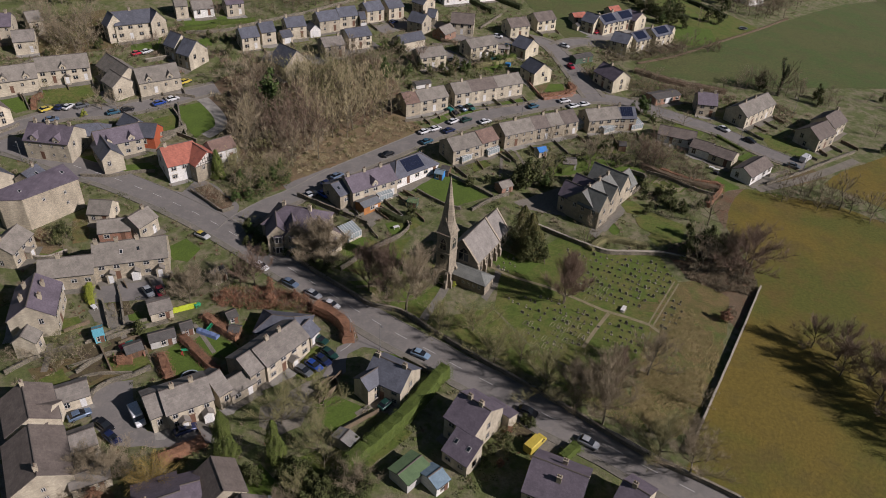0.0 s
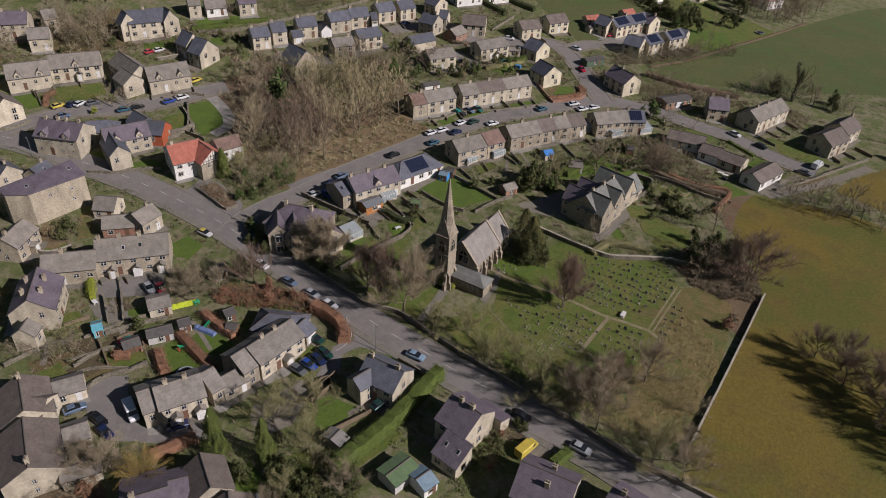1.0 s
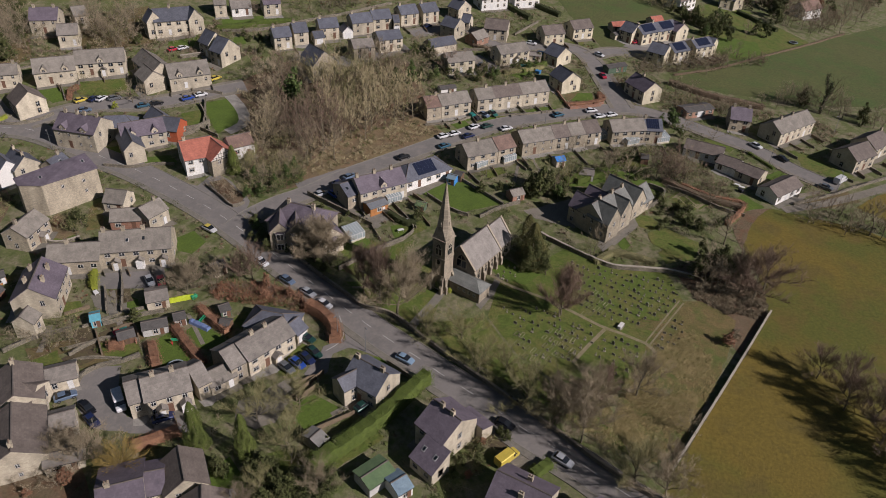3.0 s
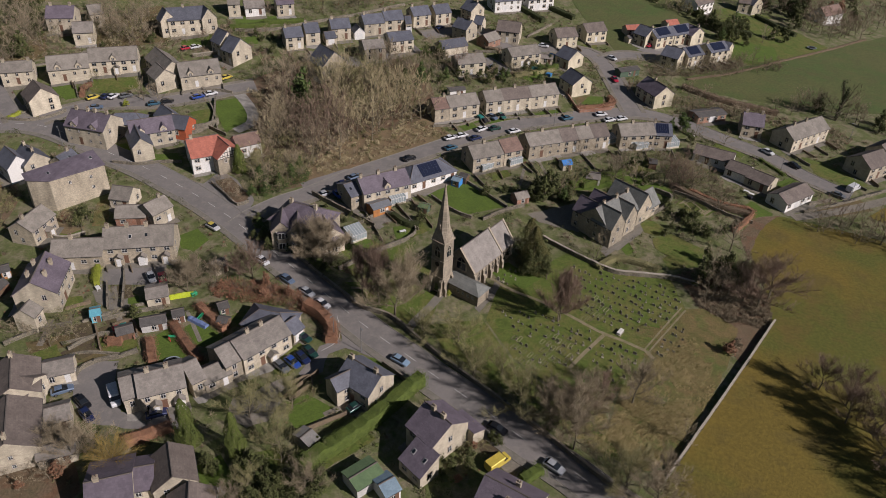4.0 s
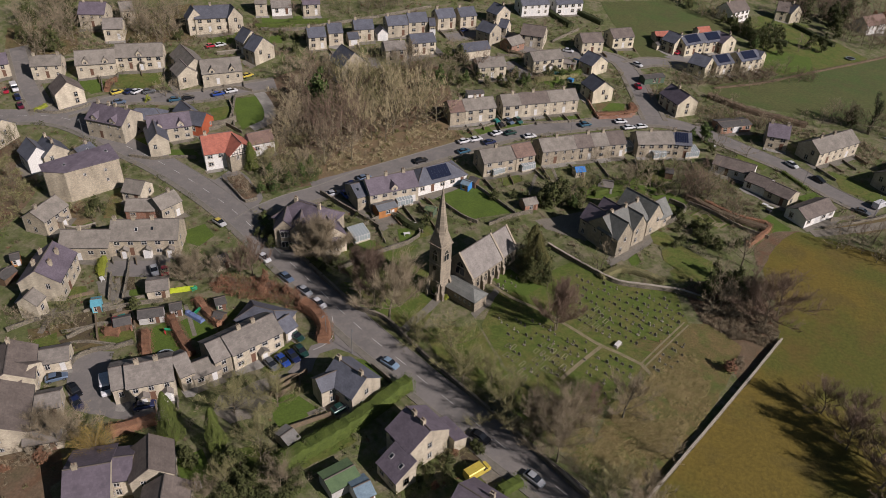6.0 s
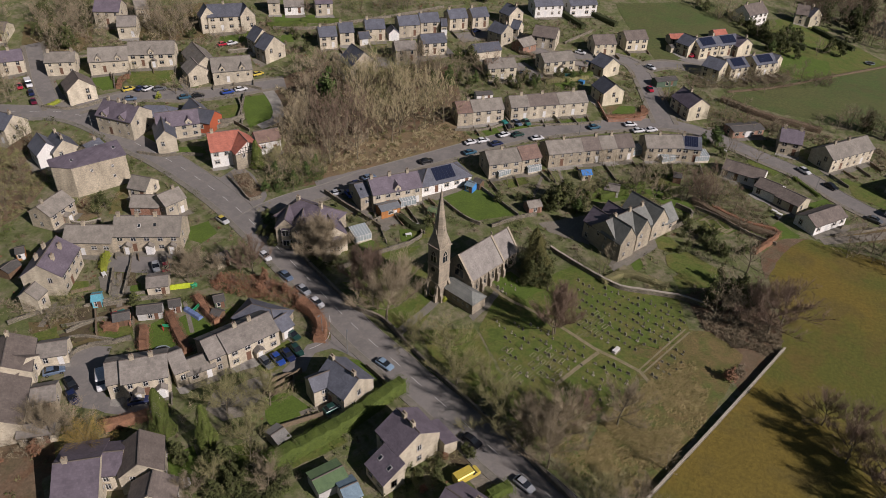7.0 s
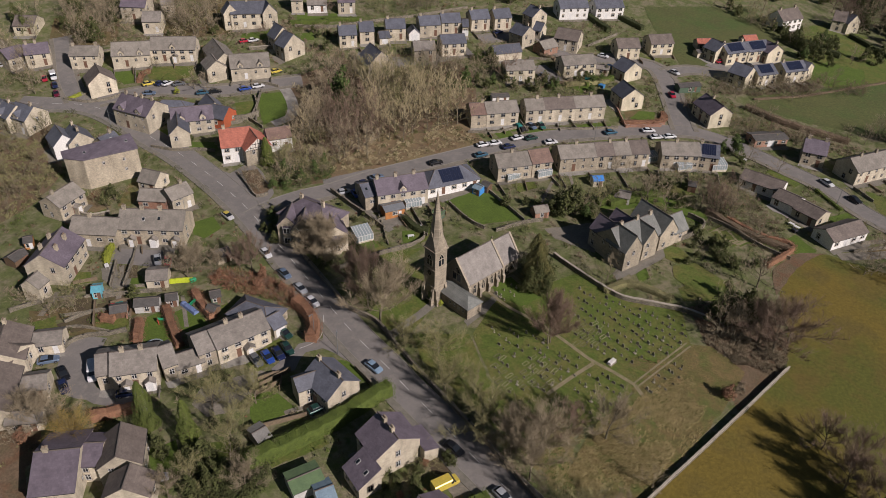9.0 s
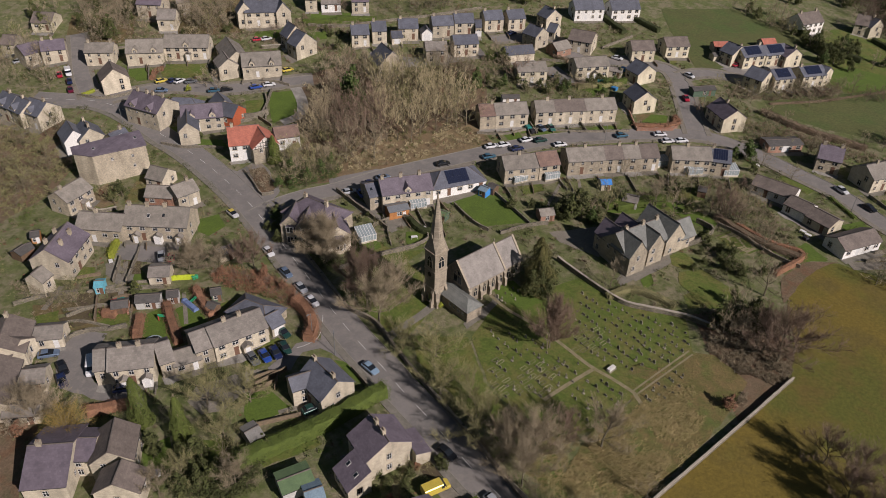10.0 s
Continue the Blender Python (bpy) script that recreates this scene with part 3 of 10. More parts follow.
def dormer(parent, m, x, W, eave, ridge, wall, roof):
    """A gabled window standing up from the front wall."""
    s = Shape()
    y, d, top = -W / 2 - 0.02, 2.2, eave + 1.9
    s.add([(x + a, q, z) for q in (y, y + d) for a, z in ((-0.9, eave - 0.4), (0.9, eave - 0.4), (0.9, eave + 0.9), (0, top), (-0.9, eave + 0.9))],
          [(0, 1, 2, 3, 4), (9, 8, 7, 6, 5), (1, 6, 7, 2), (4, 9, 5, 0), (2, 7, 8, 3), (3, 8, 9, 4)])
    b = part("dormer", s, WALLS[wall], parent, at=m)
    t = Shape()
    t.slab([(x - 1.15, y - 0.15, eave + 0.75), (x, y - 0.15, top + 0.14), (x, y + d + 0.8, top + 0.14), (x - 1.15, y + d, eave + 0.75)][::-1], 0.1)
    t.slab([(x + 1.15, y - 0.15, eave + 0.75), (x, y - 0.15, top + 0.14), (x, y + d + 0.8, top + 0.14), (x + 1.15, y + d, eave + 0.75)], 0.1)
    part("dormer_roof", t, ROOFS[roof], b)
    add_window(parent, m @ pose(x, y, eave + 0.35), "small")


def house(x, y, turn, L, W, eave, ridge, wall="pale", roof="slate", hip=False, chimneys=(), label="", few=False, skylights=0, dormers=0, porch=0, garage=False, solar=False, storeys=0, chim2=False):
    r = random.Random(int(x * 31 + y * 17))
    shed = eave < 2.45 and not garage
    ob = thing("shed" if shed else "garage" if garage else "house", pose(x, y, ground(x, y), 0, 0, turn), label, "shed" if shed else "garage" if garage else "house")
    ob["floors"] = storeys or (2 if eave > 4.0 else 1)
    m = Matrix.Identity(4)
    reach = int(L / 4) + 1
    for k in range(-reach, reach + 1):
        along = k * L / 2 / reach
        KEEP_CLEAR.append((x + along * math.cos(radians(turn)), y + along * math.sin(radians(turn)), W / 2 + 0.8))
    n = storeys or (3 if eave > 7 else 2 if eave > 4.0 else 1)
    block(ob, m, L, W, eave, ridge, wall, roof, hip, r, n, few, L < 9 and r.random() < 0.5, not shed and not garage, not shed, garage)
    if shed:
        part("door", DOOR_MESH if wall != "orange" else WHITE_DOOR_MESH, None, ob, at=Matrix.LocRotScale((L * 0.25, -W / 2 - 0.01, 0.0), None, (0.8, 1, min(0.85, (eave - 0.1) / 2.2))))
    if not shed:
        front = pose(x, y, 0, 0, 0, turn)
        corners = [front @ Vector((a * (L / 2 + 0.3), -W / 2 - b, 0)) for a, b in ((-1, -0.3), (-1, 1.6), (-0.2, r.uniform(1.4, 2.6)), (1, r.uniform(1.2, 2.4)), (1, -0.3))]
        patch([(q.x, q.y) for q in corners], "apron", r.choice((PAVING, CONCRETE, GRAVEL)), 0.088)
    for c in chimneys:
        if chim2:
            for side in (-1, 1):
                chimney(ob, m @ pose(0, side * W * 0.2, 0), (c - 0.5) * (L - 1.2), ridge - (ridge - eave) * 0.4 + 0.3, wall)
        else:
            chimney(ob, m, (c - 0.5) * (L - 1.2), ridge, wall)
    slope = math.degrees(math.atan2(ridge - eave, W / 2))
    for i in range(skylights):
        f = part("skylight", SKY_FRAME, None, ob, at=pose((i + 0.7) * L / (skylights + 0.4) - L / 2, -W / 4 - r.uniform(-0.5, 0.5), 0) @ pose(0, 0, eave + (ridge - eave) * 0.5 + 0.16, slope, 0, 0))
        part("pane", SKY_PANE, None, f)
    for i in range(dormers):
        dormer(ob, m, (i + 0.5) * L / dormers - L / 2, W, eave, ridge, wall if wall != "white" else "pale", roof)
    for i in range(porch):
        px, q = (i + 0.5) * L / porch - L / 2 + 0.6, -W / 2
        p = part("porch", Shape().box(px - 0.9, q - 1.3, -0.5, px + 0.9, q + 0.05, 2.1), WALLS["white" if i % 2 else wall], ob)
        part("porch_roof", Shape().slab([(px - 1.1, q - 1.5, 2.1), (px, q - 1.5, 3.0), (px, q, 3.0), (px - 1.1, q, 2.1)][::-1], 0.1).slab([(px + 1.1, q - 1.5, 2.1), (px, q - 1.5, 3.0), (px, q, 3.0), (px + 1.1, q, 2.1)], 0.1), ROOFS[roof], p)
        part("door", WHITE_DOOR_MESH, None, p, at=pose(px, q - 1.3, 0))
    if solar:
        run = W / 2 * 0.62
        at = pose(0, -W / 4, eave + (ridge - eave) * 0.5 + 0.2, slope, 0, 0)
        wide = L * 0.2 if hip else L * 0.33
        for i in range(6):
            a = -wide + 2 * wide * i / 6
            for j in range(2):
                part("solar_panel", Shape().box(a + 0.03, -run * 0.7 + j * run * 0.75, 0, a + wide / 3 - 0.03, -run * 0.7 + (j + 1) * run * 0.75 - 0.04, 0.06), SOLAR, ob, at=at)
    return ob


def plain_building(plan, heights, sill, label):
    """A big wedge-shaped building with one roof slope; plan runs round from the narrow end along the front."""
    cx, cy = plan[1]
    z = ground(*plan[2])
    ob = thing("stone_building", pose(cx, cy, z), label, "building")
    for x, y in plan:
        KEEP_CLEAR.append(((x + plan[1][0]) / 2, (y + plan[1][1]) / 2, 5.0))
    n = len(plan)
    local = [(x - cx, y - cy) for x, y in plan]
    s = Shape().add([(x, y, sill) for x, y in local] + [(x, y, h) for (x, y), h in zip(local, heights)], [(i, (i + 1) % n, (i + 1) % n + n, i + n) for i in range(n)] + [tuple(range(2 * n - 1, n - 1, -1))[::-1]])
    part("wall", s, WALLS["stone"], ob)
    mid = Vector((sum(p[0] for p in local) / n, sum(p[1] for p in local) / n))
    rim = [(x + (x - mid.x) * 0.03, y + (y - mid.y) * 0.03, h + 0.2) for (x, y), h in zip(local, heights)]
    part("roof", Shape().slab([rim[1], rim[2], rim[3], rim[4]], 0.18), ROOFS["purple"], ob)
    part("end_roof", Shape().slab([rim[0], rim[1], rim[4]], 0.18), ROOFS["purple"], ob)
    a, b = Vector(local[1]), Vector(local[2])
    turn = math.degrees(math.atan2(b.y - a.y, b.x - a.x))
    part("gutter", Shape().tube((*a, heights[1] + 0.02), (*b, heights[2] + 0.02), 0.1, 0.1, 5), GUTTER, ob)
    for k, up in ((0.34, 6.4), (0.72, 6.2), (0.72, 3.2)):
        p = a.lerp(b, k)
        add_window(ob, pose(p.x, p.y, up, 0, 0, turn), "small")
    for k, f in ((0.2, 0.5), (0.45, 0.45), (0.68, 0.55), (0.88, 0.6)):
        low, high = Vector(rim[1]).lerp(Vector(rim[2]), k), Vector(rim[4]).lerp(Vector(rim[3]), k)
        p = low.lerp(high, f)
        tilt = math.degrees(math.atan2(high.z - low.z, math.hypot(high.x - low.x, high.y - low.y)))
        frame_ob = part("skylight", SKY_FRAME, None, ob, at=pose(p.x, p.y, p.z + 0.02, 0, 0, turn) @ pose(0, 0, 0, tilt, 0, 0))
        part("pane", SKY_PANE, None, frame_ob)
    return ob


def bay(parent, m, high, roof):
    """A canted bay of white sashes on a stone base, standing out towards -y."""
    plan = [(-1.5, 0.1), (-0.9, -0.9), (0.9, -0.9), (1.5, 0.1)]
    b = part("bay_window", Shape().loft([[(x, y, z) for x, y in plan] for z in (-1.0, high)]), WALLS["stone"], parent, at=m)
    part("bay_roof", Shape().loft([[(x * 1.08, y * 1.08, high) for x, y in plan], [(x * 1.08, y * 1.08, high + 0.12) for x, y in plan], [(x * 0.6, max(y, -0.3), high + 0.7) for x, y in plan]]), ROOFS[roof], b)
    for z in [0.7 + 2.9 * k for k in range(max(1, round(high / 2.9)))]:
        for x, y, a, w in ((0, -0.9, 0, 0.8), (-1.2, -0.4, -59, 0.45), (1.2, -0.4, 59, 0.45)):
            f = part("window_frame", Shape().box(-w, -0.06, z, w, 0.02, z + 1.7), WHITE, b, at=pose(x, y, 0, 0, 0, a))
            for side in (-1, 1):
                part("pane", Shape().box(min(side * 0.05, side * (w - 0.08)), -0.075, z + 0.1, max(side * 0.05, side * (w - 0.08)), -0.055, z + 1.6), PANE, f)


def wing(parent, dx, dy, turn, L, W, eave, ridge, wall="pale", roof="slate", bays=False):
    if bays:
        bay(parent, pose(dx, dy, 0, 0, 0, turn) @ pose(L / 2, 0, 0, 0, 0, 90), eave * 0.85, roof)
    r = random.Random(int(dx * 37 + dy * 11) + 5)
    block(parent, pose(dx, dy, 0, 0, 0, turn), L, W, eave, ridge, wall, roof, False, r, 2 if eave > 4 else 1, False, True, False, True, False, wall == "timber")


def lean_to(parent, dx, dy, turn, L, W, high, low, wall, roof, lights=True):
    """A range with a single slope falling towards its -y side."""
    h, w, m = L / 2, W / 2, pose(dx, dy, 0, 0, 0, turn)
    s = Shape().add([(x, y, z) for x in (-h, h) for y, z in ((-w, -1.2), (w, -1.2), (w, high), (-w, low))], [(3, 2, 1, 0), (4, 5, 6, 7), (0, 1, 5, 4), (1, 2, 6, 5), (2, 3, 7, 6), (3, 0, 4, 7)])
    part("lean_to_wall", s, WALLS[wall], parent, at=m)
    k = (high - low) / W
    part("lean_to_roof", Shape().slab([(-h - 0.15, -w - 0.25, low - k * 0.25 + 0.14), (h + 0.15, -w - 0.25, low - k * 0.25 + 0.14), (h + 0.15, w, high + 0.14), (-h - 0.15, w, high + 0.14)], 0.13), ROOFS[roof], parent, at=m)
    for x in (-L / 4, L / 4):
        add_window(parent, m @ pose(x, -w, 1.4), "wide")
        add_window(parent, m @ pose(h, 0, 1.6, 0, 0, 90), "tall")
        if not lights:
            continue
        f = part("skylight", SKY_FRAME, None, parent, at=m @ pose(x, 0, (high + low) / 2 + 0.15, math.degrees(math.atan(k)), 0, 0))
        part("pane", SKY_PANE, None, f)


def conservatory(x, y, turn, depth, high):
    if turn > 90 or turn < -90:
        turn += 180
    L = 4.5
    ob = thing("conservatory", pose(x, y, ground(x, y), 0, 0, turn), "white framed glass conservatory behind a house", "conservatory")
    h, w, low = L / 2, depth / 2, 2.1
    part("plinth", Shape().box(-h, -w, -0.8, h, w, 0.5), WALLS["pale"], ob)
    part("glazing", Shape().add([(a, b, z) for a in (-h, h) for b, z in ((-w, 0.5), (w, 0.5), (w, high), (-w, low))], [(3, 2, 1, 0), (4, 5, 6, 7), (0, 1, 5, 4), (1, 2, 6, 5), (2, 3, 7, 6), (3, 0, 4, 7)]), CLEAR, ob)
    for i in range(7):
        a = -h + L * i / 6
        part("glazing_bar", Shape().box(a - 0.05, -w - 0.03, 0.5, a + 0.05, -w + 0.04, low).slab([(a - 0.05, -w - 0.03, low + 0.05), (a + 0.05, -w - 0.03, low + 0.05), (a + 0.05, w, high + 0.05), (a - 0.05, w, high + 0.05)], 0.08), WHITE, ob)
    for b, z in ((-w - 0.02, low), (-w - 0.02, 0.55)):
        part("rail", Shape().box(-h - 0.04, b - 0.05, z - 0.05, h + 0.04, b + 0.05, z + 0.06), WHITE, ob)
    return ob


# ---- cars ----
def rounded(x, w, z0, z1, b):
    return [(x, -w + b, z0), (x, w - b, z0), (x, w, z0 + b), (x, w, z1 - b), (x, w - b, z1), (x, -w + b, z1), (x, -w, z1 - b), (x, -w, z0 + b)]


def car_meshes(kind):
    if kind == "van":
        body = [(-2.6, 0.85, 0.4, 1.2, 0.1), (-2.5, 0.95, 0.3, 2.1, 0.12), (1.0, 0.95, 0.28, 2.1, 0.14), (1.55, 0.95, 0.28, 1.25, 0.1), (2.4, 0.9, 0.3, 1.05, 0.1), (2.6, 0.8, 0.38, 0.8, 0.1)]
        cabin = [(0.7, 0.96, 1.15, 1.85, 0.05), (1.05, 0.97, 1.15, 1.95, 0.05), (1.72, 0.9, 1.12, 1.25, 0.03)]
        top, wheels = None, (-1.6, 1.7)
    else:
        body = [(-2.1, 0.72, 0.42, 0.82, 0.1), (-1.95, 0.84, 0.3, 0.95, 0.12), (-1.0, 0.88, 0.25, 0.98, 0.1), (0.8, 0.88, 0.25, 0.95, 0.1), (1.7, 0.84, 0.28, 0.82, 0.12), (2.05, 0.72, 0.36, 0.68, 0.1)]
        cabin = [(-1.75, 0.74, 0.9, 1.0, 0.03), (-1.2, 0.72, 0.9, 1.38, 0.08), (0.1, 0.7, 0.9, 1.42, 0.08), (1.0, 0.74, 0.88, 0.98, 0.03)]
        top, wheels = [(-1.25, 0.62, 1.37, 1.42, 0.02), (-0.5, 0.64, 1.4, 1.47, 0.03), (0.1, 0.6, 1.4, 1.45, 0.02)], (-1.3, 1.3)
    return body, cabin, top, wheels


CARS = {}
WHEEL = Shape().tube((0, -0.1, 0), (0, 0.1, 0), 0.31, 0.31, 14).mesh("wheel", TYRE)
HUB = Shape().tube((0, -0.11, 0), (0, 0.11, 0), 0.19, 0.19, 10).mesh("rim", RIM)


def car(x, y, turn, colour, kind="car"):
    key = (colour, kind)
    body, cabin, top, wheels = car_meshes(kind)
    words = {"skyblue": "pale blue", "yellowtop": "white and yellow", "darkgreen": "dark green", "steel": "slate blue"}.get(colour, colour)
    ob = thing("van" if kind == "van" else "car", pose(x, y, ground(x, y) + 0.1, 0, 0, turn), f"parked {words} {'van' if kind == 'van' else 'car'} on tarmac", "van" if kind == "van" else "car", "parked vehicles")
    if key not in CARS:
        b = Shape().loft([rounded(*s) for s in body]).mesh("body", CAR_PAINT[colour])
        g = Shape().loft([rounded(*s) for s in cabin]).mesh("cabin_glass", CAR_GLASS)
        t = Shape().loft([rounded(*s) for s in top]).mesh("roof", CAR_PAINT["yellow" if colour == "yellowtop" else colour]) if top else None
        CARS[key] = (b, g, t)
    b, g, t = CARS[key]
    part("body", b, None, ob)
    part("cabin_glass", g, None, ob)
    if t:
        part("roof", t, None, ob)
    far = body[-1][0]
    for side in (-1, 1):
        for wx in wheels:
            w = part("wheel", WHEEL, None, ob, at=pose(wx, side * 0.8, 0.31))
            part("rim", HUB, None, w)
        part("headlamp", Shape().box(far - 0.12, side * 0.58 - 0.14, 0.56, far - 0.02, side * 0.58 + 0.14, 0.68), LAMP_CLEAR, ob)
        part("tail_lamp", Shape().box(-far - 0.02, side * 0.6 - 0.1, 0.66, -far + 0.12, side * 0.6 + 0.1, 0.8), LAMP_RED, ob)
    return ob


# ---- trees and hedges ----
def limb(s, a, d, length, ra, rb, bends, r, wander, sides):
    """A crooked tapering branch, a bare sliver where it has fewer than three sides; returns the points along it with their directions."""
    out, p = [], Vector(a)
    d = Vector(d).normalized()
    for k in range(bends):
        q = p + d * length / bends
        f0, f1 = k / bends, (k + 1) / bends
        if sides < 3:
            u = d.orthogonal().normalized() * ra
            s.add([p + u, p - u, q], [(0, 1, 2)])
        else:
            s.tube(p, q, ra + (rb - ra) * f0, ra + (rb - ra) * f1, sides)
        d = (d + Vector((r.uniform(-1, 1), r.uniform(-1, 1), r.uniform(-0.6, 0.9))) * wander).normalized()
        p = q
        out.append((p.copy(), d.copy(), ra + (rb - ra) * f1))
    return out


def twig(s, a, d, length, width, r):
    u = d.orthogonal().normalized()
    u.rotate(Matrix.Rotation(r.uniform(0, 6.28), 3, d))
    b = a + d * length + Vector((r.uniform(-0.2, 0.2), r.uniform(-0.2, 0.2), r.uniform(-0.15, 0.2))) * length
    s.add([a + u * width, a - u * width, b], [(0, 1, 2)])


def leaf(s, a, size, r, outward):
    n = (outward + Vector((r.uniform(-1, 1), r.uniform(-1, 1), r.uniform(-0.5, 1))) * 0.8).normalized()
    u = n.orthogonal().normalized()
    u.rotate(Matrix.Rotation(r.uniform(0, 6.28), 3, n))
    w = n.cross(u)
    k = size * r.uniform(0.6, 1.3)
    s.add([a + u * k, a + w * k * 0.6, a - u * k, a - w * k * 0.6], [(0, 1, 2, 3)])


def bare_tree(seed, style, far=False, big=False):
    """A winter tree one unit high: trunk and leader, limbs that sweep upwards from low down, branches, and a crown of fine twigs."""
    r = random.Random(seed)
    t, c = Shape(), Shape()
    scrub, upright = style == "olive", style == "tan" or style == "purple"
    fork = 0.09 if scrub else 0.16 if upright else 0.2
    spine = limb(t, (0, 0, -0.03), (r.uniform(-0.06, 0.06), r.uniform(-0.06, 0.06), 1), fork + 0.03, 0.021, 0.016, 2, r, 0.06, 5)
    spine += limb(t, spine[-1][0], (r.uniform(-0.2, 0.2), r.uniform(-0.2, 0.2), 1), 0.4 if scrub else 0.5, 0.014, 0.004, 4, r, 0.16, 4)
    count = 8 if far else 11
    fine = 0.0037 if far else 0.0013 if big else 0.0017
    up = Vector((0, 0, 1))
    for i in range(count):
        high = i / (count - 1)
        p = spine[1 + min(3, int(high * 3.2))][0]
        a = 2.4 * i + r.uniform(-0.5, 0.5)
        lean = radians((46 if upright else 64) * (1 - high) + 16 + r.uniform(-8, 8))
        d = Vector((math.cos(a) * math.sin(lean), math.sin(a) * math.sin(lean), math.cos(lean)))
        main = limb(t, p, d, (0.98 - p.z) * r.uniform(0.6, 0.78), 0.008, 0.0025, 3 if far else 4, r, 0.22, 3)
        for q, e, _ in main:
            for _ in range(2 if far else 3):
                f = (e + Vector((r.uniform(-0.9, 0.9), r.uniform(-0.9, 0.9), r.uniform(-0.2, 0.8)))).normalized()
                for z, g, _ in limb(t, q, f, r.uniform(0.1, 0.24), 0.0026, 0.0013, 1 if far else 2, r, 0.35, 2):
                    for _ in range(5 if far else 13 if big else 7):
                        h = (g * 0.9 + up * (0.45 if upright else 0.25) + Vector((r.uniform(-0.8, 0.8), r.uniform(-0.8, 0.8), r.uniform(-0.5, 0.7)))).normalized()
                        start = z - g * r.uniform(0, 0.12)
                        length = r.uniform(0.07, 0.14)
                        twig(c, start, h, length, fine, r)
                        for _ in range(2 if far else 3):
                            k = (h + Vector((r.uniform(-0.8, 0.8), r.uniform(-0.8, 0.8), r.uniform(-0.4, 0.8))) * 0.8).normalized()
                            twig(c, start + h * length * r.uniform(0.2, 0.9), k, r.uniform(0.045, 0.1), fine * 0.8, r)
    return t, c


def leafy_tree(seed, style, far=False):
    """Trunk and a crown of many small leaves in uneven clumps."""
    r = random.Random(seed)
    t, c = Shape(), Shape()
    if style in ("conifer", "yew"):
        limb(t, (0, 0, -0.03), (0, 0, 1), 0.95, 0.022, 0.004, 4, r, 0.02, 6)
        for _ in range(10000):
            z = r.random() ** 1.15 * 0.97 + 0.02
            a = r.uniform(0, 6.283)
            bulge = 1 + 0.22 * math.sin(3 * a + 9 * z) + 0.12 * math.sin(7 * a - 13 * z)
            rad = (0.2 if style == "conifer" else 0.34) * (1 - z) ** (0.55 if style == "conifer" else 0.7) * min(1, 0.6 + z * 4) * bulge * r.uniform(0.84, 1.04)
            o = Vector((math.cos(a), math.sin(a), 0.45))
            leaf(c, Vector((o.x * rad, o.y * rad, z + 0.02)), 0.0105, r, o)
        return t, c
    spine = limb(t, (0, 0, -0.03), (r.uniform(-0.1, 0.1), r.uniform(-0.1, 0.1), 1), 0.55, 0.024, 0.012, 4, r, 0.1, 6)
    clumps = []
    for i in range(20):
        p, d, _ = spine[r.randrange(0, 4)]
        a = r.uniform(0, 6.283)
        e = Vector((math.cos(a), math.sin(a), r.uniform(-0.2, 1.2)))
        reach = r.uniform(0.12, 0.3) * (1.15 - p.z)
        ends = limb(t, p, e, reach, 0.01, 0.004, 3, r, 0.2, 4)
        clumps.append((ends[-1][0], r.uniform(0.08, 0.15)))
    clumps += [(Vector((r.uniform(-0.06, 0.06), r.uniform(-0.06, 0.06), z)), 0.3 * (1.08 - z)) for z in (0.62, 0.74, 0.86)]
    for p, size in clumps:
        for _ in range(42 if far else 150 if style == "rust" else 120):
            o = Vector((r.gauss(0, 1), r.gauss(0, 1), r.gauss(0, 0.8))).normalized()
            leaf(c, p + o * size * r.uniform(0.45, 1.15), 0.035 if far else 0.017 if style == "rust" else 0.021, r, o)
    return t, c


def willow_tree(seed):
    """A pollard willow: a short trunk and a dome of fine golden withies fanning out from it."""
    r = random.Random(seed)
    t, c = Shape(), Shape()
    spine = limb(t, (0, 0, -0.03), (0, 0, 1), 0.3, 0.035, 0.028, 3, r, 0.06, 7)
    for i in range(44):
        a, lean = 2.4 * i, radians(8 + 74 * (i / 43) ** 0.7)
        d = Vector((math.cos(a) * math.sin(lean), math.sin(a) * math.sin(lean), math.cos(lean) + 0.15))
        main = limb(t, spine[-1][0], d, r.uniform(0.36, 0.52) * (1.15 - 0.3 * math.sin(lean)), 0.007, 0.0025, 5, r, 0.1, 3)
        for q, e, _ in main:
            for _ in range(11):
                f = (e + Vector((r.uniform(-1, 1), r.uniform(-1, 1), r.uniform(-0.6, 0.6))) * 0.55).normalized()
                n = r.uniform(0.07, 0.15)
                twig(c, q - e * r.uniform(0, 0.09), f, n, 0.0021, r)
                twig(c, q + f * n * 0.8, (f + Vector((0, 0, -0.35))).normalized(), n * 0.8, 0.0017, r)
    return t, c


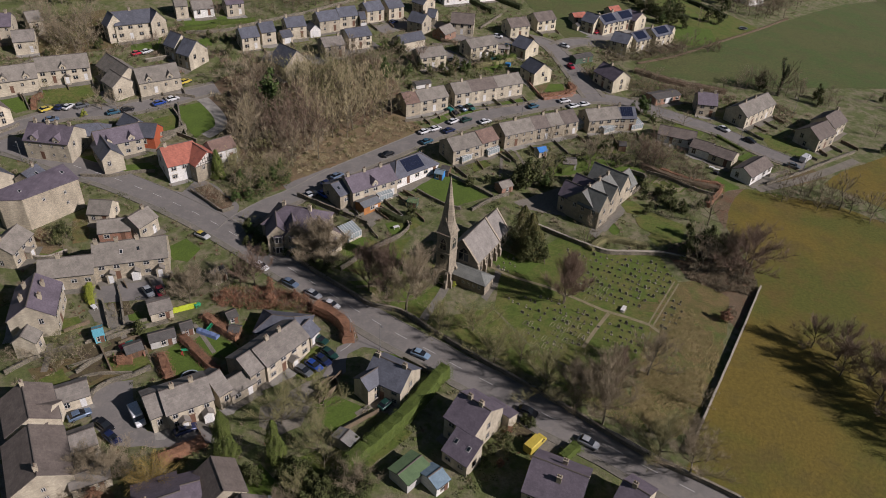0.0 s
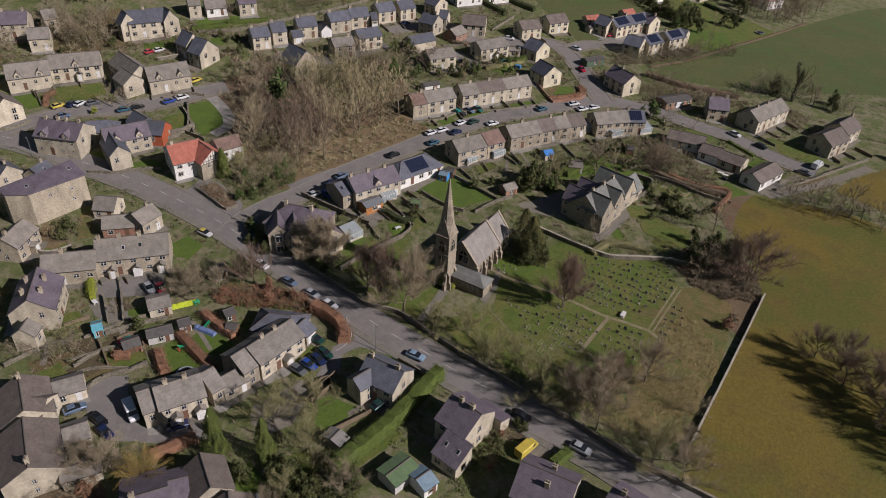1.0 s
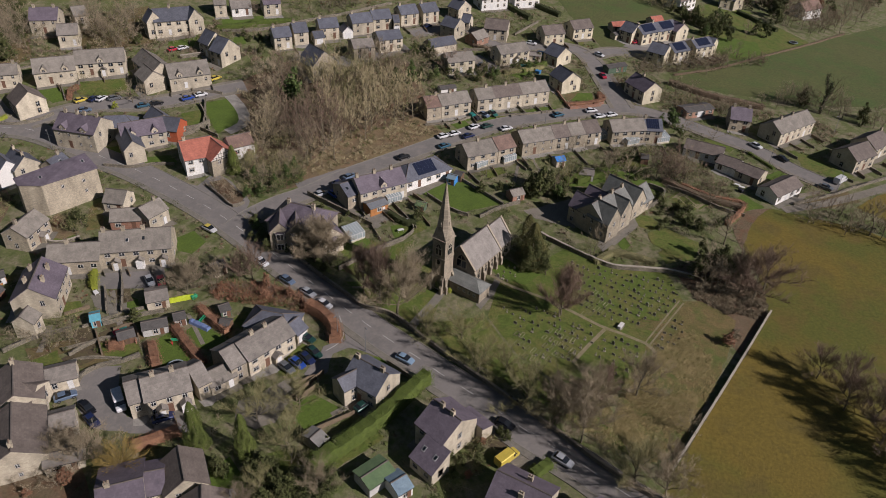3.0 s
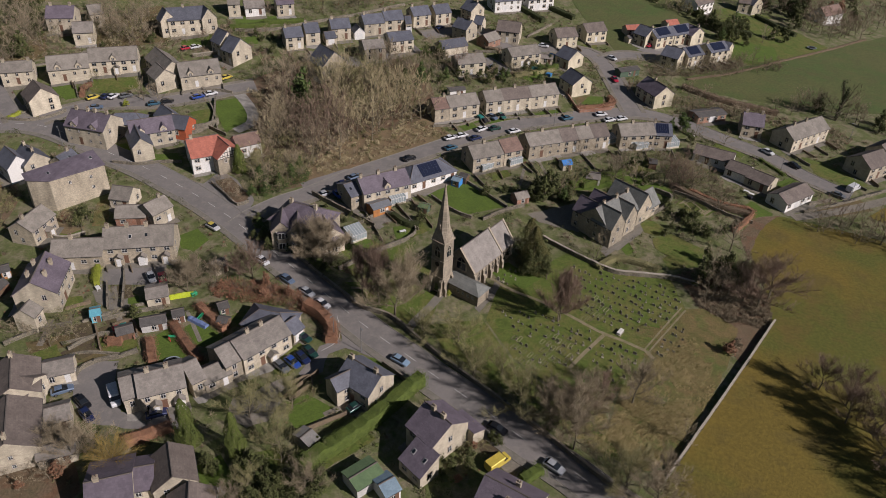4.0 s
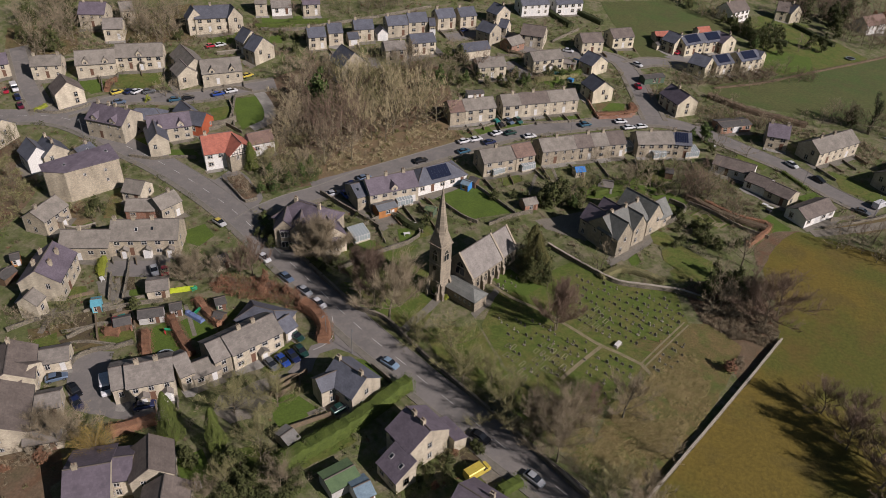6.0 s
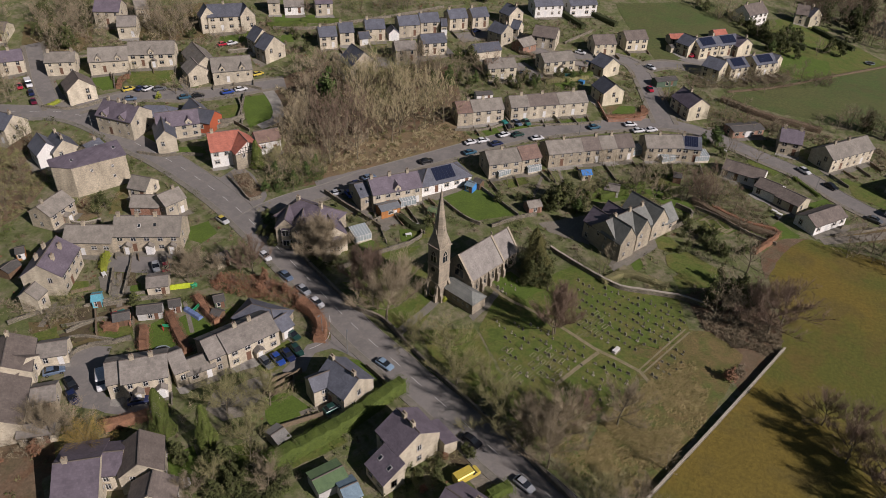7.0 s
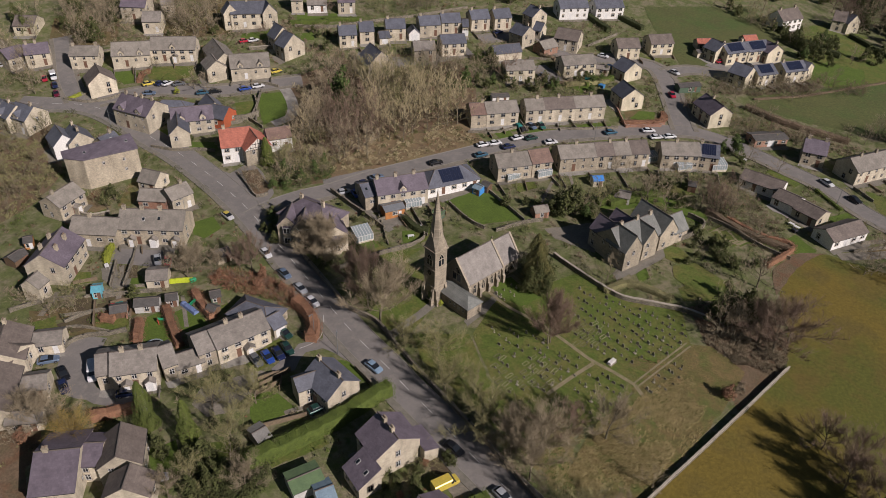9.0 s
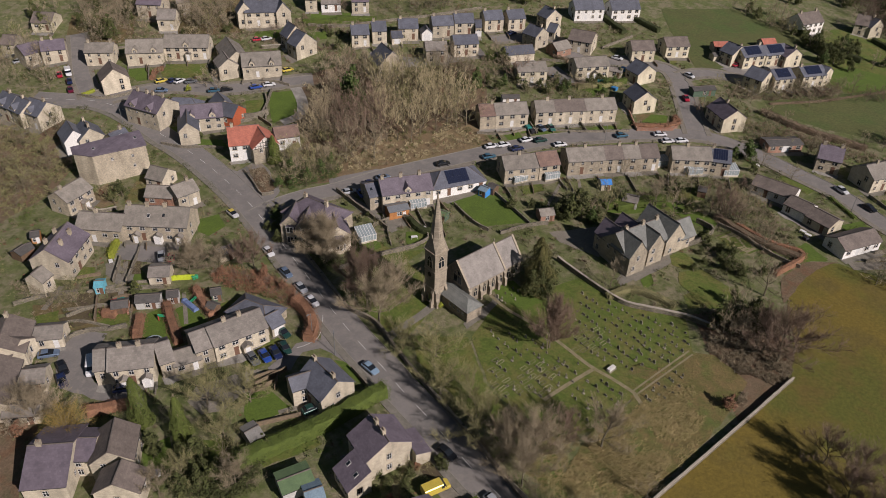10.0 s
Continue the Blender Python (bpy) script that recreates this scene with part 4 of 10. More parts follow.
def ivy_tree(seed):
    """A dead-looking tree whose trunk and main limbs are wrapped in ivy."""
    t, _ = bare_tree(seed, "bare")
    r = random.Random(seed)
    c, s = Shape(), Shape()
    spine = limb(s, (0, 0, 0), (0.05, 0, 1), 0.5, 0.03, 0.02, 5, r, 0.08, 5)
    arms = spine + limb(s, spine[-1][0], (0.5, 0.1, 1), 0.4, 0.02, 0.01, 5, r, 0.1, 4) + limb(s, spine[-1][0], (-0.5, 0.1, 0.9), 0.34, 0.02, 0.01, 5, r, 0.1, 4)
    for p, d, _ in arms:
        for _ in range(90):
            o = Vector((r.gauss(0, 1), r.gauss(0, 1), r.gauss(0, 1.6)))
            leaf(c, p + o * 0.024, 0.013, r, o.normalized())
    t.add(s.v, s.f)
    return t, c


FOREST = {}


def tree_shapes(kind, far, big=False):
    key = (kind, far, big)
    if key not in FOREST:
        n = {"bare": 5, "oak": 4, "tan": 3, "olive": 4, "evergreen": 3, "laurel": 3, "rust": 3, "conifer": 2, "purple": 3}.get(kind, 1)
        made = []
        for k in range(n):
            seed = sum(map(ord, kind)) * 10 + k
            if kind in ("bare", "tan", "purple", "olive", "pollard", "oak"):
                made.append(bare_tree(seed, kind, far, big))
            elif kind == "willow":
                made.append(willow_tree(seed))
            elif kind == "ivy":
                made.append(ivy_tree(seed))
            else:
                made.append(leafy_tree(seed, kind, far))
        FOREST[key] = [(t, c, t.mesh("trunk", BARK), c.mesh("crown", TWIGS[kind])) for t, c in made]
    return FOREST[key]


TREE_WORDS = {"oak": "spreading leafless oak with purplish-brown twigs", "bare": "leafless winter tree with fine brown twigs", "tan": "leafless tree with golden-brown twigs", "purple": "leafless birch with purplish twigs", "olive": "leafless mossy tree with olive-green twigs", "evergreen": "dark evergreen tree with dense foliage",
              "laurel": "broad evergreen tree with bright green leaves", "rust": "tree holding copper-brown winter leaves", "conifer": "tall bright green cypress with dense foliage", "willow": "weeping willow with yellow hanging withies", "lime": "small bush with yellow-green leaves",
              "ivy": "old leafless tree wrapped in dark ivy", "yew": "tall old yew with olive-green foliage beside a church", "pollard": "small pollarded tree with pale trunk"}
PLANT = random.Random(77)


def crown_width(kind, high):
    slim = 0.78 if kind in ("tan", "purple") and high > 6.5 else 1.0
    return high * slim * (1.35 if high < 4.5 else PLANT.uniform(0.85, 1.1)) * (1.1 if kind == "willow" else 1.0)


def tree(x, y, kind, high):
    _, _, t, c = PLANT.choice(tree_shapes(kind, y > 150 or high < 6.5, kind in ("bare", "purple") and high > 11.5 and y < 150))
    small = high < 4.5
    ob = thing("bush" if small else "tree", pose(x, y, ground(x, y)), (TREE_WORDS[kind].replace("tree", "bush") if small else TREE_WORDS[kind]), "bush" if small else "tree", "trees and bushes of the village")
    wide = crown_width(kind, high)
    at = Matrix.LocRotScale((0, 0, 0), Euler((0, 0, PLANT.uniform(0, 6.28))), (wide, wide, high))
    part("trunk", t, None, ob, at=at)
    part("crown", c, None, ob, at=at)
    return ob


def strewn(outline, count, gap, seed):
    r = random.Random(seed)
    xs, ys, done = [p[0] for p in outline], [p[1] for p in outline], []
    for _ in range(count * 30):
        x, y = r.uniform(min(xs), max(xs)), r.uniform(min(ys), max(ys))
        if inside(x, y, outline) and all(math.hypot(x - a, y - b) >= gap for a, b in done):
            done.append((x, y))
            if len(done) == count:
                break
    return done


def thicket(outline, count, kinds, low, high, seed):
    """Trees or bushes strewn over an area."""
    r = random.Random(seed)
    for x, y in strewn(outline, count, low * 0.3, seed):
        tree(round(x, 1), round(y, 1), r.choice(kinds), round(r.uniform(low, high), 1))


def woodland(outline, count, kinds, low, high, seed):
    """A wood whose trees stand too close to count: one mesh of all its trunks and crowns."""
    r = random.Random(seed)
    whole, slots, mats = Shape(), [], [BARK] + [TWIGS[k] for k in sorted(set(kinds))]
    for x, y in strewn(outline, count, low * 0.28, seed):
        kind, h = r.choice(kinds), r.uniform(low, high)
        t, c, _, _ = PLANT.choice(tree_shapes(kind, True))
        wide = crown_width(kind, h)
        m = Matrix.LocRotScale((x, y, ground(x, y)), Euler((0, 0, r.uniform(0, 6.28))), (wide, wide, h))
        for shape, slot in ((t, 0), (c, 1 + sorted(set(kinds)).index(kind))):
            co = np.array(shape.v) @ np.array(m.to_3x3()).T + np.array(m.translation)
            n = len(whole.v)
            whole.v += co.tolist()
            whole.f += [tuple(i + n for i in f) for f in shape.f]
            slots += [slot] * len(shape.f)
    me = whole.mesh("woodland", mats[0])
    for extra in mats[1:]:
        me.materials.append(extra)
    me.polygons.foreach_set("material_index", slots)
    tagged(new("woodland", me), "leafless winter woodland of many close trees", "woodland", kind="stuff")


HEDGE_WORDS = {"green": "clipped bright green privet hedge", "rust": "copper-brown clipped beech hedge", "lime": "yellow-green clipped garden hedge", "dark": "dark evergreen hedge along a garden", "olive": "straggling olive-green garden hedge", "twig": "leafless brown twiggy hedgerow"}


def hedge(points, wide, high, kind):
    line = spread(points, 1.0)
    ob = thing("hedge", pose(0, 0, 0), HEDGE_WORDS[kind], "hedge")
    r = random.Random(int(points[0][0] * 10) + 3)
    rings, s = [], Shape()
    for p, n in zip(line, sides_of(line)):
        z, h, w = ground(p.x, p.y), high * r.uniform(0.82, 1.0), wide / 2 * r.uniform(0.8, 1.0)
        a, b, c, d = p + n * w, p - n * w, p - n * w * 0.8, p + n * w * 0.8
        rings.append([(a.x, a.y, z - 0.1), (b.x, b.y, z - 0.1), (b.x, b.y, z + h * 0.6), (c.x, c.y, z + h * 0.93), (d.x, d.y, z + h * 0.93), (a.x, a.y, z + h * 0.6)])
        for _ in range(int(34 * (wide + 2 * high))):
            u, v = r.uniform(-1, 1), r.uniform(0.05, 1)
            side = r.random() < 0.62
            q = p + n * (wide / 2 * (math.copysign(r.uniform(0.9, 1.1), u) * (1 - 0.2 * max(0, v - 0.6) / 0.4) if side else u * 0.85)) + Vector((r.uniform(-0.6, 0.6), r.uniform(-0.6, 0.6)))
            o = Vector((n.x * u, n.y * u, 0.3 if side else 1.0)).normalized()
            leaf(s, Vector((q.x, q.y, z + (v * h if side else h * r.uniform(0.9, 1.08)))), 0.1, r, o)
    part("hedge_core", Shape().loft(rings), TWIGS[kind], ob)
    part("foliage", s, TWIGS[kind], ob)
    return ob


def free(x, y):
    return all((x - a) ** 2 + (y - b) ** 2 > c * c for a, b, c in KEEP_CLEAR) and not any(inside(x, y, o) for o in COVERED)


def undergrowth(outline, count, kind, low, high, seed, name="garden_shrubs", label="low garden shrubs and dead winter plants", gate=-0.05, wide=1.0):
    """Low plants nobody could count, in one mesh, wherever no building, road or lawn lies."""
    r = random.Random(seed)
    xs, ys, s, n = [p[0] for p in outline], [p[1] for p in outline], Shape(), 0
    twiggy = kind in ("twig", "bare", "tan", "purple", "olive", "rust")
    for _ in range(count * 6):
        x, y = r.uniform(min(xs), max(xs)), r.uniform(min(ys), max(ys))
        if noise.noise((x * 0.11, y * 0.11, seed)) < gate or not inside(x, y, outline) or not free(x, y):
            continue
        h = r.uniform(low, high) * r.uniform(0.6, 1.0)
        w, z = h * r.uniform(0.5, 0.8) * wide, ground(x, y)
        for _ in range(40 if twiggy else 25):
            o = Vector((r.gauss(0, 1), r.gauss(0, 1), abs(r.gauss(0, 0.9)))).normalized()
            if twiggy:
                k = r.uniform(0.1, 0.6)
                twig(s, Vector((x + o.x * w * k, y + o.y * w * k, z + h * k * o.z)), (o + Vector((r.uniform(-0.5, 0.5), r.uniform(-0.5, 0.5), 0.35))).normalized(), h * r.uniform(0.3, 0.55), 0.022 + 0.012 * h, r)
            else:
                k = r.uniform(0.78, 1.08)
                leaf(s, Vector((x + o.x * w * k, y + o.y * w * k, z + h * (0.1 + 0.85 * o.z * k))), 0.075 + 0.075 * h ** 0.5, r, o)
        n += 1
        if n == count:
            break
    tagged(new(name, s.mesh(name, TWIGS[kind])), label, "shrubs", kind="stuff")


def tussocks(outline, count, seed, gate=-0.1):
    """Clumps of long dead grass, flattened by the wind, thicker in some places than in others."""
    r = random.Random(seed)
    xs, ys, s, n = [p[0] for p in outline], [p[1] for p in outline], Shape(), 0
    for _ in range(count * 8):
        x, y = r.uniform(min(xs), max(xs)), r.uniform(min(ys), max(ys))
        if noise.noise((x * 0.13, y * 0.13, seed)) < gate + r.uniform(-0.15, 0.15) or not inside(x, y, outline):
            continue
        z, n = ground(x, y), n + 1
        flow = noise.noise((x * 0.05, y * 0.05, 7.0)) * 1.6 + 0.6
        for _ in range(10):
            a, h = flow + r.gauss(0, 0.5), r.uniform(0.35, 0.9)
            d = Vector((math.cos(a), math.sin(a), r.uniform(0.3, 0.9))).normalized()
            twig(s, Vector((x + r.uniform(-0.3, 0.3), y + r.uniform(-0.3, 0.3), z)), d, h, 0.042, r)
        if n == count:
            break
    tagged(new("tussock_grass", s.mesh("tussock_grass", STRAW)), "pale dead tussocks of long grass", "grass", kind="stuff")


def plots(x, y, turn, L, W, n, depth, high=0.6):
    """Low fences and walls that part the gardens in front of a row of n houses."""
    m, r = pose(x, y, 0, 0, 0, turn), random.Random(int(x))
    for k in range(n + 1):
        d = depth * r.uniform(0.5, 1.0)
        a, b = (m @ Vector((-L / 2 + L * k / n, -W / 2 - 0.4, 0))), (m @ Vector((-L / 2 + L * k / n + r.uniform(-1, 1), -W / 2 - d, 0)))
        stone_wall([(a.x, a.y), (b.x, b.y)], high * r.uniform(0.7, 1.3), 0.15, mat="timber" if k % 2 else "stone")


# ---- churchyard and small things ----
def headstone_meshes():
    out = []
    round_top = [(-0.36, 0), (0.36, 0), (0.36, 0.8), (0.28, 0.98), (0.12, 1.08), (-0.12, 1.08), (-0.28, 0.98), (-0.36, 0.8)]
    gothic = [(-0.34, 0), (0.34, 0), (0.34, 0.85), (0.0, 1.25), (-0.34, 0.85)]
    square = [(-0.4, 0), (0.4, 0), (0.4, 0.7), (0.3, 0.78), (-0.3, 0.78), (-0.4, 0.7)]
    for outline in (round_top, gothic, square):
        s = Shape().loft([[(x, y, z - 0.15) for x, z in outline] for y in (-0.07, 0.07)])
        s.box(-0.48, -0.18, -0.2, 0.48, 0.18, 0.08)
        out.append(s.mesh("headstone", GRAVESTONE))
    s = Shape().box(-0.08, -0.07, 0, 0.08, 0.07, 1.4).box(-0.36, -0.07, 0.9, 0.36, 0.07, 1.06).box(-0.35, -0.3, -0.2, 0.35, 0.3, 0.18)
    return out + [s.mesh("headstone", GRAVESTONE)]


STONES = headstone_meshes()
STONE_WORDS = ("round-topped grey headstone on churchyard grass", "pointed grey headstone on churchyard grass", "low square headstone on churchyard grass", "stone cross on a grave in churchyard grass")


def graves(outline, count, seed):
    r = random.Random(seed)
    d, n = Vector((0.51, 0.86)), Vector((0.86, -0.51))
    xs, ys = [p[0] for p in outline], [p[1] for p in outline]
    mid = Vector((sum(xs) / len(xs), sum(ys) / len(ys)))
    spots = [mid + d * (i * 2.6) + n * (j * 1.5) for i in range(-14, 15) for j in range(-20, 21)]
    spots = [p for p in spots if inside(p.x, p.y, outline)]
    for p in r.sample(spots, min(count, len(spots))):
        x, y = p.x + r.uniform(-0.4, 0.4), p.y + r.uniform(-0.3, 0.3)
        k = r.choice((0, 0, 1, 2, 2, 3))
        ob = new("gravestone", STONES[k])
        ob.matrix_world = pose(x, y, ground(x, y) + 0.04, r.uniform(-9, 6), r.uniform(-7, 7), -31 + r.uniform(-9, 9)) @ Matrix.Scale(r.uniform(0.55, 1.0), 4)
        tagged(ob, STONE_WORDS[k], "gravestone", "gravestones in the churchyard")


KERB_MESH = Shape().box(-0.45, -1.0, -0.1, -0.33, 1.0, 0.22).box(0.33, -1.0, -0.1, 0.45, 1.0, 0.22).box(-0.45, -1.0, -0.1, 0.45, -0.88, 0.22).box(-0.45, 0.88, -0.1, 0.45, 1.0, 0.3).mesh("grave_kerb", MOSSY)


def kerb_graves(outline, count, seed):
    r = random.Random(seed)
    d, n = Vector((0.51, 0.86)), Vector((0.86, -0.51))
    xs, ys = [p[0] for p in outline], [p[1] for p in outline]
    mid = Vector((sum(xs) / len(xs), sum(ys) / len(ys)))
    spots = [mid + d * (i * 2.6 + 1.2) + n * (j * 1.35) for i in range(-12, 13) for j in range(-18, 19)]
    spots = [p for p in spots if inside(p.x, p.y, outline)]
    spots = [p for p in spots if noise.noise((p.x * 0.16, p.y * 0.16, seed)) > -0.12]
    for p in r.sample(spots, min(count, len(spots))):
        p = p + d * r.uniform(-0.5, 0.5) + n * r.uniform(-0.2, 0.2)
        ob = new("grave_kerb", KERB_MESH)
        ob.matrix_world = pose(p.x, p.y, ground(p.x, p.y) + r.uniform(-0.06, 0.04), 0, 0, -31 + r.uniform(-6, 6)) @ Matrix.Diagonal((r.uniform(0.7, 1.0), r.uniform(0.7, 1.0), r.uniform(0.35, 0.7), 1))
        tagged(ob, "rectangular stone kerb round a grave plot", "grave", "kerbed graves in the churchyard")


def tomb(x, y):
    ob = thing("tomb", pose(x, y, ground(x, y), 0, 0, 59), "white marble tomb beside a churchyard path", "tomb")
    part("plinth", Shape().box(-1.1, -0.6, -0.1, 1.1, 0.6, 0.2), GRAVESTONE, ob)
    part("chest", Shape().box(-0.9, -0.38, 0.2, 0.9, 0.38, 0.6), MARBLE, ob)
    part("lid", Shape().box(-1.0, -0.45, 0.6, 1.0, 0.45, 0.7), MARBLE, ob)


def street_lamp(x, y, high):
    ob = thing("street_lamp", pose(x, y, ground(x, y), 0, 0, x * 7 % 360), "slim galvanised street lamp beside the road", "street lamp", "street lamps")
    part("post", Shape().tube((0, 0, -0.2), (0, 0, 1.2), 0.1, 0.09, 8).tube((0, 0, 1.2), (0, 0, high), 0.07, 0.05, 8), GALVANISED, ob)
    part("arm", Shape().tube((0, 0, high), (0.7, 0, high + 0.2), 0.04, 0.04, 6), GALVANISED, ob)
    part("lantern", Shape().box(0.6, -0.12, high + 0.12, 1.2, 0.12, high + 0.28), GALVANISED, ob)


def tarpaulin(x, y, turn, colour):
    mat = TWIGS["lime"] if colour == "lime" else WALLS["blue"]
    s, r = Shape(), random.Random(4)
    rings = [[(-2.6 + 5.2 * i / 10, b, h * r.uniform(0.85, 1.1)) for b, h in ((-0.7, 0.02), (-0.5, 0.7), (0, 0.95), (0.5, 0.7), (0.7, 0.02))] for i in range(11)]
    ob = new("tarpaulin", s.loft(rings).mesh("tarpaulin", plain(colour + "_sheeting", (0.42, 0.5, 0.03) if colour == "lime" else (0.16, 0.22, 0.4), 0.5)))
    ob.matrix_world = pose(x, y, ground(x, y), 0, 0, turn)
    tagged(ob, f"{'lime green' if colour == 'lime' else 'faded blue'} sheet draped over stored things in a garden", "tarpaulin")


TOY_PAINT = {"red": (0.5, 0.03, 0.05), "teal": (0.03, 0.2, 0.18), "white": (0.7, 0.7, 0.68), "green": (0.03, 0.28, 0.13), "blue": (0.05, 0.2, 0.42), "black": (0.03, 0.03, 0.035)}
TOY_PAINT = {k: plain(k + "_plastic", c, 0.45) for k, c in TOY_PAINT.items()}


def storage_box(x, y, turn, long, wide, high, colour):
    """A lidded plastic chest or a covered pile in a garden."""
    ob = thing("storage_box", pose(x, y, ground(x, y), 0, 0, turn), colour + " plastic storage box standing in a garden", "storage box")
    a, b = long / 2, wide / 2
    part("chest", Shape().loft([[(p * a * k, q * b * k, z) for p, q in ((-1, -1), (1, -1), (1, 1), (-1, 1))] for z, k in ((-0.05, 0.9), (high * 0.8, 1.0))]), TOY_PAINT[colour], ob)
    part("lid", Shape().loft([[(p * a * k, q * b * k, z) for p, q in ((-1, -1), (1, -1), (1, 1), (-1, 1))] for z, k in ((high * 0.8, 1.04), (high * 0.9, 1.04), (high, 0.85))]), TOY_PAINT[colour], ob)


def slide(x, y, turn):
    ob = thing("slide", pose(x, y, ground(x, y), 0, 0, turn), "green plastic children's slide on a lawn", "slide")
    part("chute", Shape().slab([(-0.3, -1.4, 0.15), (0.3, -1.4, 0.15), (0.3, 0.9, 1.4), (-0.3, 0.9, 1.4)], 0.06), TOY_PAINT["green"], ob)
    for side in (-0.32, 0.32):
        part("side_rail", Shape().slab([(side - 0.03, -1.4, 0.3), (side + 0.03, -1.4, 0.3), (side + 0.03, 0.9, 1.58), (side - 0.03, 0.9, 1.58)], 0.2), TOY_PAINT["green"], ob)
        part("leg", Shape().box(side - 0.04, 0.85, -0.05, side + 0.04, 0.95, 1.5), TOY_PAINT["red"], ob)
    for z in (0.35, 0.75, 1.1):
        part("rung", Shape().box(-0.3, 0.88, z, 0.3, 0.93, z + 0.05), TOY_PAINT["red"], ob)


def garden_table(x, y, turn):
    ob = thing("garden_table", pose(x, y, ground(x, y), 0, 0, turn), "white plastic garden table on a lawn", "table")
    part("tabletop", Shape().box(-0.8, -0.45, 0.68, 0.8, 0.45, 0.73), TOY_PAINT["white"], ob)
    for a in (-0.7, 0.7):
        for b in (-0.36, 0.36):
            part("leg", Shape().box(a - 0.03, b - 0.03, -0.05, a + 0.03, b + 0.03, 0.68), TOY_PAINT["white"], ob)


def skip(x, y):
    ob = thing("skip", pose(x, y, ground(x, y), 0, 0, 20), "rusty orange builders' skip beside a house", "skip")
    part("tub", Shape().loft([[(a * w, b * d, z) for a, b in ((-1, -1), (1, -1), (1, 1), (-1, 1))] for z, w, d in ((0.05, 1.1, 0.7), (1.2, 1.7, 0.85))]), WALLS["red"], ob)
    part("rim", Shape().box(-1.78, -0.92, 1.2, 1.78, 0.92, 1.28), WALLS["red"], ob)


def trampoline(x, y):
    ob = thing("trampoline", pose(x, y, ground(x, y)), "round garden trampoline with a pale rim", "trampoline")
    n = 20
    ring = [(math.cos(6.283 * k / n), math.sin(6.283 * k / n)) for k in range(n)]
    part("mat", Shape().loft([[(1.6 * a, 1.6 * b, z) for a, b in ring] for z in (0.7, 0.72)]), TYRE, ob)
    s = Shape()
    for (a, b), (c, d) in zip(ring, ring[1:] + ring[:1]):
        s.slab([(1.6 * a, 1.6 * b, 0.76), (1.9 * a, 1.9 * b, 0.76), (1.9 * c, 1.9 * d, 0.76), (1.6 * c, 1.6 * d, 0.76)], 0.06)
    part("rim", s, CLEAR, ob)
    for k in range(0, n, 5):
        a, b = ring[k]
        part("leg", Shape().tube((1.75 * a, 1.75 * b, -0.1), (1.75 * a, 1.75 * b, 0.72), 0.04, 0.04, 6), GALVANISED, ob)


# ---- the land ----
def far_steps(lo, hi, step):
    inner = list(np.arange(lo, hi + 0.1, step))
    out, gap = [], step
    reach = 0.0
    while reach < 2600:
        gap *= 1.35
        reach += gap
        out.append(reach)
    return [lo - a for a in reversed(out)] + inner + [hi + a for a in out]


gx, gy = far_steps(-255, 255, 3.0), far_steps(20, 440, 3.0)
land = Shape()
land.v = [(x, y, ground(x, y)) for y in gy for x in gx]
land.f = [(j * len(gx) + i, j * len(gx) + i + 1, (j + 1) * len(gx) + i + 1, (j + 1) * len(gx) + i) for j in range(len(gy) - 1) for i in range(len(gx) - 1)]
tagged(new("ground", land.mesh("ground", EARTH)), "rough winter grass and garden earth", "ground", kind="structure")


# ---- the church ----
def pointed_window(w, h):
    """Stone tracery window with a pointed head: surround and dark glass."""
    def arch(k, y):
        pts = [(-w / 2 * k, y, 0), (w / 2 * k, y, 0), (w / 2 * k, y, h * 0.6), (w / 4 * k, y, h * (0.6 + 0.26 * k)), (0, y, h * (0.6 + 0.4 * k)), (-w / 4 * k, y, h * (0.6 + 0.26 * k)), (-w / 2 * k, y, h * 0.6)]
        return pts
    s = Shape().loft([arch(1.25, -0.08), arch(1.25, 0.02)])
    g = Shape().loft([arch(0.98, -0.1), arch(0.98, -0.06)])
    b = Shape().box(-0.05, -0.13, 0, 0.05, -0.05, h * 0.85)
    b.box(-w / 2, -0.125, h * 0.55, w / 2, -0.05, h * 0.62)
    return s.mesh("window_surround", LINTEL), g.mesh("pane", PANE), b.mesh("tracery", LINTEL)


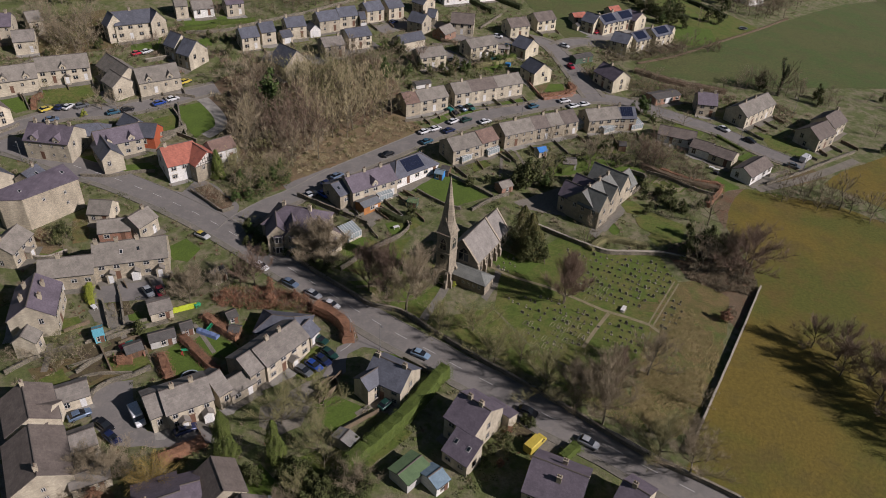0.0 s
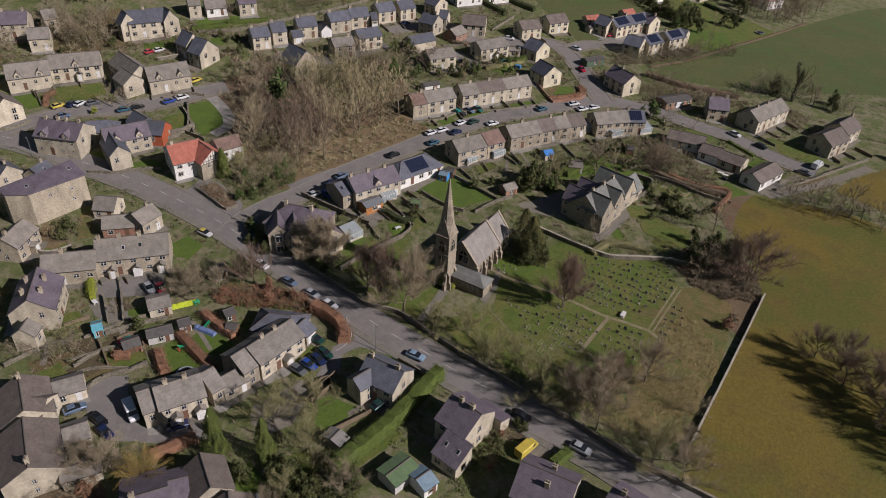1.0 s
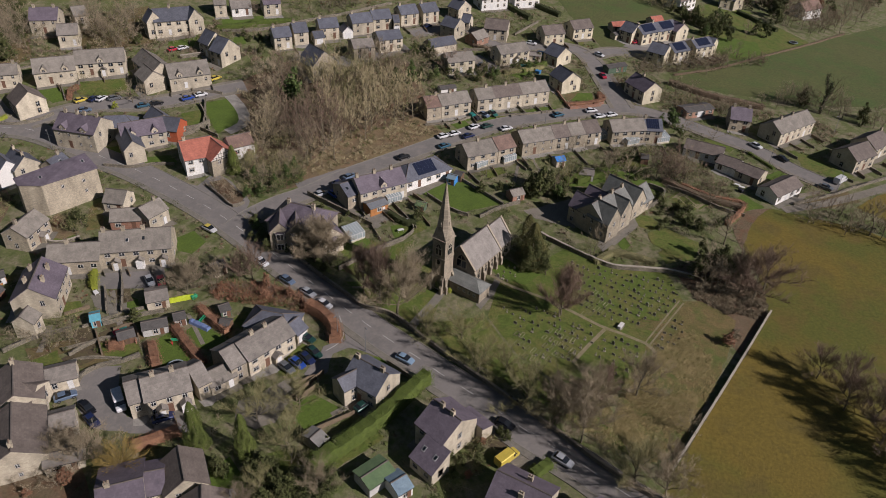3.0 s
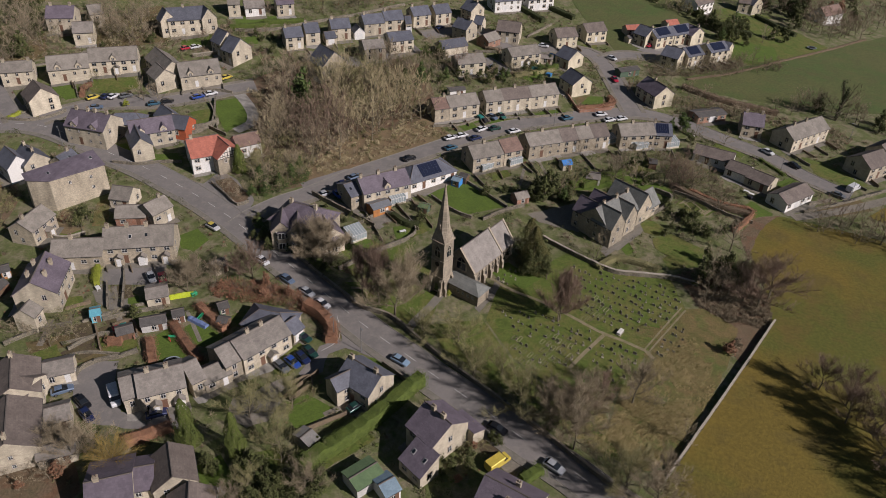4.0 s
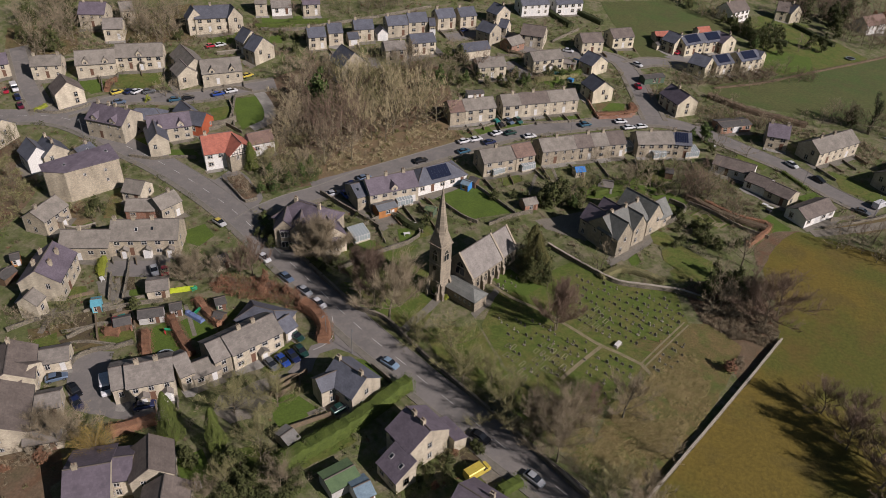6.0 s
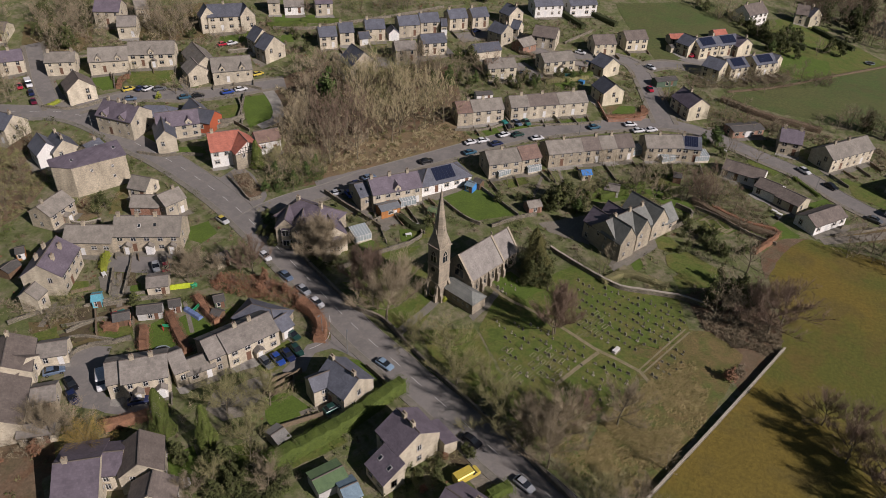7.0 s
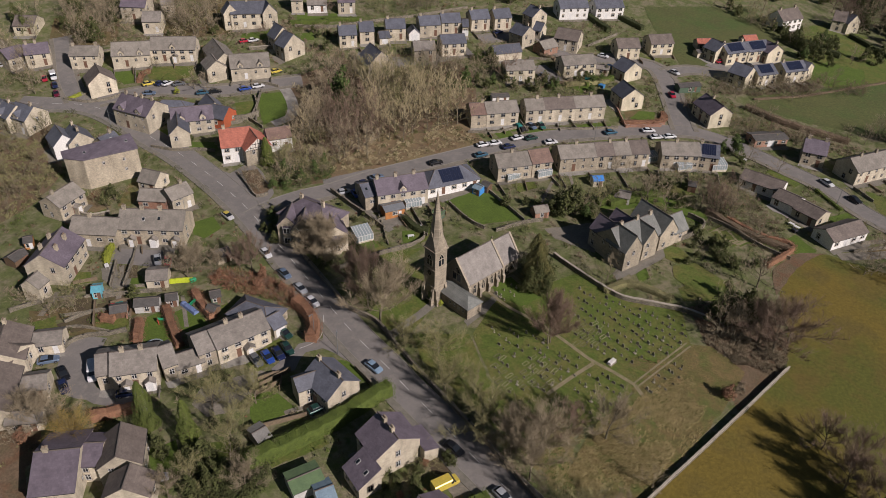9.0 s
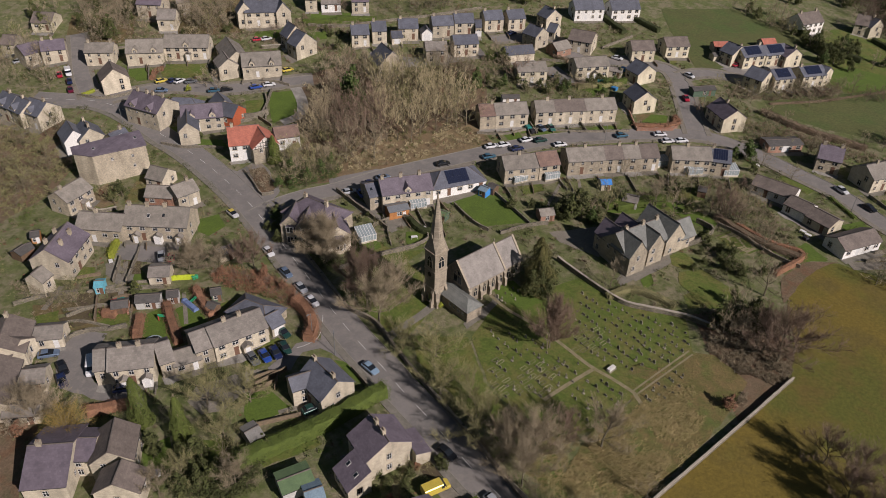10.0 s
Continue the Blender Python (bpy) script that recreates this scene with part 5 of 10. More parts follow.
def church():
    axis = 59.4
    zero = ground(11, 142)
    ob = thing("church", pose(9.2, 139.2, zero, 0, 0, axis), "stone parish church with a tall broach spire among trees", "church")
    # nave and chancel: x runs east along the ridge
    def range_of(name, x0, x1, w, eave, ridge, at=Matrix.Identity(4)):
        s = Shape().add([(x, y, z) for x in (x0, x1) for y, z in ((-w, -1.2), (w, -1.2), (w, eave), (0, ridge), (-w, eave))],
                        [(4, 3, 2, 1, 0), (5, 6, 7, 8, 9), (0, 1, 6, 5), (1, 2, 7, 6), (2, 3, 8, 7), (3, 4, 9, 8), (4, 0, 5, 9)])
        part(name + "_wall", s, WALLS["church"], ob, at=at)
        k = (ridge - eave) / w
        lo = eave - k * 0.25 + 0.16
        t = Shape().slab([(x0 + 0.3, -w - 0.25, lo), (x1 - 0.3, -w - 0.25, lo), (x1 - 0.3, 0, ridge + 0.16), (x0 + 0.3, 0, ridge + 0.16)], 0.16)
        t.slab([(x1 - 0.3, w + 0.25, lo), (x0 + 0.3, w + 0.25, lo), (x0 + 0.3, 0, ridge + 0.16), (x1 - 0.3, 0, ridge + 0.16)], 0.16)
        part(name + "_roof", t, ROOFS["church"], ob, at=at)
        part("ridge_tiles", Shape().tube((x0, 0, ridge + 0.18), (x1, 0, ridge + 0.18), 0.13, 0.13, 5), RIDGE, ob, at=at)
        for x in (x0, x1):
            c = Shape()
            for y in (-1, 1):
                c.slab([(x - 0.25, y * (w + 0.3), lo + 0.2), (x + 0.25, y * (w + 0.3), lo + 0.2), (x + 0.25, 0, ridge + 0.42), (x - 0.25, 0, ridge + 0.42)][::-y], 0.35)
            part("gable_coping", c, LINTEL, ob, at=at)
    range_of("nave", 0, 11.4, 4.3, 4.6, 9.5)
    range_of("chancel", 11.6, 17.6, 3.7, 4.3, 9.0)
    part("gable_cross", Shape().box(-0.06, -0.07, 0, 0.06, 0.07, 0.9).box(-0.06, -0.3, 0.5, 0.06, 0.3, 0.64), LINTEL, ob, at=pose(11.5, 0, 9.9))
    tall, rose = pointed_window(0.9, 2.4), pointed_window(2.6, 3.6)

    def light(meshes, at):
        w = part("window", meshes[0], None, ob, at=at)
        part("pane", meshes[1], None, w)
        part("tracery", meshes[2], None, w)
    for side in (0, 180):
        for x in (2.2, 5.0, 7.8, 10.2):
            light(tall, pose(0, 0, 0, 0, 0, side) @ pose(x if side == 0 else -x, -4.3, 1.3))
        for x in (13.4, 15.8):
            light(tall, pose(0, 0, 0, 0, 0, side) @ pose(x if side == 0 else -x, -3.7, 1.2))
        for x in (0.3, 3.6, 6.4, 9.1, 11.3):
            part("buttress", Shape().loft([[(a, b, z) for a, b in ((-0.35, 0.1), (-0.35, -d), (0.35, -d), (0.35, 0.1))] for z, d in ((-1.0, 0.9), (2.2, 0.9), (2.6, 0.5), (3.6, 0.5), (4.0, 0.1))]), WALLS["church"], ob, at=pose(0, 0, 0, 0, 0, side) @ pose(x if side == 0 else -x, -4.3, 0))
    light(rose, pose(0, 0, 4.0, 0, 0, -90) @ pose(0.6, 0, 0))
    light(rose, pose(17.6, 0, 2.0, 0, 0, 90))
    # low hipped narthex across the west front
    n = Shape().box(-4.4, -8.8, -1.2, -0.02, 0.6, 2.7)
    part("narthex_wall", n, WALLS["church"], ob)
    t = Shape()
    a, b = (-2.3, -6.6, 4.3), (-2.3, 0.6, 4.3)
    p, q, u, v = (-4.7, -9.1, 2.75), (0.25, -9.1, 2.75), (-4.7, 0.6, 2.75), (0.25, 0.6, 2.75)
    t.slab([u, p, a, b], 0.14).slab([q, v, b, a], 0.14).slab([p, q, a], 0.14)
    part("narthex_roof", t, ROOFS["lead"], ob)
    for y in (-7.4, -6.0, -4.6, -3.2):
        add_window(ob, pose(-4.4, y, 1.5, 0, 0, -90), "small")
    # tower and spire
    tower = pose(-4.85, 1.5, 0)
    w = 1.75
    s = Shape().box(-w, -w, -1.2, w, w, 14.4)
    part("tower", s, WALLS["church"], ob, at=tower)
    for z, d in ((0.5, 0.22), (4.6, 0.12), (9.3, 0.12), (14.3, 0.25)):
        part("string_course", Shape().box(-w - d, -w - d, z - 0.12, w + d, w + d, z + 0.12), LINTEL, ob, at=tower)
    for a in range(4):
        turn = tower @ pose(0, 0, 0, 0, 0, 90 * a)
        light(pointed_window(1.5, 2.9), turn @ pose(0, -w, 10.3))
        for side in (-1, 1):
            part("tower_buttress", Shape().loft([[(x, y, z) for x, y in ((-0.3, 0.1), (-0.3, -d), (0.3, -d), (0.3, 0.1))] for z, d in ((-1.0, 0.95), (1.6, 0.95), (2.2, 0.55), (3.8, 0.55), (4.5, 0.08))]), WALLS["church"], ob, at=turn @ pose(side * (w - 0.3), -w, 0))
    clock = part("clock_dial", Shape().tube((0, -0.1, 0), (0, 0.02, 0), 0.62, 0.62, 20), DARKWOOD, ob, at=tower @ pose(-w, 0, 8.2, 0, 0, -90))
    part("clock_ring", Shape().tube((0, -0.13, 0), (0, -0.1, 0), 0.66, 0.66, 20), LINTEL, clock, at=pose(0, 0.04, 0))
    part("doorway", pointed_window(1.5, 2.9)[1], None, ob, at=tower @ pose(-w, 0, 0.0, 0, 0, -90))
    spire = Shape()
    def ring(k, z):
        o = []
        for i in range(8):
            q = math.pi / 8 + i * math.pi / 4 - math.pi / 2
            o.append((k / math.cos(math.pi / 8) * math.cos(q), k / math.cos(math.pi / 8) * math.sin(q), z))
        return o
    def squared(z):
        out = []
        for i in range(8):
            q = math.pi / 8 + i * math.pi / 4 - math.pi / 2
            out.append((math.copysign(w + 0.12, math.cos(q)), math.copysign(w + 0.12, math.sin(q)), z))
        return out
    spire.loft([squared(14.42), ring(w * 0.86, 17.2), ring(w * 0.5, 22.2), ring(0.06, 28.6)])
    part("spire", spire, WALLS["church"], ob, at=tower)
    part("finial", Shape().tube((0, 0, 28.4), (0, 0, 29.3), 0.06, 0.03, 6), DARKWOOD, ob, at=tower)
    for a in range(4):
        part("spire_light", pointed_window(0.5, 1.2)[0], None, ob, at=tower @ pose(0, 0, 0, 0, 0, 90 * a) @ pose(0, -w * 0.82, 17.6))


church()


# roads, pavements and paths
road([(65.1, 69.4), (53.0, 77.4), (46.8, 81.5), (40.1, 86.0), (36.1, 89.0), (26.1, 95.3), (17.7, 101.5), (7.6, 108.3), (3.4, 111.5), (-1.9, 115.0), (-6.3, 118.0), (-11.5, 121.9), (-16.0, 125.4), (-23.1, 131.2), (-34.6, 140.3), (-46.0, 149.1), (-55.8, 156.2), (-66.8, 163.0), (-78.0, 169.0), (-87.9, 173.6), (-96.6, 176.8), (-109.7, 182.6), (-123.1, 186.6), (-132.4, 186.4), (-140.2, 184.0), (-149.9, 181.7)], 7.4, marks=True, walks=(1,))
road([(-49.7, 150.8), (-47.3, 156.5), (-42.0, 163.4), (-34.6, 170.2), (-26.0, 180.3), (-16.2, 189.4), (-6.0, 198.8), (4.6, 208.4), (15.7, 217.2), (31.7, 226.2), (46.5, 233.1), (57.9, 237.2), (67.3, 236.4), (77.9, 231.8), (87.9, 225.7), (98.9, 218.7), (107.0, 209.5), (113.6, 203.6), (119.0, 200.1)], 6.0, walks=(-1,))
road([(57.9, 237.2), (55.5, 247.6), (52.6, 260.7), (49.7, 272.0), (46.0, 279.7), (39.5, 281.9), (27.5, 280.0)], 6.0)
road([(49.2, 276.8), (58.0, 284.2), (69.0, 285.2), (81.6, 281.7)], 5.0)
road([(-126.2, 190.2), (-119.6, 196.8), (-110.5, 203.1), (-96.0, 207.0), (-85.1, 213.0), (-76.0, 219.7), (-69.6, 223.7)], 5.5)
road([(-77.6, 220.9), (-73.0, 217.1), (-68.2, 211.8), (-64.6, 206.4), (-63.4, 201.1), (-66.5, 196.0)], 3.6, surface='concrete')
road([(-20.6, 264.3), (-31.6, 255.3), (-42.2, 246.8), (-58.9, 246.9)], 4.5)
road([(-20.5, 275.5), (-8.4, 283.4), (2.6, 285.4), (14.7, 274.5), (29.7, 279.3)], 4.5)
road([(-132.8, 188.6), (-140.8, 195.2), (-149.2, 203.6), (-157.0, 212.6), (-165.1, 221.8)], 5.0)
road([(98.1, 184.1), (109.9, 189.1), (123.9, 196.6), (138.0, 205.6)], 3.0, surface='gravel')
patch([(-69.9, 168.0), (-65.4, 167.9), (-63.6, 174.7), (-58.4, 172.4), (-49.3, 163.1), (-48.8, 154.3), (-50.0, 151.5), (-57.0, 157.0)], 'forecourt', ASPHALT, 0.07)
patch([(-16.7, 123.1), (-8.5, 116.8), (0.5, 110.1), (-5.2, 110.9), (-11.8, 112.9), (-15.1, 110.2), (-13.2, 114.8), (-14.2, 118.9)], 'junction', ASPHALT, 0.08)
patch([(-64.0, 97.7), (-60.4, 100.4), (-56.3, 101.0), (-55.4, 98.2), (-49.7, 88.7), (-44.2, 88.4), (-39.5, 91.5), (-36.6, 86.9), (-44.8, 85.3), (-53.7, 85.1), (-59.7, 89.6)], 'yard', ASPHALT, 0.07)
patch([(-19.4, 104.0), (-17.3, 112.5), (-13.2, 115.5), (-14.9, 110.8), (-14.9, 105.0), (-17.7, 102.5)], 'driveway', ASPHALT, 0.07)
patch([(-30.3, 95.6), (-26.6, 97.9), (-21.4, 102.8), (-19.0, 102.8), (-20.7, 94.6), (-21.6, 90.9), (-25.2, 88.8), (-29.4, 90.7)], 'driveway', GRAVEL, 0.06)
patch([(-74.5, 128.2), (-61.2, 134.5), (-56.8, 125.6), (-72.3, 123.2)], 'yard', ASPHALT, 0.07)
patch([(-39.5, 173.0), (-29.0, 182.8), (-22.7, 184.3), (-23.7, 175.2), (-34.2, 166.5)], 'yard', ASPHALT, 0.09)
patch([(24.5, 171.0), (33.5, 176.6), (39.6, 180.0), (38.3, 165.0), (27.7, 167.8)], 'driveway', GRAVEL, 0.06)
patch([(45.5, 161.7), (54.8, 173.4), (56.9, 171.3), (48.3, 158.7)], 'terrace', PAVING, 0.07)
patch([(20.8, 89.4), (23.5, 92.5), (27.5, 88.9), (25.3, 85.4)], 'driveway', GRAVEL, 0.06)
patch([(-9.3, 99.9), (-7.5, 101.8), (-3.6, 97.8), (-6.3, 96.4)], 'driveway', PAVING, 0.06)
patch([(1.1, 261.2), (7.0, 265.5), (16.2, 257.0), (10.6, 250.8)], 'driveway', ASPHALT, 0.06)
patch([(62.7, 290.8), (74.7, 301.7), (96.4, 311.1), (95.0, 301.1), (69.2, 288.4)], 'yard', ASPHALT, 0.08)
patch([(103.5, 224.6), (113.8, 231.3), (116.9, 229.6), (106.0, 220.0)], 'driveway', PAVING, 0.06)
path([(16.7, 142.0), (22.1, 138.4), (29.6, 135.3), (36.1, 131.5), (42.4, 127.5), (47.3, 125.5), (52.0, 123.2)], 0.85, True)
path([(51.7, 123.4), (56.4, 130.9), (61.8, 139.3)], 0.4, True)
path([(52.5, 122.7), (57.2, 130.1), (62.6, 138.5)], 0.4, True)
path([(43.2, 126.6), (39.4, 121.2), (35.4, 115.0)], 0.85, True)
path([(5.6, 133.6), (4.1, 129.5), (1.3, 123.7), (0.1, 120.1)], 2.0, False)
path([(-6.0, 139.2), (-10.2, 133.6), (-15.3, 132.4)], 0.85, True)
path([(52.0, 123.2), (54.7, 119.4)], 0.85, True)
path([(-12.6, 84.1), (-6.2, 91.2), (-0.6, 95.1)], 0.85, True)
patch([(15.2, 128.9), (17.8, 134.8), (19.5, 141.1), (18.4, 141.9), (15.4, 134.5), (14.1, 130.3)], 'path', PAVING, 0.07)

# grass, fields and planted ground
patch([(82.5, 137.9), (83.4, 151.8), (82.4, 162.8), (83.4, 172.8), (88.7, 181.9), (95.1, 183.9), (102.2, 182.4), (118.2, 178.3), (137.9, 163.8), (140.9, 130.7), (102.9, 53.6), (69.8, 47.7), (45.7, 78.3), (51.9, 87.7), (52.8, 90.2), (58.7, 99.5), (70.2, 117.7)], 'field', FIELD, 0.05)
patch([(96.9, 258.8), (79.7, 264.4), (78.7, 270.7), (101.6, 287.3), (130.7, 310.7), (171.3, 347.4), (227.2, 403.3), (325.4, 488.6), (403.1, 469.8), (264.4, 265.9), (193.0, 272.1), (143.9, 261.4), (134.1, 259.3), (124.3, 259.1)], 'field', FIELD2, 0.06)
patch([(120.5, 189.5), (129.0, 197.3), (161.4, 216.6), (253.2, 249.9), (205.6, 162.0), (154.9, 159.0), (135.6, 174.8)], 'field', FIELD, 0.06)
patch([(36.3, 336.8), (80.1, 363.7), (89.2, 350.0), (99.7, 334.3), (101.3, 328.4), (78.8, 321.0), (63.9, 311.2), (58.8, 303.1), (65.7, 285.0), (54.8, 285.0), (50.7, 296.9), (42.7, 314.0)], 'field', FIELD2, 0.06)
patch([(48.7, 130.3), (58.0, 138.1), (67.1, 140.0), (73.7, 133.8), (69.6, 122.4), (55.0, 94.9), (49.2, 91.3), (42.2, 97.6), (45.7, 111.1), (51.8, 120.4)], 'meadow', MEADOW, 0.05)
patch([(18.7, 138.8), (28.8, 148.6), (35.5, 155.8), (41.2, 151.8), (49.4, 149.1), (60.2, 149.9), (62.5, 139.0), (51.9, 122.1), (46.8, 111.4), (40.1, 107.0), (31.0, 109.7), (23.5, 116.2), (16.7, 127.3)], 'churchyard', LAWN2, 0.05)
patch([(4.5, 122.8), (16.2, 126.8), (23.2, 115.6), (30.6, 109.2), (39.7, 106.4), (43.0, 97.6), (45.0, 92.2), (31.9, 100.5), (18.9, 109.5), (8.3, 116.5)], 'churchyard', LAWN2, 0.045)
patch([(-13.3, 135.0), (-6.3, 140.9), (2.8, 136.4), (6.1, 132.9), (4.0, 122.8), (-2.2, 122.4), (-17.2, 134.2)], 'churchyard', LAWN2, 0.05)
patch([(-3.6, 174.8), (0.1, 179.7), (5.3, 185.2), (12.0, 180.2), (20.0, 173.6), (13.1, 170.2), (7.1, 166.9), (1.8, 170.2)], 'lawn', LAWN, 0.06)
patch([(-33.8, 168.1), (-32.5, 169.7), (-22.0, 164.0), (-12.3, 158.0), (-13.2, 156.1), (-24.2, 161.5)], 'lane', PAVING, 0.07)
patch([(16.5, 145.9), (20.4, 149.0), (24.9, 145.5), (29.1, 144.2), (25.3, 139.2), (18.4, 141.9)], 'lawn', LAWN, 0.06)
patch([(-79.3, 210.8), (-72.2, 214.8), (-66.1, 206.4), (-64.9, 201.5), (-69.1, 194.8), (-72.9, 199.6)], 'lawn', LAWN, 0.06)
patch([(-17.8, 91.9), (-19.6, 96.7), (-16.2, 98.9), (-9.8, 95.9), (-11.4, 92.7), (-15.4, 89.9)], 'lawn', LAWN, 0.06)
stone_wall([(-19.1, 96.7), (-15.8, 100.8)], 1.2, 0.12, mat='timber')
path([(-15.3, 89.5), (-9.4, 95.4)], 0.85, True)
patch([(-7.9, 110.7), (-3.9, 110.8), (-0.4, 108.8), (-0.1, 106.4), (-3.3, 108.2)], 'lawn', LAWN, 0.06)
patch([(-25.8, 105.1), (-22.0, 111.8), (-18.7, 111.2), (-19.9, 105.5), (-21.7, 102.3), (-23.8, 103.1)], 'lawn', LAWN2, 0.06)
patch([(-5.0, 110.3), (-1.3, 118.0), (-8.0, 114.8), (-8.9, 113.7)], 'verge', LAWN2, 0.03)
patch([(-52.7, 108.9), (-50.2, 112.2), (-45.3, 108.7), (-41.2, 105.3), (-45.2, 101.9), (-48.3, 102.1)], 'lawn', LAWN, 0.06)
patch([(-47.9, 112.7), (-45.5, 116.0), (-40.0, 112.5), (-37.2, 110.4), (-39.1, 107.4), (-42.6, 108.4)], 'lawn', LAWN, 0.06)
patch([(-39.5, 117.3), (-36.9, 120.7), (-33.4, 118.6), (-36.0, 115.2)], 'lawn', LAWN2, 0.06)
patch([(-131.9, 211.4), (-124.0, 209.8), (-119.6, 205.5), (-124.4, 201.8), (-134.5, 207.2)], 'lawn', LAWN, 0.06)
patch([(-124.8, 215.0), (-111.3, 222.2), (-105.4, 214.4), (-110.5, 208.8), (-118.7, 207.5)], 'lawn', LAWN2, 0.06)
patch([(-140.6, 191.8), (-137.6, 197.7), (-131.3, 192.3), (-135.7, 188.6)], 'lawn', LAWN, 0.06)
patch([(-100.9, 179.9), (-95.3, 182.8), (-88.5, 178.1), (-78.4, 181.0), (-75.3, 178.1), (-87.8, 175.1), (-96.3, 176.3)], 'lawn', LAWN, 0.06)
patch([(-62.6, 143.7), (-59.3, 148.1), (-54.6, 144.2), (-56.0, 139.1), (-59.9, 139.4)], 'lawn', LAWN, 0.06)
patch([(-95.1, 141.4), (-87.9, 142.2), (-85.6, 141.0), (-91.4, 138.0)], 'lawn', LAWN2, 0.06)
patch([(-21.0, 148.0), (-16.4, 152.7), (-13.4, 149.7), (-17.8, 144.0)], 'lawn', LAWN, 0.06)
patch([(-21.2, 138.7), (-14.6, 145.9), (-6.8, 143.0), (-13.5, 136.0)], 'lawn', LAWN2, 0.06)
patch([(-10.1, 157.9), (-4.6, 160.4), (-4.3, 155.4), (-8.3, 153.3)], 'lawn', LAWN, 0.06)
patch([(36.4, 184.9), (42.8, 190.9), (51.0, 195.3), (51.2, 191.4), (42.7, 186.4)], 'lawn', LAWN, 0.06)
patch([(50.9, 192.8), (57.6, 196.0), (65.3, 191.9), (63.5, 188.5), (57.2, 189.9)], 'lawn', LAWN2, 0.06)
patch([(62.6, 160.7), (65.2, 166.1), (71.2, 162.6), (67.6, 156.0), (60.5, 153.3), (59.5, 157.7)], 'lawn', LAWN2, 0.06)
patch([(49.1, 160.1), (51.3, 163.0), (52.6, 159.7), (50.4, 156.8)], 'lawn', LAWN, 0.06)
patch([(83.4, 186.1), (87.6, 188.5), (93.1, 185.1), (90.4, 182.8), (85.9, 183.1)], 'lawn', LAWN, 0.06)
patch([(66.3, 184.8), (74.6, 189.7), (78.4, 183.5), (71.8, 179.2)], 'lawn', LAWN2, 0.06)
patch([(-30.8, 79.2), (-27.4, 82.4), (-22.5, 77.2), (-23.9, 73.3), (-27.8, 75.0)], 'lawn', LAWN, 0.06)
patch([(-7.9, 82.5), (-0.5, 90.4), (-1.9, 91.4), (-10.4, 83.9)], 'lawn', LAWN2, 0.05)
patch([(-92.4, 268.0), (-74.4, 275.1), (-69.9, 271.7), (-83.6, 262.4), (-89.2, 259.7)], 'lawn', LAWN, 0.06)
patch([(-86.5, 252.5), (-79.5, 257.3), (-77.7, 250.8), (-82.8, 248.3)], 'lawn', LAWN, 0.06)
patch([(-105.8, 249.3), (-95.8, 254.0), (-94.9, 243.9), (-102.9, 242.5)], 'lawn', LAWN, 0.06)
patch([(-26.0, 264.0), (-14.4, 265.4), (-16.4, 258.7), (-23.7, 257.8)], 'lawn', LAWN, 0.06)
patch([(96.8, 313.6), (125.1, 351.2), (138.6, 344.0), (149.3, 329.0), (140.6, 314.0), (106.8, 292.0), (101.2, 298.0)], 'lawn', LAWN2, 0.06)
patch([(96.4, 346.6), (114.6, 364.2), (131.8, 358.7), (124.3, 347.1), (101.8, 332.0)], 'lawn', LAWN2, 0.06)
patch([(-75.0, 222.2), (-58.3, 244.9), (-32.6, 259.5), (-16.2, 251.2), (-7.7, 225.2), (-8.3, 207.1), (-23.7, 188.7), (-39.0, 171.6), (-51.2, 164.6), (-56.0, 188.8)], 'woodland_floor', LITTER, 0.04)
patch([(-65.6, 77.4), (-52.4, 77.4), (-47.5, 71.2), (-51.3, 65.9), (-62.1, 63.8)], 'bank', LITTER, 0.05)
patch([(61.7, 151.4), (76.6, 161.5), (83.6, 147.6), (81.7, 137.3), (71.9, 122.9), (68.6, 132.7)], 'bank', LITTER, 0.04)
patch([(81.7, 162.6), (81.2, 172.3), (87.1, 181.5), (95.3, 184.8), (89.7, 179.4), (85.2, 170.7)], 'bank', LITTER, 0.07)
patch([(19.6, 90.5), (16.7, 92.5), (20.1, 95.2), (22.7, 92.4), (21.7, 90.3)], 'garden_bed', SOIL, 0.06)
patch([(-30.9, 203.1), (-19.6, 206.9), (-9.4, 217.5), (-0.8, 208.0), (-8.4, 201.0), (-18.5, 191.6), (-28.3, 182.4), (-37.0, 172.2), (-42.1, 174.9)], 'verge', BRACKEN, 0.06)
patch([(103.9, 189.7), (120.4, 199.5), (122.7, 192.8), (110.8, 187.1)], 'verge', VERGE, 0.06)


# houses near the main road
h = house(-5.1, 101.6, -29.1, 8.3, 7.6, 4.3, 7.0, wall='pale', roof='slate', chimneys=(0.04, 0.9), label='detached pale stone house with a slate roof beside the main road')
wing(h, -2.9, -3.8, -105.8, 4.3, 4.2, 4.3, 5.8, wall='pale', roof='slate')
h = house(10.6, 91.3, -39.3, 6.9, 9.0, 5.5, 8.2, wall='pale', roof='purple', chimneys=(0.3, 0.75), label='large pale stone house with a purple slate roof and two chimneys', skylights=1)
lean_to(h, 2.6, -6.7, 0, 5.6, 4.4, 5.45, 2.85, 'pale', 'purple')
lean_to(h, 2.0, 6.0, 180, 6.0, 3.0, 3.6, 2.6, 'pale', 'purple', False)
house(-48.9, 92.2, 33.1, 2.8, 7.6, 4.0, 6.0, wall='pale', roof='grey', chimneys=(), label='low end cottage of a pale stone terrace under grey tiles')
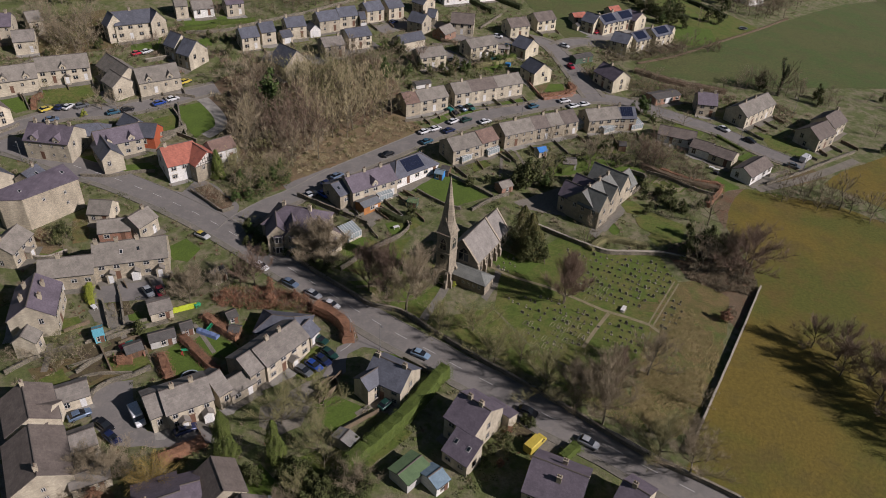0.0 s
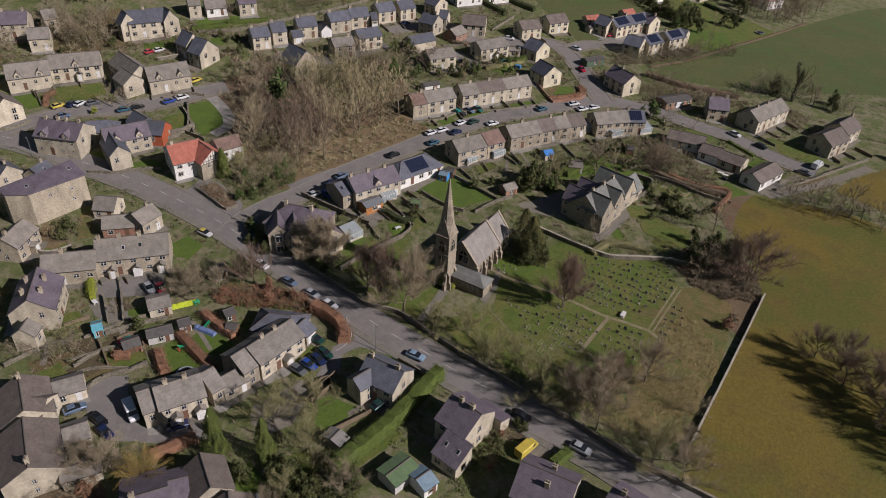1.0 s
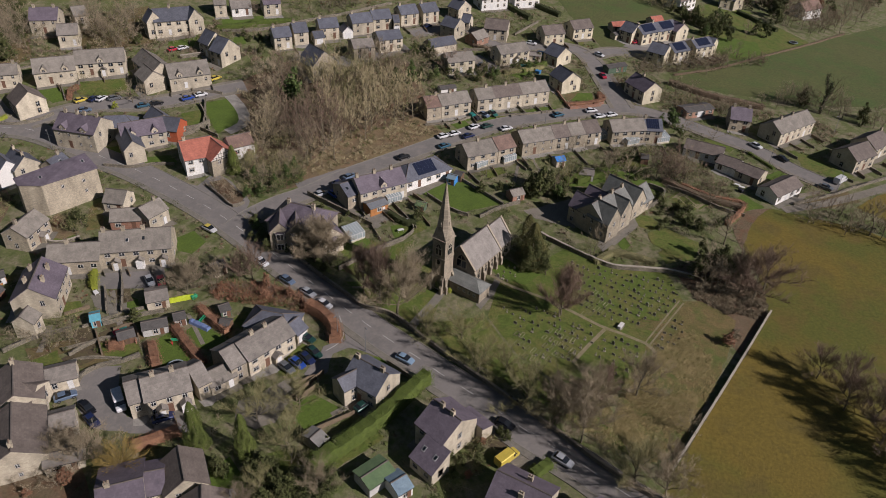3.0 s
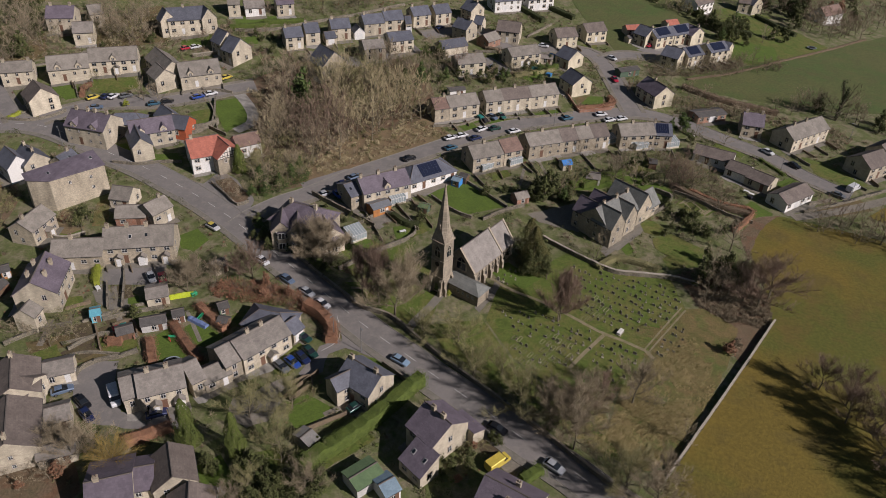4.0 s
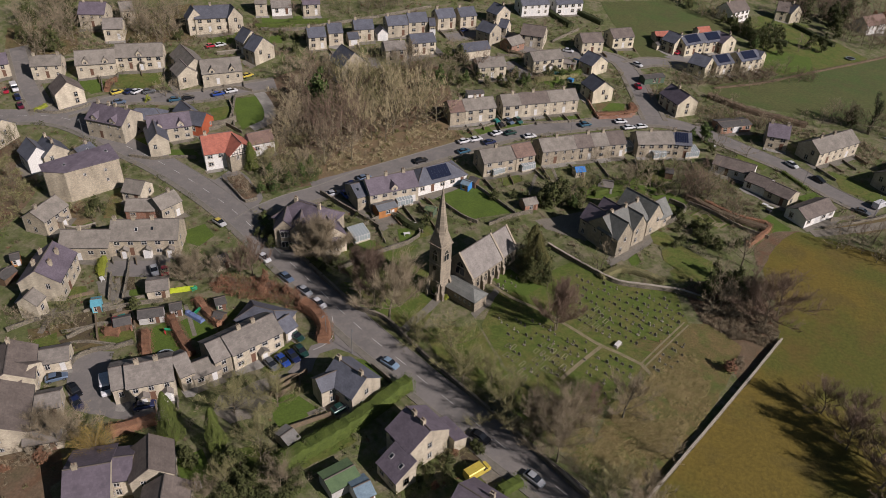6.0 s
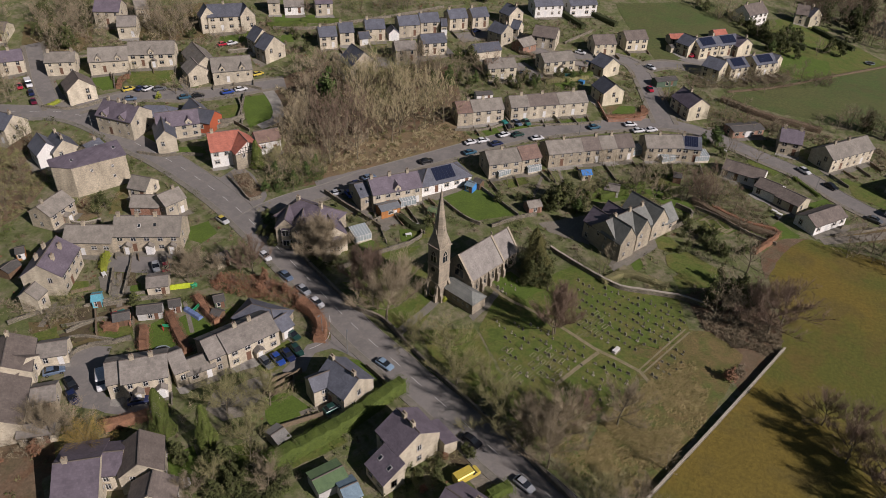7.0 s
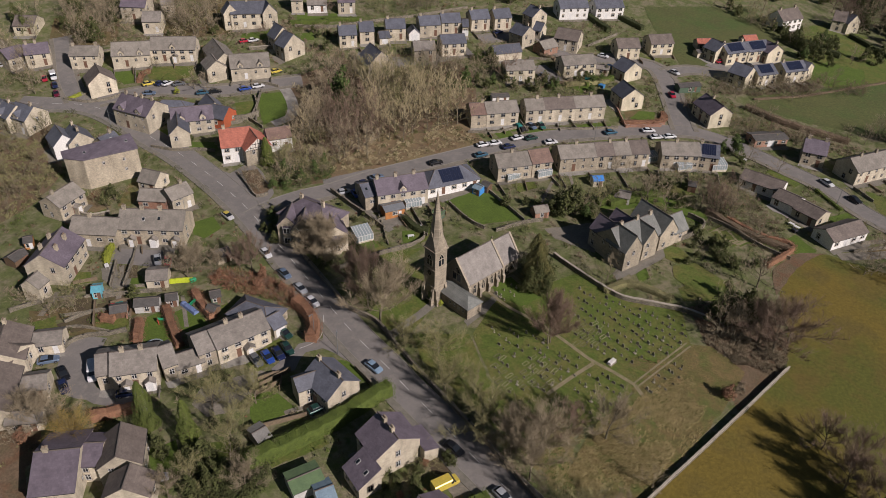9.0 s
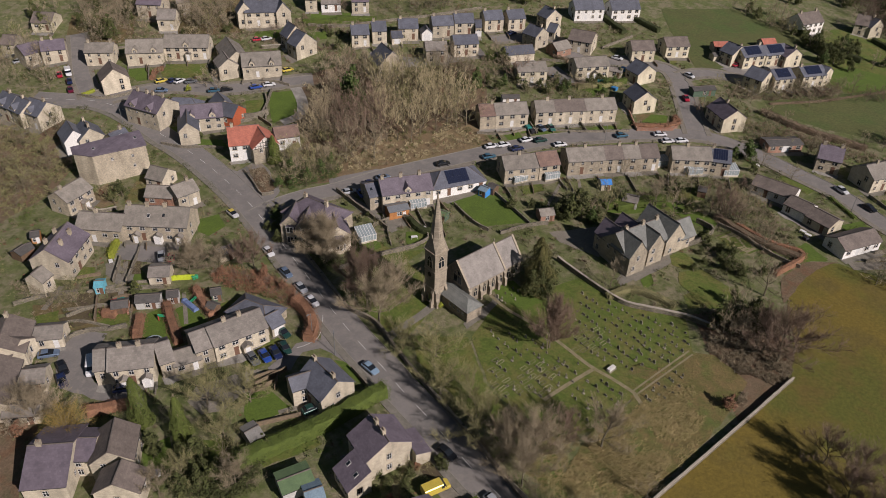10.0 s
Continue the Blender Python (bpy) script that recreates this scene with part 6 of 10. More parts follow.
house(-43.6, 94.5, 30.2, 8.5, 8.0, 4.3, 6.5, wall='pale', roof='grey', chimneys=(0.22, 0.7), label='pale stone terrace of two houses under grey tiles', porch=2)
house(-39.0, 97.7, 48.2, 2.8, 7.4, 4.0, 6.2, wall='stone', roof='grey', chimneys=(), label='stone end house of a terrace with a bay window')
house(-35.3, 99.4, 45.7, 5.5, 5.0, 2.6, 4.2, wall='stone', roof='brown', chimneys=(), label='low stone outhouse with a brown tiled roof')
house(-34.2, 103.0, 51.1, 3.6, 7.4, 4.2, 6.3, wall='stone', roof='grey', chimneys=(), label='stone cottage of a stepped terrace under grey tiles')
house(-29.4, 108.6, 52.9, 11.4, 7.8, 4.3, 6.5, wall='pale', roof='grey', chimneys=(0.3, 0.62), label='pale stone terrace of two houses beside a car park', porch=1)
house(-24.3, 114.7, 62.4, 3.2, 5.0, 2.6, 4.2, wall='pale', roof='slate', chimneys=(), label='small pale garage with white door and slate roof', garage=True)
house(-29.1, 116.2, -6.2, 10.9, 7.0, 2.6, 4.6, wall='stone', roof='slate', chimneys=(), label='low stone outbuilding with a hipped slate roof', hip=True)
h = house(-81.1, 117.1, -73.8, 11.2, 8.8, 5.2, 8.4, wall='pale', roof='purple', chimneys=(0.25, 0.68), label='tall stone semi-detached house with a purple slate roof', chim2=True)
wing(h, 9.9, -0.4, -13.3, 3.3, 4.4, 4.0, 5.8, wall='pale', roof='brown')
house(-67.8, 136.6, 16.9, 15.9, 8.6, 4.5, 7.5, wall='stone', roof='brown', chimneys=(0.02, 0.32, 0.62), label='long stone terrace of cottages under mossy brown tiles', skylights=4, porch=3)
house(-80.2, 130.9, 14.9, 11.4, 7.6, 3.8, 6.2, wall='stone', roof='brown', chimneys=(0.35,), label='low stone terrace end under dark brown tiles')
house(-76.1, 148.4, 14.8, 7.4, 6.0, 2.8, 4.6, wall='brick', roof='brown', chimneys=(), label='low red brick outbuilding with brown tiles')
house(-70.5, 149.8, 62.5, 6.1, 6.0, 4.0, 6.0, wall='pale', roof='brown', chimneys=(0.8,), label='stone cottage beside the road with brown tiles')
house(-81.7, 155.4, -1.3, 5.5, 6.0, 2.8, 5.0, wall='pale', roof='brown', chimneys=(), label='small pale rendered outbuilding with brown tiles')
plain_building([(-102.6, 147.8), (-97.0, 148.5), (-88.0, 159.2), (-93.3, 163.4), (-104.6, 149.6)], (8.2, 8.3, 8.3, 9.9, 9.0), -2.0, 'big plain stone building with few windows and purple slates')
house(-96.6, 138.0, 84.9, 8.5, 6.6, 4.2, 6.4, wall='stone', roof='brown', chimneys=(0.15,), label='stone cottage on a lane with brown tiled roof', porch=1)
house(-116.5, 162.2, -35.5, 7.8, 6.4, 4.3, 7.3, wall='white', roof='slate', chimneys=(), label='white rendered house with a slate roof')
house(-112.9, 164.6, -34.2, 7.3, 7.0, 4.3, 7.3, wall='pale', roof='slate', chimneys=(0.1, 0.9), label='stone house with a slate roof joined to a white house')
house(-104.2, 166.5, 75.6, 5.3, 6.0, 3.6, 5.8, wall='stone', roof='slate', chimneys=(0.8,), label='low stone house with a dark slate roof', skylights=1)
house(-104.7, 183.9, -7.0, 12.9, 9.5, 5.4, 8.6, wall='pale', roof='purple', chimneys=(0.1, 0.42, 0.62, 0.95), label='large stone terrace with dormers and a purple slate roof', storeys=2, dormers=2)
h = house(-88.5, 186.5, 33.4, 12.2, 8.0, 4.2, 7.0, wall='pale', roof='purple', chimneys=(), label='former school of pale stone with gabled dormers', dormers=2)
wing(h, -4.2, -5.7, -87.2, 10.4, 5.6, 3.6, 6.2, wall='pale', roof='slate')
house(-81.3, 191.4, -2.9, 5.7, 7.0, 3.4, 6.0, wall='red', roof='slate', chimneys=(), label='extension with red panel walls and slate roof', few=True)
house(-98.3, 190.8, 16.6, 11.3, 6.0, 2.8, 5.0, wall='stone', roof='slate', chimneys=(), label='low hipped slate outbuilding behind the school', hip=True)
house(-87.0, 195.0, -39.8, 7.4, 6.0, 3.0, 5.6, wall='stone', roof='slate', chimneys=(), label='small stone outbuilding with slate roof')
h = house(-68.9, 178.2, 33.6, 8.8, 10.4, 4.7, 8.1, wall='white', roof='red', chimneys=(0.1,), label='half-timbered white house with a bright red tiled roof')
wing(h, 4.8, -3.1, -76.9, 9.1, 7.6, 4.7, 7.7, wall='timber', roof='red')
house(-59.3, 185.7, 40.0, 7.0, 6.0, 3.8, 6.0, wall='white', roof='rust', chimneys=(), label='white rendered annexe with a rust-red tiled roof')
h = house(-31.4, 150.6, -13.5, 14.6, 10.0, 5.8, 9.0, wall='stone', roof='purple', chimneys=(0.25, 0.75), label='Victorian stone villa with a purple hipped roof and white windows', hip=True)
wing(h, -3.4, -4.9, -62.6, 6.5, 5.0, 5.4, 8.0, wall='stone', roof='purple', bays=True)
wing(h, 0.6, -4.2, -62.0, 5.3, 5.0, 5.4, 8.0, wall='stone', roof='purple', bays=True)
wing(h, 7.4, -1.8, -40.1, 7.0, 6.0, 4.7, 7.3, wall='pale', roof='purple', bays=True)
conservatory(-18.8, 151.8, 43.5, 4.0, 3.0)
h = house(-15.9, 171.5, 35.7, 13.9, 8.2, 4.7, 7.3, wall='pale', roof='purple', chimneys=(0.02, 0.42, 0.82), label='pale stone terrace with a purple slate roof and rear extensions', dormers=1, skylights=1)
house(-23.7, 167.6, 42.4, 3.9, 8.0, 4.0, 5.8, wall='stone', roof='slate', chimneys=(), label='end cottage with dark slates and roof windows', skylights=2)
conservatory(-11.6, 169.8, 38.1, 3.4, 2.8)
house(-15.2, 164.4, 41.7, 5.5, 3.8, 2.4, 3.0, wall='orange', roof='steel', chimneys=(), label='orange timber garden room with a steel roof', few=True)
house(-5.4, 182.5, 41.0, 16.0, 8.8, 2.8, 5.5, wall='white', roof='slate', chimneys=(), label='white bungalow with solar panels on a slate roof', solar=True, hip=True)
h = house(45.9, 168.9, 49.5, 14.0, 8.0, 5.4, 8.8, wall='stone', roof='lead', chimneys=(0.2, 0.62, 0.98), label='rambling stone vicarage with several steep gables')
wing(h, -4.3, -2.6, -90, 6.6, 5.6, 5.4, 9.2, wall='stone', roof='lead')
wing(h, 2.4, -2.2, -90, 6.0, 5.0, 5.2, 8.6, wall='stone', roof='lead')
wing(h, -4.0, 4.2, 90, 5.6, 5.4, 5.2, 8.4, wall='stone', roof='purple')
wing(h, 1.6, 4.2, 90, 5.6, 5.0, 5.2, 8.2, wall='stone', roof='purple')
wing(h, 9.6, 0.8, 90, 10.5, 6.2, 4.9, 8.9, wall='stone', roof='lead')
wing(h, 14.4, -1.2, 0, 5.0, 6.4, 3.6, 7.0, wall='stone', roof='lead')

# houses on the estate behind
house(-6.7, 218.6, 27.7, 5.0, 7.6, 4.3, 6.5, wall='stone', roof='rust', chimneys=(0.95,), label='end house of a stone terrace with reddish tiles')
house(0.0, 222.3, 29.6, 10.4, 7.6, 4.3, 6.5, wall='pale', roof='brown', chimneys=(0.4,), label='stone terrace houses with brown tiles and small gardens')
house(9.7, 227.7, 26.1, 6.3, 7.6, 4.3, 6.5, wall='pale', roof='brown', chimneys=(0.7,), label='end of a long stone terrace with brown tiles')
house(17.0, 231.4, 27.0, 10.1, 7.6, 4.3, 6.5, wall='pale', roof='brown2', chimneys=(0.5,), label='middle of a long stone terrace with dark brown tiles')
house(25.9, 236.0, 27.9, 10.0, 7.6, 4.3, 6.5, wall='pale', roof='brown', chimneys=(0.6,), label='stone terrace houses with pale brown tiles')
# walls of this row up to x = 64.3: darker stone stands for partial shade
house(10.0, 194.2, 31.9, 10.1, 7.8, 4.3, 6.6, wall='stone', roof='brown', chimneys=(0.5,), label='terrace house with brown tiles and rear garden')
house(16.8, 198.6, 35.2, 6.2, 7.8, 4.3, 6.6, wall='stone', roof='rust', chimneys=(), label='terrace house with rust-coloured tiles', skylights=1)
conservatory(19.0, 196.5, 38.6, 4.0, 2.8)
house(26.8, 205.0, 28.0, 11.3, 7.8, 4.3, 6.6, wall='stone', roof='brown', chimneys=(0.5,), label='terrace of stone houses with pale brown tiles')
house(34.4, 208.9, 25.0, 5.6, 7.8, 4.3, 6.6, wall='stone', roof='brown2', chimneys=(0.9,), label='terrace house with dark brown tiles')
house(39.1, 211.2, 26.6, 5.0, 7.8, 4.3, 6.6, wall='stone', roof='brown', chimneys=(0.9,), label='terrace house with pale tiles and chimney')
house(43.8, 213.5, 26.0, 5.4, 7.8, 4.3, 6.6, wall='stone', roof='brown2', chimneys=(), label='end terrace house with dark brown tiles')
house(55.9, 217.1, 17.1, 11.4, 7.8, 4.3, 6.6, wall='stone', roof='brown', chimneys=(0.4,), label='pair of stone terrace houses with brown tiles')
house(64.3, 219.1, 5.4, 6.0, 7.8, 4.3, 6.6, wall='stone', roof='slate', chimneys=(0.05,), label='end terrace house with a roof of dark panels', solar=True)
conservatory(67.9, 217.6, 24.8, 3.5, 2.8)
conservatory(58.0, 213.9, 30.9, 3.0, 2.6)
conservatory(32.2, 205.7, 31.7, 3.0, 2.6)
conservatory(11.2, 191.6, 44.2, 3.0, 2.6)
conservatory(48.4, 214.9, 35.9, 3.0, 2.6)
house(-65.3, 253.5, 29.4, 6.4, 7.4, 4.3, 6.7, wall='pale', roof='slate', chimneys=(0.04,), label='modern pale stone house with a dark slate roof')
house(-59.9, 258.7, 27.9, 5.2, 7.4, 4.3, 6.7, wall='pale', roof='slate', chimneys=(0.04,), label='modern pale stone house with a dark slate roof')
house(-50.8, 265.0, 26.0, 7.2, 7.4, 4.3, 6.7, wall='pale', roof='slate', chimneys=(0.04,), label='modern pale stone house with a dark slate roof')
house(-40.0, 272.5, 29.7, 8.0, 7.4, 4.3, 6.7, wall='pale', roof='slate', chimneys=(0.04,), label='modern pale stone house with a dark slate roof')
house(-33.2, 277.8, 27.6, 7.4, 7.4, 4.3, 6.7, wall='pale', roof='slate', chimneys=(0.04,), label='modern pale stone house with a dark slate roof')
house(-23.9, 285.2, 32.6, 7.4, 7.4, 4.3, 6.7, wall='pale', roof='slate', chimneys=(0.04,), label='modern pale stone house with a dark slate roof')
house(-16.2, 289.8, 34.2, 6.9, 7.4, 4.3, 6.7, wall='pale', roof='slate', chimneys=(0.04,), label='modern pale stone house with a dark slate roof')
house(-53.2, 259.4, 31.2, 3.9, 5, 2.4, 4.0, wall='pale', roof='slate', chimneys=(), label='small garage with dark slate roof', garage=True)
house(-44.1, 266.7, -60.3, 4.7, 4, 2.4, 4.2, wall='white', roof='slate', chimneys=(), label='small white garage with slate roof', garage=True)
house(-27.1, 277.9, 20.0, 2.2, 6, 3.6, 5.4, wall='pale', roof='slate', chimneys=(), label='low link house with garage and slates', garage=True)
house(-27.7, 262.2, 30.1, 9.0, 8.0, 4.3, 6.3, wall='pale', roof='slate', chimneys=(), label='square modern house with a dark slate roof')
house(-35.7, 253.3, 27.4, 7.7, 7.6, 4.3, 6.3, wall='stone', roof='grey', chimneys=(0.9,), label='stone house half hidden behind bare trees')
house(-48.1, 238.0, -44.3, 9.3, 10.0, 4.3, 8.7, wall='stone', roof='slate', chimneys=(), label='old stone chapel with a steep dark roof', few=True)
house(-3.6, 296.4, -40.1, 6.0, 7.4, 4.5, 7.3, wall='pale', roof='slate', chimneys=(0.95,), label='pale house with a gable end and slates')
house(0.2, 287.6, -15.9, 3.4, 5.0, 3.0, 5.4, wall='pale', roof='slate', chimneys=(), label='small gabled house with slates')
house(-4.8, 278.4, -29.0, 6.5, 7.4, 4.7, 7.3, wall='pale', roof='slate', chimneys=(0.9,), label='gabled house of pale stone with dark slates')
house(-8.3, 265.7, 36.2, 10.7, 6.0, 2.6, 4.6, wall='pale', roof='slate', chimneys=(), label='long low garage block with a slate roof', few=True)
house(4.9, 275.5, 53.2, 7.0, 6.0, 2.6, 4.6, wall='brick', roof='brown', chimneys=(), label='brick bungalow with brown tiles', few=True)
house(12.2, 283.1, -5.9, 8.9, 8.6, 4.3, 6.9, wall='pale', roof='brown2', chimneys=(), label='cream gabled house with dark brown tiles')
house(33.4, 285.8, 24.7, 8.6, 7.6, 4.2, 6.4, wall='cream', roof='brown2', chimneys=(), label='cream stone house with brown tiles')
house(44.8, 295.1, 28.9, 9.2, 7.6, 4.2, 6.4, wall='cream', roof='brown2', chimneys=(), label='cream stone house beside a steep field')
h = house(17.9, 264.5, 32.0, 12.2, 7.6, 4.2, 6.2, wall='cream', roof='brown', chimneys=(), label='cream house with brown tiles and front porch', porch=1)
house(-0.6, 252.3, 27.4, 10.3, 7.6, 4.2, 6.2, wall='cream', roof='brown', chimneys=(), label='cream house half hidden by purple trees')
house(35.8, 268.1, -43.8, 6.7, 8.0, 3.6, 6.4, wall='cream', roof='slate', chimneys=(), label='cream gabled bungalow with dark roof')
house(37.9, 247.8, -56.1, 7.8, 8.0, 4.2, 7.0, wall='cream', roof='slate', chimneys=(), label='gabled cream house on the street corner')
house(65.5, 248.1, -57.9, 10.3, 8.0, 4.3, 7.1, wall='cream', roof='purple', chimneys=(0.4,), label='gabled cream house with dark tiles beside the junction')
h = house(71.8, 300.2, 39.1, 9.9, 8.0, 4.3, 6.7, wall='cream', roof='slate', chimneys=(0.0, 0.98), label='modern cream stone house with solar slates', solar=True)
house(80.1, 306.5, 36.7, 10.1, 8.0, 4.3, 6.7, wall='cream', roof='slate', chimneys=(), label='modern cream stone semi with solar slates', solar=True)
house(86.4, 307.5, -47.0, 5.9, 8.0, 4.3, 6.9, wall='cream', roof='purple', chimneys=(0.95,), label='modern cream end house with gable')
house(66.4, 298.8, -39.7, 6.0, 8.0, 4.3, 6.9, wall='cream', roof='slate', chimneys=(), label='modern cream gabled end house')
house(75.6, 281.2, -30.3, 6.9, 8.0, 4.3, 6.9, wall='cream', roof='slate', chimneys=(), label='modern cream gabled house at the estate edge')
house(82.2, 285.6, 35.7, 8.3, 8.0, 4.3, 6.5, wall='cream', roof='slate', chimneys=(), label='modern cream house with solar roof', solar=True)
house(92.8, 293.7, 35.1, 9.7, 7.6, 4.3, 6.5, wall='cream', roof='slate', chimneys=(0.02,), label='modern cream house with slate roof', solar=True)
house(98.5, 296.4, -31.1, 3.3, 7.0, 4.3, 6.5, wall='cream', roof='slate', chimneys=(), label='narrow modern cream gabled house')
house(61.7, 306.5, 23.5, 6.1, 4.5, 2.4, 3.8, wall='pale', roof='red', chimneys=(), label='small garage with red tiles', garage=True)
house(79.2, 319.7, 30.9, 5.8, 4.5, 2.4, 3.8, wall='pale', roof='red', chimneys=(), label='small outhouse with red tiles', garage=True)
h = house(95.8, 233.3, -7.2, 6.5, 7.6, 4.3, 7.1, wall='stone', roof='purple', chimneys=(0.05, 0.95), label='dark stone house with purple tiles beside the lane')
house(111.2, 231.6, 40.0, 18.8, 8.0, 4.3, 6.9, wall='pale', roof='brown', chimneys=(0.2, 0.55), label='terrace of pale houses with brown tiles beside a lane')
house(127.6, 215.8, 35.9, 10.1, 8.4, 4.3, 6.9, wall='pale', roof='brown2', chimneys=(), label='pair of houses with brown tiles at the lane end')
house(136.1, 225.1, 41.9, 10.0, 8.0, 4.3, 6.9, wall='pale', roof='brown2', chimneys=(0.95,), label='end house with brown tiles at the lane end')
house(80.4, 211.0, -21.4, 11.6, 6.5, 2.7, 4.4, wall='white', roof='brown2', chimneys=(), label='white bungalow row with dark tiles')
house(86.7, 204.1, -33.3, 6.3, 6.5, 2.7, 4.2, wall='white', roof='brown2', chimneys=(), label='white bungalow with dark tiled roof')
house(92.3, 199.8, -38.3, 7.2, 6.5, 2.7, 4.2, wall='cream', roof='brown2', chimneys=(), label='bungalow with dark tiles and white porch')
house(98.8, 192.6, 41.0, 12.5, 6.5, 2.7, 4.4, wall='white', roof='brown2', chimneys=(), label='long white bungalow at the field edge')
house(82.8, 239.7, 27.0, 11.2, 5.5, 2.4, 2.9, wall='brick', roof='felt', chimneys=(), label='row of brick lock-up garages with flat roof', garage=True)

# houses on the hill to the west
house(-129.9, 215.7, 28.1, 12.4, 8.6, 4.0, 7.2, wall='pale', roof='brown', chimneys=(), label='stone houses with steep brown roofs and gabled dormers', dormers=2)
house(-118.0, 223.5, 23.5, 15.2, 8.6, 4.2, 7.2, wall='pale', roof='brown', chimneys=(), label='row of stone houses with brown roofs and porch', dormers=1, porch=1)
house(-100.1, 223.2, -45.0, 15.7, 8.0, 4.2, 7.2, wall='pale', roof='brown', chimneys=(), label='gabled stone house between two rows')
house(-98.5, 216.7, -44.7, 7.7, 7.0, 4.0, 6.6, wall='pale', roof='brown', chimneys=(), label='gable-fronted stone house with brown tiles')
house(-87.9, 221.8, 31.7, 13.0, 8.6, 4.0, 7.2, wall='pale', roof='brown', chimneys=(), label='stone house with steep brown roof and two dormers', dormers=2)
house(-144.0, 209.6, 24.9, 9.4, 7.0, 4.3, 6.5, wall='pale', roof='brown', chimneys=(0.05, 0.95), label='old stone house with brown tiles on the hill')
house(-129.0, 196.6, -42.7, 8.2, 8.6, 4.2, 7.6, wall='pale', roof='brown2', chimneys=(), label='gable-fronted stone house above a street')
h = house(-105.2, 254.0, 27.0, 13.1, 9.0, 5.2, 8.4, wall='pale', roof='slate', chimneys=(0.45,), label='big Victorian stone house with slate roof and gabled wings')
wing(h, -6.9, -1.7, -75.7, 4.7, 5.5, 5.2, 8.6, wall='pale', roof='slate')
wing(h, 7.2, -2.3, -75.3, 4.8, 5.5, 5.2, 8.6, wall='pale', roof='slate')
house(-86.8, 242.5, -35.9, 5.7, 7.0, 4.3, 7.9, wall='pale', roof='slate', chimneys=(), label='stone house with steep dark slates and tall gable')
house(-80.8, 238.1, -29.3, 5.7, 8.6, 4.5, 8.3, wall='pale', roof='slate', chimneys=(), label='gabled stone house with steep dark slates')
house(-147.2, 244.4, 16.1, 9.3, 9.0, 4.9, 7.9, wall='pale', roof='purple', chimneys=(0.1, 0.9), label='old stone house among bare trees')
house(-136.1, 238.0, 22.7, 6.6, 7.0, 4.0, 6.6, wall='pale', roof='grey', chimneys=(), label='stone cottage with grey roof among trees')
house(-138.4, 250.7, 38.6, 4.6, 7.0, 4.0, 6.4, wall='pale', roof='brown', chimneys=(), label='stone house at the edge of the wood')
house(-160.7, 205.5, 40.2, 7.7, 7.6, 4.3, 6.7, wall='pale', roof='purple', chimneys=(0.05, 0.5), label='stone house with purple slates on a side street')
house(-167.5, 201.1, 70.4, 7.0, 7.6, 4.0, 6.4, wall='pale', roof='purple', chimneys=(), label='stone house with a low purple roof')
house(-178.9, 222.7, 19.2, 7.5, 9.0, 3.0, 5.4, wall='cream', roof='brown2', chimneys=(), label='cream bungalow with brown tiles on the hillside')
house(-179.3, 205.7, 18.9, 5.0, 7.0, 3.0, 5.2, wall='pale', roof='brown2', chimneys=(), label='bungalow with brown tiles on the hillside')
h = house(-146.8, 171.4, -11.2, 6.8, 8.0, 4.7, 7.5, wall='pale', roof='slate', chimneys=(0.5,), label='stone villa with bay windows and slates', dormers=1)
house(-140.8, 170.2, -15.6, 7.2, 8.0, 4.7, 7.5, wall='pale', roof='slate', chimneys=(0.5,), label='stone terrace house with dormer and slates', dormers=1)
house(-135.4, 170.7, -8.0, 7.4, 8.5, 4.7, 7.7, wall='pale', roof='slate', chimneys=(0.9,), label='stone end house with pale gable and dark slates', dormers=1)
house(-86.6, 273.9, 26.5, 7.5, 7.0, 2.8, 5.0, wall='white', roof='grey', chimneys=(), label='white bungalow behind a lawn')
house(-93.7, 271.2, 25.1, 4.4, 7.0, 4.3, 6.7, wall='pale', roof='brown', chimneys=(), label='stone house at the top of the hill')
house(-75.8, 277.5, 28.3, 6.6, 7.0, 4.2, 6.4, wall='pale', roof='purple', chimneys=(), label='stone house with purple roof on the hill')
house(8.3, 312.1, 29.3, 12.2, 8.0, 4.3, 6.9, wall='white', roof='slate', chimneys=(), label='white rendered house on the hill')
house(21.8, 319.5, 30.5, 12.2, 8.0, 4.3, 6.9, wall='white', roof='slate', chimneys=(), label='white house with bay windows on the hill')
house(94.6, 348.2, 45.0, 12.1, 8.5, 4.5, 7.7, wall='white', roof='brown2', chimneys=(0.1, 0.9), label='large pale house with brown roof among gardens')
house(118.4, 361.3, -9.7, 5.0, 7.5, 4.5, 7.7, wall='cream', roof='brown2', chimneys=(0.5,), label='gabled villa of cream stone among trees')
house(122.6, 360.7, -47.9, 4.7, 7.5, 4.5, 7.7, wall='cream', roof='slate', chimneys=(0.3,), label='gabled villa with dark slates among trees')
house(159.8, 370.1, 38.5, 13.8, 8.0, 4.3, 7.3, wall='white', roof='rust', chimneys=(), label='white house behind an orange-leaved tree')

